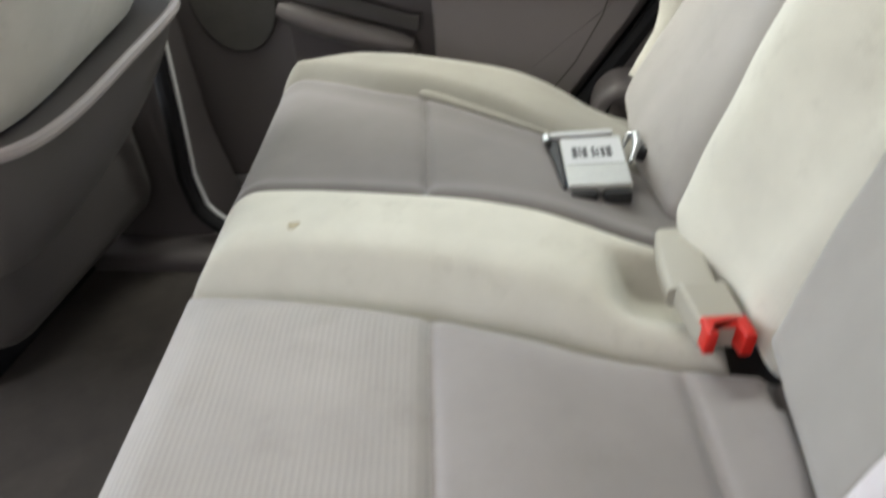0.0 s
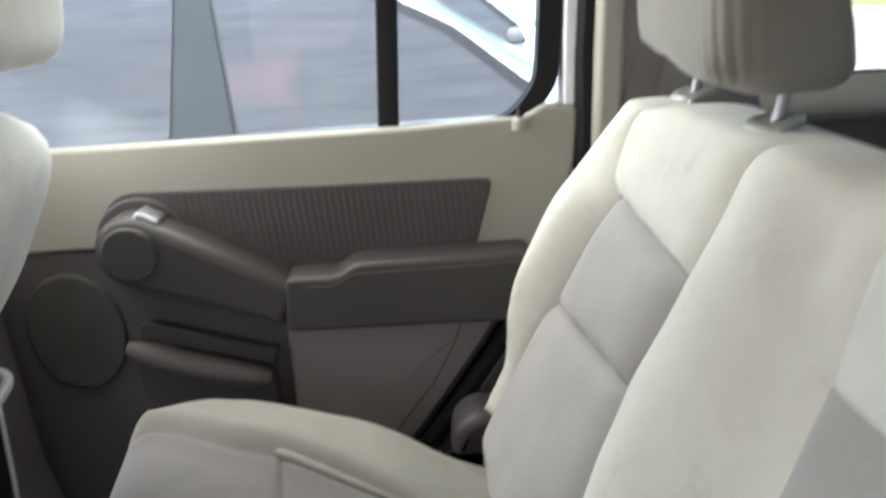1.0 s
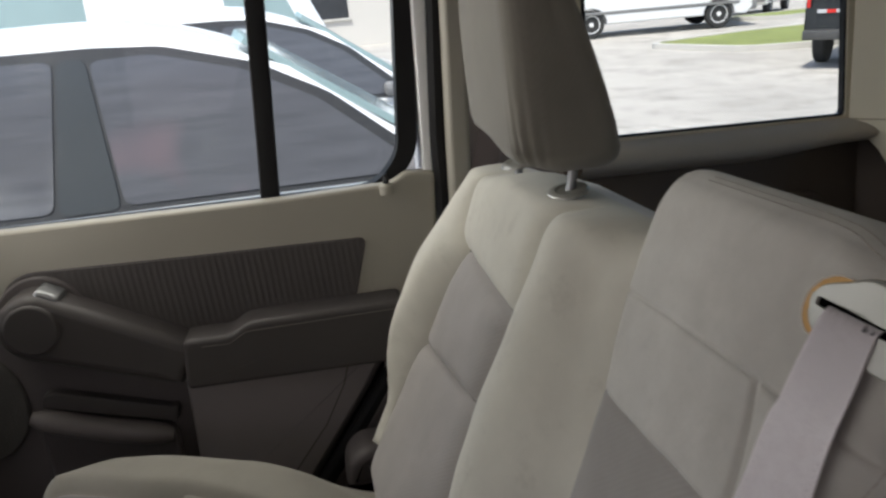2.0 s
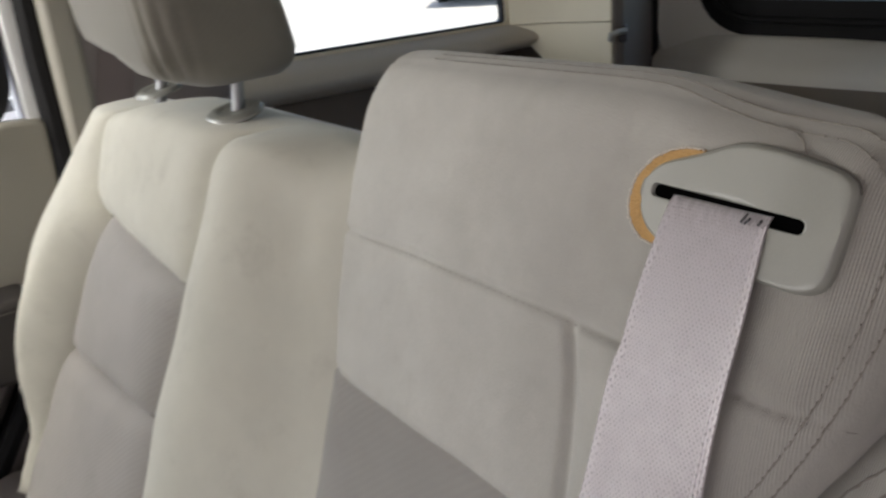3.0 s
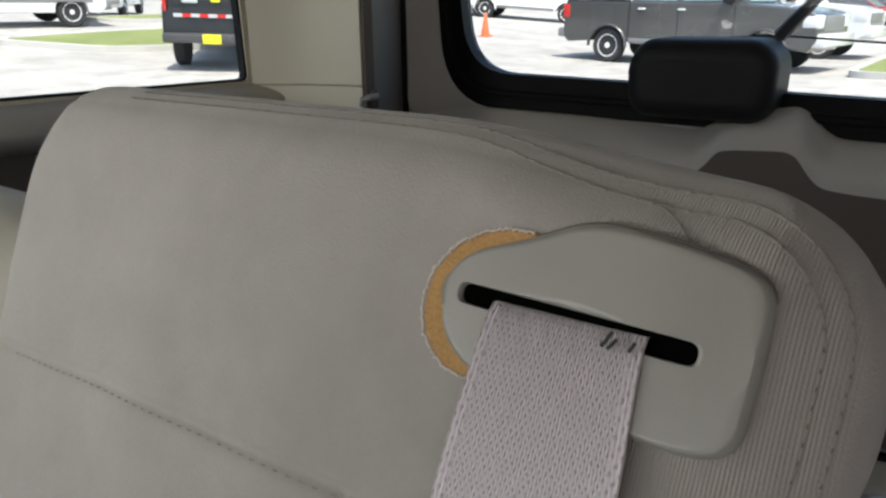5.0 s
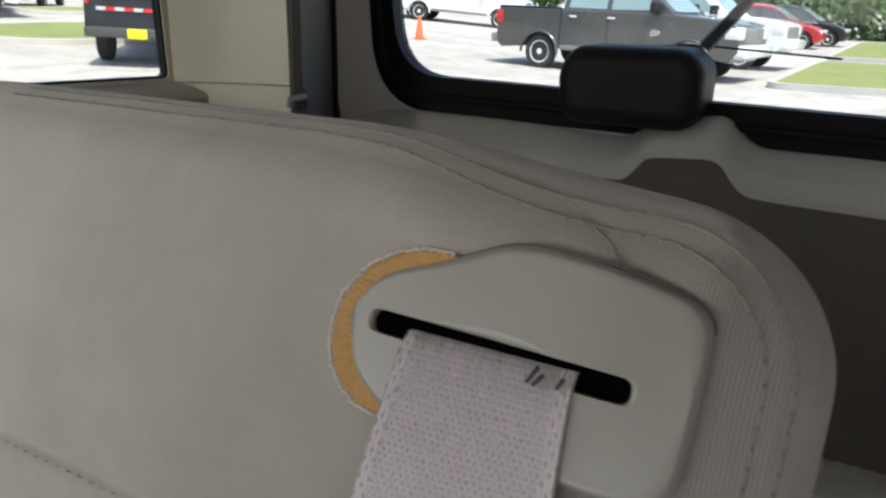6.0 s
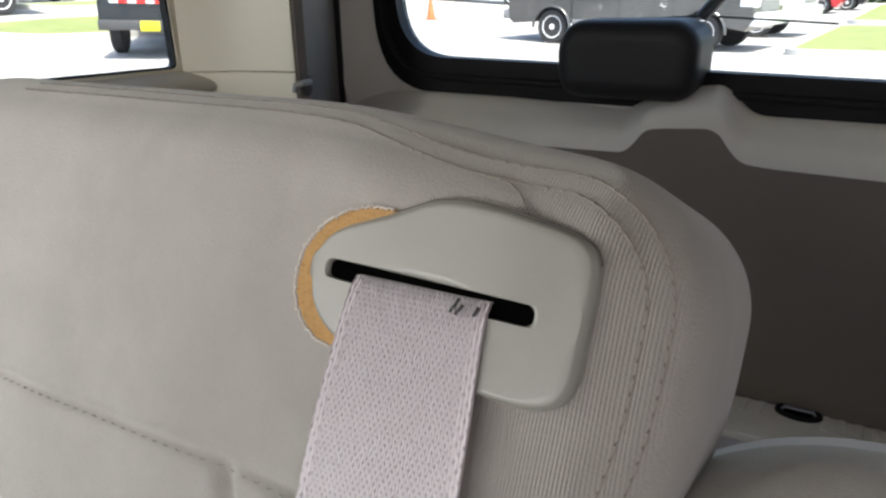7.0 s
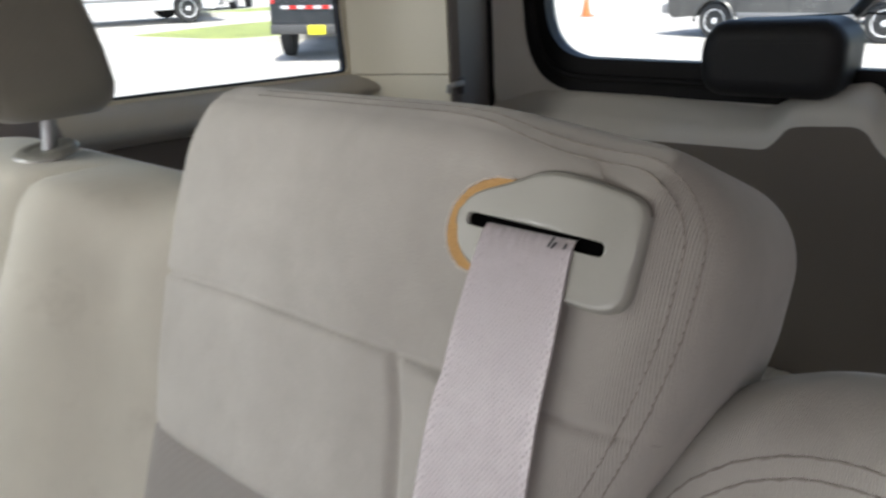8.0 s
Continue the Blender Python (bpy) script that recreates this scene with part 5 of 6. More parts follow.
def fc_relief(u, v):
    dip = 1.0 if fc_s(v) < u < fc_o(v) else 0.0
    edge_in = min(abs(u - fc_s(v)), abs(u - fc_o(v)))
    bolster = smooth01((u - fc_o(v)) / 0.028) * smooth01((0.50 - v) / 0.22)
    d = 0.020 * bolster - 0.012 * dip * smooth01(edge_in / 0.05)
    d += 0.010 * math.sin(math.pi * max(0, min(1, (v + 0.05) / 0.6))) - 0.028 * smooth01((v - 0.36) / 0.2)
    # the hollow in which the buckle's sleeve stands
    hollow = ((u - 1.058) / 0.044) ** 4 + ((v - 0.505) / 0.040) ** 4
    d -= 0.044 * math.exp(-hollow)
    d -= 0.020 * smooth01((v - 0.30) / 0.22) * smooth01((u - 1.38) / 0.12)
    d += 0.002 * math.sin(u * 22 + v * 17)
    return d


fc_l = lambda v: lerp_table(v, [(-0.15, 1.69), (-0.08, 1.722), (0.0, 1.735), (0.10, 1.708), (0.21, 1.656), (0.33, 1.600), (0.43, 1.560), (0.58, 1.50)])  # noqa: E731
fc_i = lambda v: lerp_table(v, [(-0.1, 1.052), (0.05, 1.046), (0.26, 1.018), (0.50, 0.962), (0.6, 0.955)])  # noqa: E731
fc_s = lambda v: lerp_table(v, [(-0.1, 1.228), (0.05, 1.224), (0.26, 1.200), (0.50, 1.135), (0.6, 1.125)])  # noqa: E731
fc_o = lambda v: lerp_table(v, [(-0.15, 1.640), (-0.08, 1.642), (0.0, 1.612), (0.10, 1.555), (0.17, 1.524), (0.285, 1.442), (0.36, 1.388), (0.42, 1.350), (0.58, 1.27)])  # noqa: E731
cells = {}
for i in range(3):
    for j in range(2):
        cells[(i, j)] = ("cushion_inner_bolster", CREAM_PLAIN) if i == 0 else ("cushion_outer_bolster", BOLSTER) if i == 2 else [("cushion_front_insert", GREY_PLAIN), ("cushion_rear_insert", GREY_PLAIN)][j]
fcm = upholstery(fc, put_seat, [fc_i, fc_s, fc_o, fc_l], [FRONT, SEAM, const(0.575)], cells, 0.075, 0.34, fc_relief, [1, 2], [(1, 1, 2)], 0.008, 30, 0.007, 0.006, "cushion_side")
welt = [(fc_o(0.172 + 0.0098 * k) + 0.007, 0.172 + 0.0098 * k) for k in range(25)]
taper = [0.0095 * (1 - 0.55 * k / 24) * (0.75 if k == 0 else 1.0) for k in range(25)]
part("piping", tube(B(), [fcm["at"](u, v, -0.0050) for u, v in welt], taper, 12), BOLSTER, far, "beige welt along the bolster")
stn = [(0.086 + 0.007 * math.cos(a) * (1 + 0.3 * math.sin(3 * a)), 1.117 + 0.009 * math.sin(a) * (1 + 0.25 * math.cos(2 * a))) for a in (2 * math.pi * k / 16 for k in range(16))]
part("stain", slab(B(), stn, lambda u, v, d: (Vector(fcm["at"](v, u)) + Vector((0, 0, 0.0068 + d))), 0.0, 0.0012), surface("brown_stain", (0.42, 0.37, 0.26), 0.9, grain=900, spots=200, vary=0.3, bump=0.2), fc, "small brown stain")
nc = near


def nc_relief(u, v):
    d = 0.010 * math.sin(math.pi * max(0, min(1, (v + 0.02) / 0.6))) - 0.024 * smooth01((v - 0.36) / 0.2) - 0.012
    d += 0.002 * math.sin(u * 19 + v * 15)
    # it drops away in front of the backrest
    d -= 0.075 * smooth01((v - 0.597 - 0.012 * smooth01((0.95 - u) / 0.1)) / 0.012) * smooth01((0.97 - u) / 0.02)
    return d


NF = lambda u: FRONT(u) + 0.072 - 0.020 * smooth01((u - 0.8) / 0.2)  # noqa: E731
cells = {}
for i in range(2):
    for j in range(4):
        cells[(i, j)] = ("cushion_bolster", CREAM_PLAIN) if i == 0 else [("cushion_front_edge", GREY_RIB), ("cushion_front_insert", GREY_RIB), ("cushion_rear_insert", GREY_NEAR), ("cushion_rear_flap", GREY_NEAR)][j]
upholstery(nc, put_seat, [const(0.02), const(0.24), lambda v: fc_i(v) - 0.003], [FRONT, NF, SEAM, lambda u: 0.528 - 0.135 * (u - 0.9), const(0.665)], cells, 0.07, 0.34, nc_relief, [1], [(2, 1, 2), (3, 1, 2)], 0.006, 26, 0.006, 0.006, "cushion_side")
# bench base below the cushions
bm = box(B(), 0.06, 0.60, 0.05, 1.66, 0.40, 0.56, 0.02)
box(bm, 0.50, 0.69, 0.05, 1.66, 0.55, 0.70, 0.02)
tagged(part("bench_base", bm, TAUPE), "dark moulded base below the bench cushions", "seat base")

# buckle on its sleeve
bk = thing("belt_buckle", (0.55, 1.05, 0.76), "beige belt buckle with red release button on a sleeve", "belt buckle")
sl_pts = resample([(0.540, 1.165, 0.770), (0.535, 1.12, 0.789), (0.534, 1.07, 0.795), (0.540, 1.02, 0.793)], 12, False)
bm = B()
rows = []
for i, p in enumerate(sl_pts):
    w = 0.025 + 0.001 * i / 11
    o = rounded([(-w, -0.012), (w, -0.012), (w, 0.012), (-w, 0.012)], 0.008, 4)
    rows.append([bm.verts.new((p[0] + a, p[1] + 0.10 * a, p[2] + b)) for a, b in o])
for r0, r1 in zip(rows, rows[1:]):
    for i in range(len(r0)):
        bm.faces.new((r0[i], r0[(i + 1) % len(r0)], r1[(i + 1) % len(r0)], r1[i]))
bm.faces.new(rows[0][::-1])
bm.faces.new(rows[-1])
part("sleeve", bm, BEIGE, bk, "beige plastic sleeve", 50)
bm_m = pose(0.555, 0.990, 0.793, 4, 6, 14)
put_b = lambda u, v, d: tuple(bm_m @ Vector((u, v, d)))  # noqa: E731
part("housing", slab(B(), rounded([(-0.024, -0.030), (0.024, -0.030), (0.026, 0.040), (-0.026, 0.040)], 0.008, 4), put_b, -0.013, 0.013, 0.005, 3), BEIGE, bk, "beige buckle housing")
part("release_button", slab(B(), rounded([(-0.024, -0.042), (-0.013, -0.042), (-0.012, -0.029), (0.009, -0.029), (0.010, -0.046), (0.023, -0.046), (0.023, -0.016), (-0.023, -0.016)], 0.003, 3), put_b, -0.009, 0.0165, 0.003, 3), RED, bk, "bright red release button")

# loose metal bracket with a paper label, lying on the far cushion
br = thing("metal_bracket", (0.44, 1.29, 0.785), "zinc metal bracket with white printed label on the cushion", "bracket")
bm_t = pose(0.445, 1.279, 0.800, 2, 1, 6)
put_t = lambda u, v, d: tuple(bm_t @ Vector((u, v, d)))  # noqa: E731
part("plate", slab(B(), rounded([(-0.038, -0.054), (0.042, -0.054), (0.044, 0.076), (-0.040, 0.076)], 0.004, 3), put_t, -0.004, 0.009, 0.002, 2), DULL_STEEL, br, "zinc-plated steel plate")
lab = part("paper_label", slab(B(), rounded([(-0.037, -0.002), (0.040, -0.002), (0.042, 0.066), (-0.038, 0.066)], 0.002, 2), put_t, 0.009, 0.0098), STICKER, br, "white paper label")
for a0, w, z0, z1 in ((-0.026, 0.007, 0.014, 0.042), (-0.017, 0.003, 0.016, 0.042), (-0.012, 0.006, 0.014, 0.041), (0.000, 0.004, 0.015, 0.042), (0.006, 0.003, 0.015, 0.036), (0.012, 0.005, 0.014, 0.040), (0.019, 0.007, 0.014, 0.041)):
    part("print_bar", slab(B(), [(a0, z0), (a0 + w, z0), (a0 + w * 1.05, z1), (a0, z1)], put_t, 0.0098, 0.0102), INK, lab)
for a0, a1 in ((-0.034, -0.002), (0.006, 0.040)):
    part("black_foot", slab(B(), rounded([(a0, -0.064), (a1, -0.064), (a1, -0.046), (a0, -0.046)], 0.003, 2), put_t, -0.014, 0.002, 0.002, 2), BLACK, br, "black rubber foot")
part("side_rail", slab(B(), rounded([(-0.044, -0.05), (-0.039, -0.05), (-0.041, 0.072), (-0.058, 0.076), (-0.056, 0.060)], 0.003, 2), put_t, -0.012, 0.006, 0.002, 2), BLACK, br, "black side rail")
part("lip", slab(B(), rounded([(-0.052, 0.070), (0.034, 0.074), (0.034, 0.084), (-0.052, 0.082)], 0.003, 2), put_t, -0.002, 0.014, 0.002, 2), STICKER, br, "pale folded lip")
part("lug", tube(B(), [put_t(-0.052, 0.078, 0.006), put_t(-0.058, 0.070, 0.012), put_t(-0.056, 0.058, 0.010)], 0.006, 8), STEEL, br, "bright steel lug")
clip = [(0.044, 0.046, 0.006), (0.052, 0.058, 0.016), (0.060, 0.050, 0.020), (0.060, 0.030, 0.018), (0.054, 0.016, 0.012), (0.048, 0.004, 0.006)]
part("clip", tube(B(), [put_t(*p) for p in clip], [0.003, 0.005, 0.006, 0.006, 0.004, 0.003], 8), STEEL, br, "bright bent steel clip")
part("knob", lathe(B(), [(0.009, -0.004), (0.010, 0.006), (0.007, 0.012)], lambda p, q2, d: put_t(0.068 + p, 0.030 + q2, d), 16), BLACK, br)

# belt on the pillar behind the headrest, and its loop
sb = thing("shoulder_belt", (0.85, 1.80, 1.2), "mauve-brown shoulder belt hanging on the pillar", "seat belt")
part("webbing", slab(B(), [(0.722, 1.02), (0.780, 1.02), (0.897, 1.44), (0.842, 1.44)], lambda u, v, d: (u, 1.832 - d, v), 0.0, 0.0015), surface("mauve_webbing", (0.20, 0.165, 0.165), 0.7, grain=900, bump=0.3), sb)
part("loop", slab(B(), rounded([(0.820, 1.425), (0.905, 1.425), (0.895, 1.465), (0.815, 1.465)], 0.010, 4), lambda u, v, d: (u, 1.840 - d, v), 0.0, 0.022, 0.006, 3), BLACK, sb, "black belt loop")
an = thing("belt_anchor", (0.50, 1.64, 0.73), "taupe plastic belt anchor cover beside the cushion", "belt anchor")
part("cover", slab(B(), rounded([(0.445, 0.66), (0.56, 0.66), (0.56, 0.745), (0.49, 0.75), (0.455, 0.72)], 0.022, 5), lambda u, v, d: (u, 1.79 - d, v - 0.01), 0.0, 0.09, 0.022, 4), TAUPE, an)

# front passenger seat, seen from behind
fs = thing("front_seat", (-0.35, 1.40, 0.45), "cream cloth front seat with taupe back panel", "car seat")


def fs_ring(z):
    x = lerp_table(z, [(0.50, -0.375), (0.70, -0.335), (0.90, -0.285), (1.00, -0.245), (1.10, -0.205), (1.28, -0.145), (1.38, -0.175)])
    w = lerp_table(z, [(0.68, 0.03), (0.74, 0.075), (0.80, 0.125), (0.88, 0.155), (0.97, 0.222), (1.10, 0.292), (1.27, 0.300), (1.33, 0.27), (1.385, 0.14)])
    w_in = w if z > 1.2 else max(w, 0.27)
    dp = lerp_table(z, [(0.50, 0.10), (0.80, 0.14), (1.15, 0.13), (1.30, 0.10), (1.39, 0.03)])
    out = []
    for k in range(64):
        a = 2 * math.pi * k / 64
        c, s = math.cos(a), math.sin(a)
        e = 0.45
        out.append((x - dp + dp * math.copysign(abs(c) ** e, c), 1.335 + (w if s > 0 else w_in) * math.copysign(abs(s) ** e, s), z))
    return out


def loft(zs, ring):
    bm = B()
    rows = [[bm.verts.new(p) for p in ring(z)] for z in zs]
    for r0, r1 in zip(rows, rows[1:]):
        for i in range(len(r0)):
            bm.faces.new((r0[i], r0[(i + 1) % len(r0)], r1[(i + 1) % len(r0)], r1[i]))
    bm.faces.new(rows[0][::-1])
    bm.faces.new(rows[-1])
    return bm


def fs_low(s):
    """The lower panel's ring: its foot sweeps up to the outer side, its top edge rises a little."""
    out = []
    for x, y, _z in fs_ring(0.97):
        top = 0.935 + 0.05 * smooth01((y - 1.05) / 0.5)
        foot = lerp_table(y, [(1.00, 0.745), (1.15, 0.774), (1.31, 0.812), (1.42, 0.855), (1.50, 0.90), (1.60, 0.94)])
        z = foot + (top - foot) * s
        out.append((x - 0.24 * (0.935 - z) - 0.03 * (1 - s) ** 3, y - 0.03 * smooth01((y - 1.36) / 0.2), z))
    return out


def fs_up(t):
    """The upper back's ring; its lowest edge follows the panel below."""
    return [(x - 0.014 * (1 - t) ** 8, y, z + (0.043 + 0.05 * smooth01((y - 1.05) / 0.5)) * (1 - t)) for (x, y, z) in fs_ring(0.90 + 0.485 * t)]


part("back_panel", loft([k / 14 for k in range(15)], fs_low), FRONT_SHELL, fs, "taupe lower back panel", 60)
part("upper_back", loft([k / 16 for k in range(17)], fs_up), FRONT_CLOTH, fs, "cream cloth upper back", 70)
rim = fs_low(1.0)
roll = [(x + 0.008, y + 0.004 * (1 if y > 1.335 else -1), z) for (x, y, z) in rim[47:] + rim[:18]]
part("trim_roll", tube(B(), roll, 0.0085, 10), TAUPE_LITE, fs, "grey moulded trim roll")
bm = box(B(), -1.0, -0.50, 1.16, 1.68, 0.52, 0.80, 0.06, 4)
part("cushion", bm, FRONT_SHELL, fs, "taupe cushion base")
bm = box(B(), -0.95, -0.66, 1.22, 1.62, 0.40, 0.52, 0.01)
part("seat_frame", bm, BLACK, fs)
hm = box(B(), -0.07, 0.07, -0.15, 0.15, -0.11, 0.12, 0.055, 5, pose(-0.165, 1.49, 1.53, 0, 10, 0))
part("headrest", hm, FRONT_CLOTH, fs, "cream cloth headrest", 80)
for y in (1.41, 1.56):
    part("post", tube(B(), [(-0.25, y, 1.33), (-0.20, y, 1.46)], 0.007, 10), STEEL, fs)
fs.matrix_basis = Matrix.Translation((-0.29, 1.40, 0.45))

# ---- outside: the parking lot ----
def rise(x, y):
    """The lot climbs gently away from the car's far side and falls a little behind it."""
    k = min(max(y - 3.0, 0.0), 19.0)
    fall = 0.006 * min(max(x - 5.0, 0.0), 22.0) * smooth01((14.0 - y) / 6.0)
    return 0.0026 * k * k + 0.02 * max(0.0, y - 22.0) - fall


def lot_surface():
    m, nt, p = nodes_of("pale_worn_concrete")
    tc = nt.nodes.new("ShaderNodeTexCoord")
    big = N(nt, "ShaderNodeTexNoise", Scale=0.35, Detail=7.0, Roughness=0.65)
    mid_n = N(nt, "ShaderNodeTexNoise", Scale=1.7, Detail=9.0, Roughness=0.75)
    fine_n = N(nt, "ShaderNodeTexNoise", Scale=90.0, Detail=3.0)
    for n in (big, mid_n, fine_n):
        nt.links.new(tc.outputs["Object"], n.inputs["Vector"])
    c = mixed(nt, ramped(nt, big.outputs[0], 0.3, 0.7), (0.335, 0.318, 0.290), (0.49, 0.466, 0.428))
    c = mixed(nt, ramped(nt, mid_n.outputs[0], 0.48, 0.68), c, (0.245, 0.232, 0.211))
    c = mixed(nt, ramped(nt, fine_n.outputs[0], 0.5, 0.9), c, (0.45, 0.428, 0.393))
    nt.links.new(c, p.inputs["Base Color"])
    p.inputs["Roughness"].default_value = 0.9
    b = N(nt, "ShaderNodeBump", Strength=0.4, Distance=0.01)
    nt.links.new(fine_n.outputs[0], b.inputs["Height"])
    nt.links.new(b.outputs[0], p.inputs["Normal"])
    return m


def tint_film():
    """Tinted window film: smooth, with long faint ripples that smear what it mirrors. Some reflections are painted into
    its colour.
    """
    m, nt, p = nodes_of("rippled_tinted_glass")
    tc = nt.nodes.new("ShaderNodeTexCoord")
    stretch = nt.nodes.new("ShaderNodeMapping")
    stretch.inputs["Scale"].default_value = (1.2, 1.0, 16.0)
    nt.links.new(tc.outputs["Object"], stretch.inputs["Vector"])
    streak = N(nt, "ShaderNodeTexNoise", Scale=2.2, Detail=4.0, Roughness=0.6)
    patch = N(nt, "ShaderNodeTexNoise", Scale=1.6, Detail=2.0)
    nt.links.new(stretch.outputs[0], streak.inputs["Vector"])
    nt.links.new(tc.outputs["Object"], patch.inputs["Vector"])
    # painted reflections: pale streaks, then pinkish patches of glare
    c = mixed(nt, ramped(nt, streak.outputs[0], 0.3, 0.7), (0.082, 0.086, 0.099), (0.108, 0.113, 0.128))
    c = mixed(nt, ramped(nt, patch.outputs[0], 0.63, 0.72), c, (0.138, 0.116, 0.132))
    nt.links.new(c, p.inputs["Base Color"])
    p.inputs["Roughness"].default_value = 0.12
    p.inputs["Specular IOR Level"].default_value = 0.28
    b = N(nt, "ShaderNodeBump", Strength=0.12, Distance=0.004)
    nt.links.new(streak.outputs[0], b.inputs["Height"])
    nt.links.new(b.outputs[0], p.inputs["Normal"])
    return m


TINT_FILM = tint_film()
LOT = lot_surface()
KERB = surface("kerb_concrete", (0.46, 0.45, 0.42), 0.9, grain=60, spots=2, vary=0.18, bump=0.4, bump_d=0.004)
GRASS = surface("mown_grass", (0.20, 0.235, 0.075), 0.95, grain=45, spots=0.9, vary=0.4, bump=0.9, bump_d=0.03, dirt=(0.24, 0.22, 0.09))
LEAF = surface("hedge_leaves", (0.06, 0.11, 0.03), 0.75, grain=6, spots=0.8, vary=0.4, bump=0)
BARK = surface("bark", (0.12, 0.095, 0.07), 0.9, grain=40, spots=4, vary=0.3, bump=0.6, bump_d=0.01)
BLACK_PAINT = surface("black_van_paint", (0.008, 0.0085, 0.010), 0.35, grain=40, spots=1.5, vary=0.2, bump=0, coat=0.2)
DARK_BUMPER = surface("dark_step_bumper", (0.055, 0.055, 0.055), 0.5, grain=60, spots=3, vary=0.2, bump=0)
GREY_PAINT = surface("metallic_grey_paint", (0.10, 0.10, 0.098), 0.24, grain=200, spots=1.2, vary=0.1, bump=0, metal=0.4, coat=0.5)
RED_PAINT = surface("red_car_paint", (0.40, 0.02, 0.025), 0.3, grain=60, spots=1, vary=0.1, bump=0, coat=0.5)
DARK_GLASS = surface("tinted_car_glass", (0.036, 0.039, 0.046), 0.14, grain=3, spots=1.5, vary=0.25, bump=0, spec=0.25)
SEAL_GREY = surface("grey_window_surround", (0.030, 0.032, 0.036), 0.5, grain=40, spots=3, vary=0.15, bump=0)
PALE_GLASS = surface("pale_windscreen_glass", (0.24, 0.33, 0.34), 0.10, grain=3, spots=1, vary=0.1, bump=0, spec=0.7)
PILLAR_BLUE = surface("blue_grey_pillar_cover", (0.034, 0.041, 0.047), 0.45, grain=60, spots=2, vary=0.06, bump=0)
TYRE = surface("tyre_rubber", (0.03, 0.03, 0.03), 0.85, grain=120, spots=5, vary=0.3, bump=0.4, bump_d=0.004)
ALLOY = surface("alloy_wheel", (0.80, 0.80, 0.80), 0.35, grain=60, spots=6, vary=0.12, bump=0, metal=0.0)
GREY_BUMPER = surface("grey_bumper", (0.20, 0.20, 0.20), 0.45, grain=60, spots=3, vary=0.15, bump=0)
RED_LENS = surface("red_lamp_lens", (0.55, 0.03, 0.025), 0.2, grain=30, spots=6, vary=0.1, bump=0)
WHITE_LENS = surface("clear_lamp_lens", (0.70, 0.71, 0.72), 0.15, grain=30, spots=6, vary=0.1, bump=0)
YELLOW = surface("yellow_number_plate", (0.78, 0.70, 0.02), 0.5, grain=30, spots=8, vary=0.08, bump=0)
ORANGE = surface("orange_cone_plastic", (0.75, 0.12, 0.03), 0.5, grain=30, spots=5, vary=0.12, bump=0)
FENCE = surface("weathered_fence_boards", (0.17, 0.16, 0.15), 0.85, grain=20, spots=2, vary=0.25, bump=0.3, bump_d=0.004)
RENDER_WALL = surface("pale_block_wall", (0.52, 0.50, 0.47), 0.9, grain=20, spots=0.6, vary=0.1, bump=0.3, bump_d=0.004)

bm = B()
XS = [-400, -60, -25, -12, -6, -3, 0, 3, 6, 9, 12, 15, 18, 22, 27, 34, 45, 70, 400]
YS = [-400, -60, -20, -8, 0, 3, 4, 5, 6, 7, 8, 9, 10, 11, 12, 13, 14, 15, 16, 17, 18, 19, 20, 21, 22, 25, 30, 45, 80, 400]
grid = [[bm.verts.new((x, y, rise(x, min(y, 60)))) for y in YS] for x in XS]
for i in range(len(XS) - 1):
    for j in range(len(YS) - 1):
        bm.faces.new((grid[i][j], grid[i + 1][j], grid[i + 1][j + 1], grid[i][j + 1]))
setting("ground", bm, LOT, "pale sunlit concrete of a parking lot", "ground", 60)


def island(name, outline, label, strip=0.16, high=0.13):
    """A kerbed island: concrete kerb round a bed of grass."""
    root = thing(name, (outline[0][0], outline[0][1], rise(*outline[0])), label, "grass island", "grass islands", "structure")
    o = rounded(outline, 0.5, 6)
    n = len(o)
    c = Vector((sum(p[0] for p in o) / n, sum(p[1] for p in o) / n))
    inner = []
    for p in o:
        d = c - Vector(p)
        inner.append(tuple(Vector(p) + d.normalized() * strip))
    drape = lambda u, v, d: (u, v, rise(u, v) + d)  # noqa: E731
    part("kerb", ring_slab(B(), o, inner, drape, -0.1, high), KERB, root, "pale concrete kerb")
    bm = B()
    rings = []
    for s in (1.0, 0.85, 0.65, 0.4, 0.15):
        rings.append([bm.verts.new((c.x + (p[0] - c.x) * s, c.y + (p[1] - c.y) * s, rise(c.x + (p[0] - c.x) * s, c.y + (p[1] - c.y) * s) + high - 0.02 + 0.05 * (1 - s))) for p in inner])
    for a, b in zip(rings, rings[1:]):
        for i in range(n):
            bm.faces.new((a[i], a[(i + 1) % n], b[(i + 1) % n], b[i]))
    bm.faces.new(rings[-1])
    g = part("grass", bm, GRASS, root, "sunlit mown grass", 60)
    return root


island("grass_island", [(8.7, 18.3), (9.9, 15.9), (11.4, 15.45), (16.5, 15.8), (17.0, 18.9), (12.0, 19.0)], "kerbed island of sunlit grass in the lot")
island("grass_island", [(12.8, 22.6), (14.0, 21.2), (24.0, 21.2), (24.5, 23.2)], "long kerbed strip of grass behind the van")
island("grass_island", [(17.0, 2.85), (17.3, -9.0), (24.6, -9.0), (26.6, 2.7)], "wide kerbed lawn beyond the parked pickup")
island("grass_island", [(29.0, 2.7), (28.0, -9.0), (44.0, -9.0), (44.0, 2.4)], "farther kerbed lawn by the path")


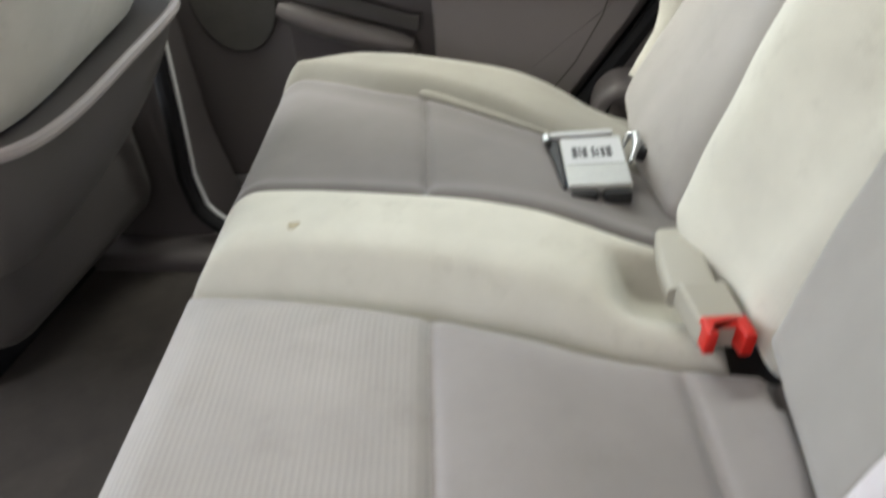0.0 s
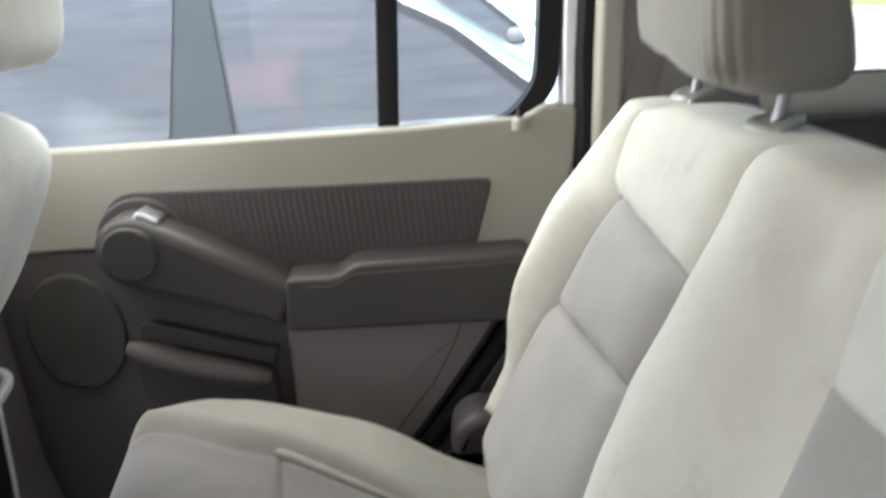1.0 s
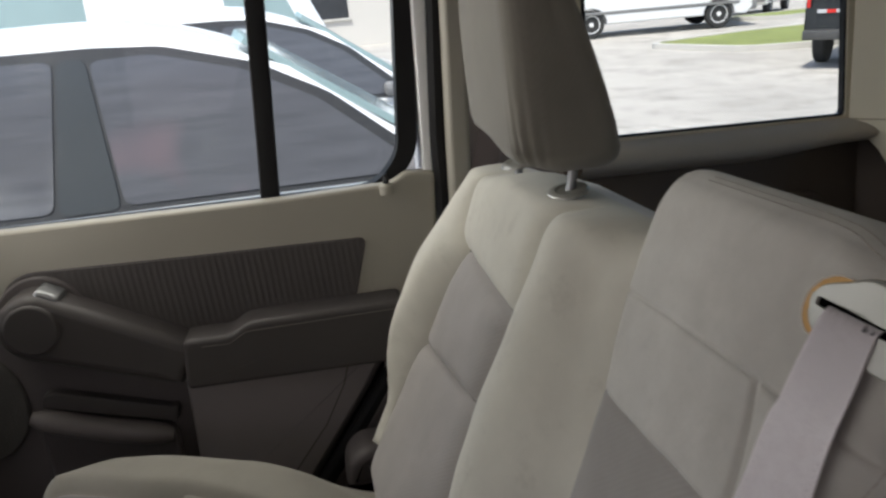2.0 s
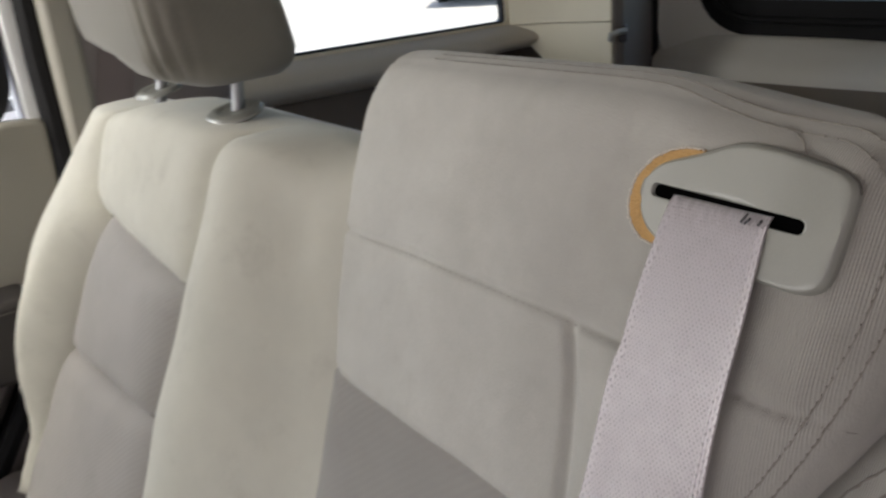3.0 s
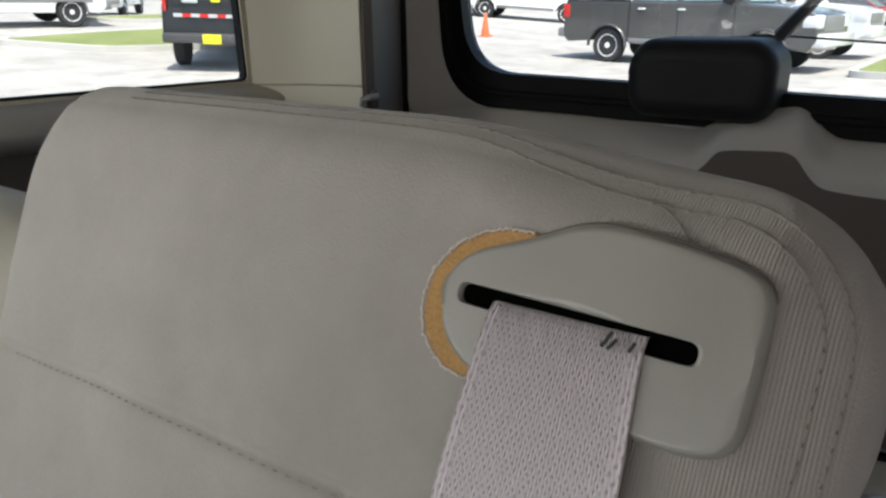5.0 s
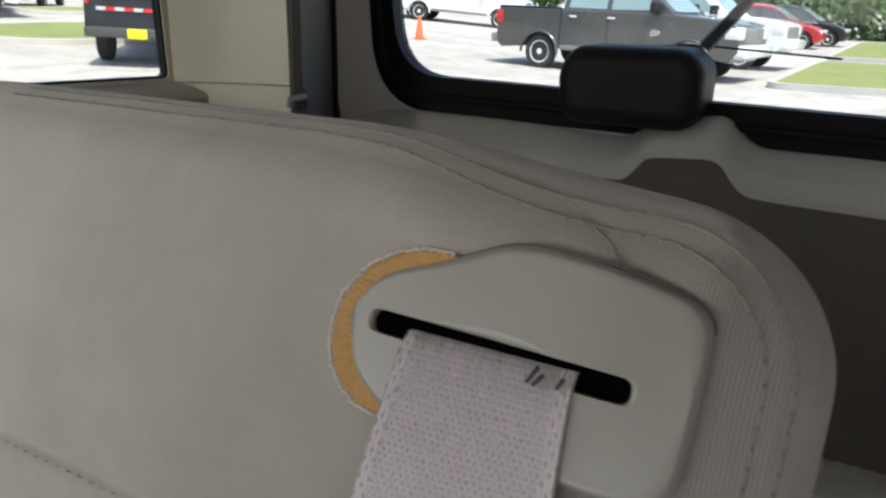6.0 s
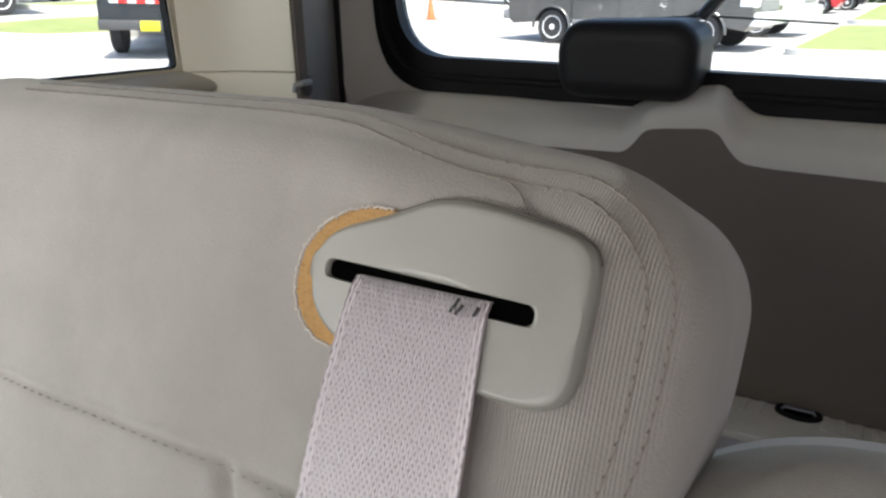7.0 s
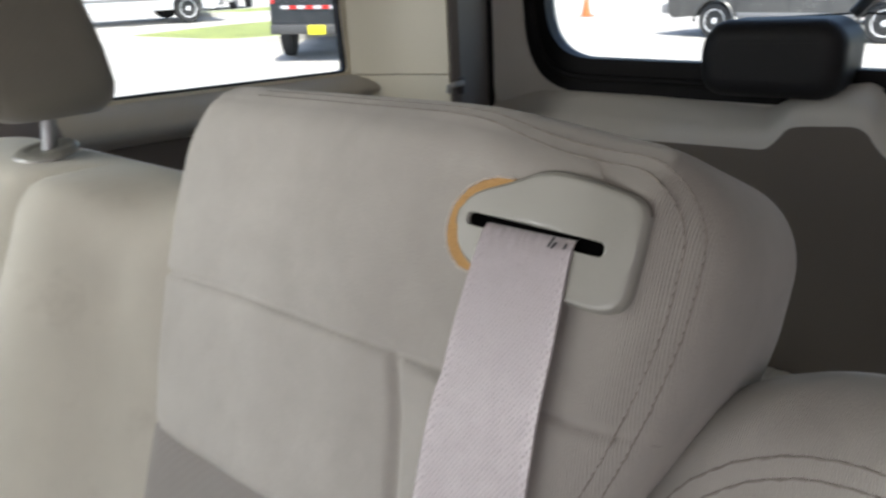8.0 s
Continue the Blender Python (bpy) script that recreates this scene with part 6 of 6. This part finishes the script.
# ---- parked vehicles ----
def prism(bm, outline, put, half, bevel):
    """Extrudes a side outline over the width, with both rims rounded."""
    k = len(outline)
    area = sum(outline[i][0] * outline[(i + 1) % k][1] - outline[(i + 1) % k][0] * outline[i][1] for i in range(k))
    sg = 1 if area > 0 else -1
    nrm = []
    for i in range(k):
        t = Vector(outline[(i + 1) % k]) - Vector(outline[i - 1])
        t = t / max(t.length, 1e-9)
        nrm.append(Vector((-t.y, t.x)) * sg)
    prof = []
    for j in range(4):
        a = 0.5 * math.pi * j / 3
        prof.append((bevel * (1 - math.sin(a)), -half + bevel * (1 - math.cos(a))))
    prof = prof + [(i, -d) for i, d in prof[::-1]]
    rows = [[bm.verts.new(put(outline[i][0] + nrm[i].x * ins, outline[i][1] + nrm[i].y * ins, d)) for i in range(k)] for ins, d in prof]
    for a, b in zip(rows, rows[1:]):
        for i in range(k):
            bm.faces.new((a[i], a[(i + 1) % k], b[(i + 1) % k], b[i]))
    bm.faces.new(rows[0][::-1])
    bm.faces.new(rows[-1])
    return bm


def arch(xc, r, z0):
    """The points of a wheel arch, from front to rear."""
    return [(xc + r * math.cos(math.pi * k / 12), z0 + r * math.sin(math.pi * k / 12)) for k in range(13)]


def wheel(root, x, y, r, out):
    """A tyre with rim and spokes, its outer face to the given side."""
    put = lambda a, b, d: (x + a, y + out * d, r + b)  # noqa: E731
    w = 0.11
    t = part("wheel", lathe(B(), [(r * 0.62, -w), (r * 0.93, -w), (r, -w * 0.7), (r, w * 0.7), (r * 0.93, w), (r * 0.70, w), (r * 0.64, w * 0.8)], put, 28), TYRE, root, "black tyre", 40, True)
    rim = part("rim", lathe(B(), [(r * 0.66, w * 0.2), (r * 0.66, w * 0.86), (r * 0.60, w * 0.80), (r * 0.57, w * 0.45), (r * 0.20, w * 0.45)], put, 28), ALLOY, t, "silver alloy rim", 40)
    for k in range(6):
        a = 2 * math.pi * k / 6
        c, s = math.cos(a), math.sin(a)
        bm = B()
        o = [(0.0, -0.025), (r * 0.60, -0.045), (r * 0.60, 0.045), (0.0, 0.025)]
        slab(bm, o, lambda u, v, d: put(u * c - v * s, u * s + v * c, d), w * 0.45, w * 0.78)
        part("spoke", bm, ALLOY, t)
    part("hub", lathe(B(), [(r * 0.17, w * 0.4), (r * 0.17, w * 0.82), (r * 0.12, w * 0.86)], put, 16), ALLOY, t)
    return t


def vehicle(name, label, category, m, spec):
    """A parked vehicle from its side outline. Local x ahead, y to its left."""
    root = thing(name, (0, 0, 0), label, category, "parked vehicles", "", m)
    W, paint = spec["width"], spec["paint"]
    r, (xf, xr) = spec["wheel"], spec["axles"]
    zb = spec["under"]
    low = [(spec["front"], zb + 0.12)] + spec["nose"]
    ar = r + 0.07
    bottom = [(spec["rear"], zb + 0.10), (spec["rear"] + 0.12, zb)]
    for xc in (xr, xf):
        bottom += [p for p in arch(xc, ar, r - 0.02)[::-1] if p[1] >= zb]
    bottom += [(spec["front"] - 0.15, zb)]
    outline = spec["nose"] + bottom
    flat_put = lambda u, v, d: (u, d, v)  # noqa: E731
    part("body", prism(B(), outline, flat_put, W / 2, 0.045), paint, root, "", 40, True)
    cab, belt, roof, tp = spec["cab"], spec["belt"], spec["roof"], spec.get("taper", 0.14)
    cab_put = lambda u, v, d: (u, d * (1 - tp * max(0, v - belt) / (roof - belt)), v)  # noqa: E731
    part("cabin", prism(B(), cab, cab_put, W / 2 - 0.02, 0.04), paint, root, "", 40, True)
    if spec.get("crown"):
        # the roof skin domes up between the side rails
        line = sorted(p for p in cab if p[1] > belt + 0.35)
        bm = B()
        rows = []
        for i in range(21):
            s = i / 20
            x = line[0][0] + (line[-1][0] - line[0][0]) * s
            z = lerp_table(x, line)
            half = (W / 2 - 0.055) * (1 - tp * (z - belt) / (roof - belt))
            rows.append([bm.verts.new((x, half * q / 6, z - 0.012 + spec["crown"] * math.sin(math.pi * s) ** 0.6 * (1 - (q / 6) ** 2))) for q in range(-6, 7)])
        for a, b in zip(rows, rows[1:]):
            for q in range(12):
                bm.faces.new((a[q], a[q + 1], b[q + 1], b[q]))
        part("roof_skin", bm, paint, root, "", 60, True)
    for side in (-1, 1):
        for wname, poly, mat in spec["windows"]:
            proud = 0.003 if wname == "window_surround" else 0.008
            part(wname, slab(B(), rounded(poly, 0.04, 3), lambda u, v, d, s=side: cab_put(u, v, s * (W / 2 - 0.02 + d)), -0.01, proud), mat, root, "", 40, True)
        if spec.get("flare"):
            for x in (xf, xr):
                part("wheel_flare", tube(B(), [(u, side * (W / 2 + 0.002), v) for u, v in arch(x, ar + 0.035, r - 0.02)], 0.045, 8, flat=0.7), paint, root, "", 60, True)
        for x in (xf, xr):
            wheel(root, x, side * (W / 2 - 0.13), r, side)
    for wname, (x1, z1), (x2, z2), half, mat in spec["screens"]:
        n = Vector((z2 - z1, 0, x1 - x2)).normalized()
        bulge = spec.get("bulge", 0.0)
        if n.z < 0:
            n = -n
        bm = B()
        o = [tuple(q) for q in resample(rounded([(-half, 0.05), (half, 0.05), (half * 0.92, 0.95), (-half * 0.92, 0.95)], 0.06, 3), 48)]
        slab(bm, o, lambda u, v, d: tuple(Vector((x1 + (x2 - x1) * v, u, z1 + (z2 - z1) * v)) + n * (d + bulge * (1 - abs(u / half) ** 3))), -0.02, 0.008)
        part(wname, bm, mat, root, "", 40, True)
    for pname, (x0, x1, y0, y1, z0, z1), mat, bev in spec.get("boxes", ()):
        part(pname, box(B(), x0, x1, y0, y1, z0, z1, bev), mat, root, "", 40, True)
    return root


def crossover(paint):
    surround = [(-1.50, 1.035), (-1.40, 1.42), (-1.15, 1.60), (-0.75, 1.635), (-0.30, 1.632), (-0.05, 1.618), (0.28, 1.528), (0.54, 1.392), (0.84, 1.145), (0.88, 1.035)]
    w = [("window_surround", surround, SEAL_GREY),
         ("front_window", [(-0.262, 1.062), (-0.305, 1.588), (-0.08, 1.592), (0.24, 1.505), (0.50, 1.372), (0.79, 1.130), (0.82, 1.062)], TINT_FILM),
         ("door_pillar", [(-0.50, 1.05), (-0.415, 1.60), (-0.318, 1.60), (-0.277, 1.05)], PILLAR_BLUE),
         ("rear_window", [(-1.42, 1.07), (-1.34, 1.38), (-1.12, 1.57), (-0.75, 1.602), (-0.43, 1.598), (-0.515, 1.062)], TINT_FILM)]
    return dict(width=1.80, paint=paint, wheel=0.34, axles=(1.42, -1.25), under=0.25, front=2.15, rear=-2.15,
                nose=[(2.15, 0.45), (2.10, 0.72), (1.80, 0.90), (1.05, 1.03), (-1.85, 1.03), (-2.12, 0.92), (-2.16, 0.50)],
                belt=1.02, roof=1.72, taper=0.13, bulge=0.02, crown=0.085,
                cab=[(1.08, 1.01), (0.72, 1.27), (0.40, 1.50), (0.12, 1.61), (-0.30, 1.685), (-0.80, 1.69), (-1.25, 1.64), (-1.55, 1.45), (-1.80, 1.01)],
                windows=w, screens=[("windscreen", (1.06, 1.07), (0.16, 1.67), 0.80, PALE_GLASS), ("back_window", (-1.78, 1.05), (-1.30, 1.62), 0.60, DARK_GLASS)],
                boxes=[("belt_moulding", (-1.5, 0.95, -0.905, -0.89, 1.005, 1.03), WHITE_PAINT, 0.004), ("door_handle", (-0.70, -0.52, -0.925, -0.895, 0.86, 0.89), WHITE_PAINT, 0.008),
                       ("door_mirror", (0.74, 0.84, -1.03, -0.90, 1.05, 1.14), GREY_BUMPER, 0.03), ("headlight", (1.90, 2.14, -0.86, -0.55, 0.62, 0.78), WHITE_LENS, 0.03), ("headlight", (1.90, 2.14, 0.55, 0.86, 0.62, 0.78), WHITE_LENS, 0.03)])


vehicle("parked_car", "white car with dark side windows parked alongside", "car", pose(0.02, 4.10, rise(0, 4.1) - 0.03), crossover(WHITE_PAINT))
vehicle("parked_car", "second white car beyond, taller, with dark windows", "car", pose(0.25, 6.95, rise(0, 7) - 0.08) @ Matrix.Diagonal((1.06, 1, 1.10, 1)), crossover(WHITE_PAINT))


def van(paint, win=DARK_GLASS, high=2.05):
    return dict(width=1.95, paint=paint, wheel=0.37, axles=(1.85, -1.75), under=0.32, front=2.75, rear=-2.75,
                nose=[(2.78, 0.50), (2.76, 0.85), (2.55, 1.02), (1.85, 1.18), (-2.70, 1.18), (-2.76, 0.60)],
                belt=1.15, roof=high, taper=0.10,
                cab=[(1.90, 1.15), (1.35, high - 0.12), (1.15, high), (-2.60, high), (-2.70, high - 0.2), (-2.72, 1.15)],
                windows=[("front_window", [(0.55, 1.22), (0.55, high - 0.22), (1.15, high - 0.22), (1.58, 1.22)], win), ("side_window", [(-2.3, 1.25), (-2.3, high - 0.22), (-1.0, high - 0.22), (-1.0, 1.25)], win)],
                screens=[("windscreen", (1.86, 1.22), (1.36, high - 0.14), 0.78, win)],
                boxes=[("bumper", (2.66, 2.92, -0.95, 0.95, 0.42, 0.66), GREY_BUMPER, 0.04), ("bumper", (-2.92, -2.70, -0.95, 0.95, 0.42, 0.64), GREY_BUMPER, 0.04), ("headlight", (2.62, 2.80, -0.90, -0.55, 0.74, 0.92), WHITE_LENS, 0.02),
                       ("headlight", (2.62, 2.80, 0.55, 0.90, 0.74, 0.92), WHITE_LENS, 0.02), ("side_moulding", (-2.6, 2.4, -0.992, -0.96, 0.62, 0.70), GREY_BUMPER, 0.01), ("door_handle", (0.62, 0.80, -1.0, -0.965, 1.02, 1.06), GREY_BUMPER, 0.008)])


def slope(x, y):
    """Stands a vehicle on the rising lot."""
    e = 0.5
    return Vector((-(rise(x + e, y) - rise(x - e, y)) / (2 * e), -(rise(x, y + e) - rise(x, y - e)) / (2 * e), 1)).normalized()


def parked(x, y, heading):
    n = slope(x, y)
    f = Vector((math.cos(radians(heading)), math.sin(radians(heading)), 0))
    left = n.cross(f).normalized()
    f = left.cross(n)
    m = Matrix((f, left, n)).transposed().to_4x4()
    m.translation = (x, y, rise(x, y))
    return m


vehicle("parked_van", "white work van with steel wheels parked by the island", "van", parked(10.35, 21.9, -8.0), van(WHITE_PAINT))
vehicle("parked_van", "white van with pale windows, beyond the parked cars", "van", parked(-0.9, 10.9, 0.0), van(WHITE_PAINT, PALE_GLASS, 2.45))
vehicle("parked_van", "white van with dark bumper parked at the far kerb", "van", parked(16.6, 26.5, 48.0), van(WHITE_PAINT))

# black van seen from behind: step bumper, yellow plate, red and white tape
bv_spec = van(BLACK_PAINT, DARK_GLASS, 2.0)
bx = -2.76
rear_boxes = [("step_bumper", (bx - 0.22, bx + 0.02, -0.86, 0.86, 0.52, 0.68), DARK_BUMPER, 0.02), ("number_plate", (bx - 0.236, bx - 0.222, -0.16, 0.16, 0.515, 0.68), YELLOW, 0.004),
              ("tail_lamp", (bx - 0.015, bx + 0.05, 0.80, 0.86, 1.05, 1.40), RED_LENS, 0.01), ("tail_lamp", (bx - 0.015, bx + 0.05, -0.86, -0.80, 1.05, 1.40), RED_LENS, 0.01),
              ("rear_sticker", (bx - 0.012, bx, 0.25, 0.52, 1.20, 1.27), STICKER, 0.002), ("rear_sticker", (bx - 0.012, bx, -0.55, -0.36, 1.18, 1.28), STICKER, 0.002), ("rear_badge", (bx - 0.012, bx, -0.14, 0.02, 1.22, 1.28), YELLOW, 0.002)]
for k in range(9):
    y = 0.68 - k * 0.152
    rear_boxes.append(("reflective_tape", (bx - 0.010, bx + 0.002, y - 0.15, y, 0.955, 1.015), RED_LENS if k % 2 else STICKER, 0.0))
bv_spec["boxes"] = bv_spec["boxes"][:1] + rear_boxes
bv_spec["under"], bv_spec["wheel"], bv_spec["width"] = 0.56, 0.41, 1.78
vehicle("parked_van", "black van seen from behind with yellow plate", "van", parked(11.85, 14.05, 42.0), bv_spec)


def pickup(paint):
    return dict(width=2.0, paint=paint, wheel=0.39, flare=True, axles=(1.85, -1.75), under=0.44, front=2.85, rear=-2.95,
                nose=[(2.88, 0.66), (2.87, 1.08), (2.78, 1.20), (2.30, 1.30), (1.35, 1.36), (-1.10, 1.38), (-2.92, 1.38), (-2.98, 0.74)],
                belt=1.34, roof=1.98, taper=0.13,
                cab=[(1.46, 1.33), (0.84, 1.87), (0.62, 1.96), (-0.80, 1.98), (-1.05, 1.93), (-1.20, 1.34)],
                windows=[("front_window", [(0.02, 1.40), (0.02, 1.84), (0.64, 1.84), (1.12, 1.42)], PALE_GLASS), ("rear_window", [(-1.04, 1.41), (-0.96, 1.84), (-0.10, 1.84), (-0.10, 1.40)], PALE_GLASS)],
                screens=[("windscreen", (1.44, 1.38), (0.86, 1.86), 0.76, PALE_GLASS)],
                boxes=[("front_bumper", (2.74, 3.04, -0.98, 0.98, 0.54, 0.80), WHITE_LENS, 0.05), ("rear_bumper", (-3.14, -2.92, -0.98, 0.98, 0.54, 0.76), GREY_BUMPER, 0.04), ("tail_lamp", (-2.985, -2.80, -1.006, -0.86, 1.00, 1.30), RED_LENS, 0.02), ("tail_lamp", (-2.985, -2.80, 0.86, 1.006, 1.00, 1.30), RED_LENS, 0.02),
                       ("headlight", (2.56, 2.89, -1.004, -0.66, 0.90, 1.16), WHITE_LENS, 0.03), ("headlight", (2.56, 2.89, 0.66, 1.004, 0.90, 1.16), WHITE_LENS, 0.03), ("grille", (2.84, 2.90, -0.62, 0.62, 0.84, 1.14), GREY_BUMPER, 0.02),
                       ("door_handle", (-0.05, 0.13, -1.025, -0.99, 1.20, 1.24), WHITE_LENS, 0.012), ("door_handle", (-1.0, -0.82, -1.025, -0.99, 1.20, 1.24), WHITE_LENS, 0.012),
                       ("door_seam", (-0.048, -0.034, -1.003, -0.98, 0.62, 1.36), BLACK, 0.0), ("door_seam", (1.20, 1.214, -1.003, -0.98, 0.70, 1.36), BLACK, 0.0), ("bed_gap", (-1.235, -1.205, -1.003, -0.96, 0.60, 1.382), BLACK, 0.0),
                       ("bed_rail", (-2.90, -1.25, -1.0, -0.90, 1.375, 1.41), BLACK, 0.012), ("sill_moulding", (-1.2, 1.3, -1.008, -0.96, 0.46, 0.58), GREY_BUMPER, 0.02),
                       ("door_mirror", (1.0, 1.20, -1.26, -1.0, 1.36, 1.60), BLACK, 0.05), ("door_mirror", (1.0, 1.20, 1.0, 1.26, 1.36, 1.60), BLACK, 0.05)])


vehicle("pickup_truck", "dark grey crew-cab pickup with alloy wheels", "pickup", parked(18.55, 6.20, -97.0), pickup(GREY_PAINT))
vehicle("pickup_truck", "white pickup parked behind the grey one", "pickup", parked(23.2, 6.0, -95.0), pickup(WHITE_PAINT))
vehicle("pickup_truck", "white flatbed truck far across the lot", "pickup", parked(31.2, 17.6, -75.0), pickup(WHITE_PAINT))
vehicle("pickup_truck", "black truck far across the lot", "pickup", parked(30.5, 21.2, 100.0), pickup(BLACK_PAINT))
vehicle("parked_car", "small red car far across the lot", "car", parked(36.8, 5.6, -92.0), crossover(RED_PAINT))
vehicle("parked_car", "black car far across the lot", "car", parked(40.3, 4.9, -92.0), crossover(BLACK_PAINT))
vehicle("parked_car", "white car far beyond the lawn", "car", parked(41.5, 15.0, -60.0), crossover(WHITE_PAINT))

cone = thing("traffic_cone", (21.6, 13.8, rise(21.6, 13.8)), "orange traffic cone standing on the lot", "traffic cone")
put = lambda a, b, d: (21.6 + a, 13.8 + b, rise(21.6, 13.8) + d)  # noqa: E731
part("cone_body", lathe(B(), [(0.15, 0.03), (0.13, 0.08), (0.035, 0.70), (0.02, 0.72)], put, 20), ORANGE, cone)
part("base", box(B(), 21.42, 21.78, 13.62, 13.98, rise(21.6, 13.8), rise(21.6, 13.8) + 0.035, 0.01), ORANGE, cone)

# fence and block wall far off on the far side
fn = thing("board_fence", (-8.0, 20.0, rise(0, 20)), "dark weathered board fence behind the vans", "fence")
for k in range(46):
    x = -14.0 + 0.24 * k
    part("board", box(B(), x, x + 0.20, 20.0, 20.03, rise(0, 20), rise(0, 20) + 2.05 + 0.03 * math.sin(k * 2.1), 0.004, 1), FENCE, fn)
part("fence_rail", box(B(), -14.0, -2.9, 20.03, 20.09, 2.2, 2.3), FENCE, fn)
bl = thing("block_building", (2, 34, rise(2, 34)), "low pale block building far across the lot", "building")
zb0 = rise(2, 34)
part("wall", box(B(), -14, 8, 34, 42, zb0 - 0.2, zb0 + 4.6), RENDER_WALL, bl)
part("roof", box(B(), -14.4, 8.4, 33.6, 42.4, zb0 + 4.6, zb0 + 4.85, 0.03), KERB, bl)
for k in range(6):
    wx = -12.5 + 3.4 * k
    wd = part("window", box(B(), wx, wx + 1.5, 33.97, 34.02, zb0 + 1.2, zb0 + 2.6), DARK_GLASS, bl)
    part("sill", box(B(), wx - 0.08, wx + 1.58, 33.90, 34.0, zb0 + 1.1, zb0 + 1.2), KERB, wd)


def leafy(bm, c, rad, n, rng, size):
    for _ in range(n):
        a, b = rng.uniform(0, 2 * math.pi), math.acos(rng.uniform(-1, 1))
        q = rad[3] if len(rad) > 3 else 1.0
        rr = rng.uniform(0.45, 1.0) ** 0.5 * (1 + 0.25 * math.sin(3 * a) * math.sin(2 * b + 1))
        p = Vector((c[0] + rad[0] * rr * math.sin(b) * math.cos(a), c[1] + rad[1] * rr * math.sin(b) * math.sin(a), c[2] + rad[2] * rr * math.cos(b)))
        t = Vector((rng.gauss(0, 1), rng.gauss(0, 1), rng.gauss(0, 1))).normalized()
        s = t.orthogonal().normalized()
        w = s.cross(t)
        k = size * rng.uniform(0.6, 1.3)
        vs = [bm.verts.new(p + e) for e in (s * k, w * k * 0.55, -s * k, -w * k * 0.55)]
        bm.faces.new(vs)


rng = random.Random(7)
bm = B()
for k in range(16):
    leafy(bm, (50.0 + rng.uniform(-1, 1), -14 + 2.3 * k, rise(50.0, -14 + 2.3 * k) + 1.1), (1.4, 1.6, 1.5), 1000, rng, 0.21)
tagged(part("hedge", bm, LEAF, None, "", 0), "dense green hedge far beyond the lawns", "hedge", "", "stuff")
for k, (tx, ty, th) in enumerate([(54, -9, 6.0), (56, -2, 7.0), (57, 6, 6.5), (58, 14, 7.5), (56, 22, 6.5), (24, 40, 7.5), (33, 36, 7.0)]):
    z0 = rise(tx, ty)
    tr = thing("tree", (tx, ty, z0), "broad green tree far across the lot", "tree", "trees")
    part("trunk", tube(B(), [(tx, ty, z0 - 0.1), (tx + 0.1, ty, z0 + 1.2), (tx, ty + 0.15, z0 + th * 0.55)], [0.26, 0.2, 0.1], 10), BARK, tr)
    for j in range(4):
        a = j * 1.7 + k
        part("limb", tube(B(), [(tx, ty + 0.1, z0 + th * 0.4), (tx + math.cos(a), ty + math.sin(a), z0 + th * 0.58), (tx + 1.9 * math.cos(a), ty + 1.9 * math.sin(a), z0 + th * 0.7)], [0.1, 0.07, 0.03], 7), BARK, tr)
    cr = B()
    for j in range(7):
        a = j * 0.9 + k
        leafy(cr, (tx + 1.5 * math.cos(a), ty + 1.5 * math.sin(a), z0 + th * (0.62 + 0.06 * (j % 4))), (1.5, 1.5, 1.1), 480, rng, 0.25)
    part("crown", cr, LEAF, tr, "", 0)
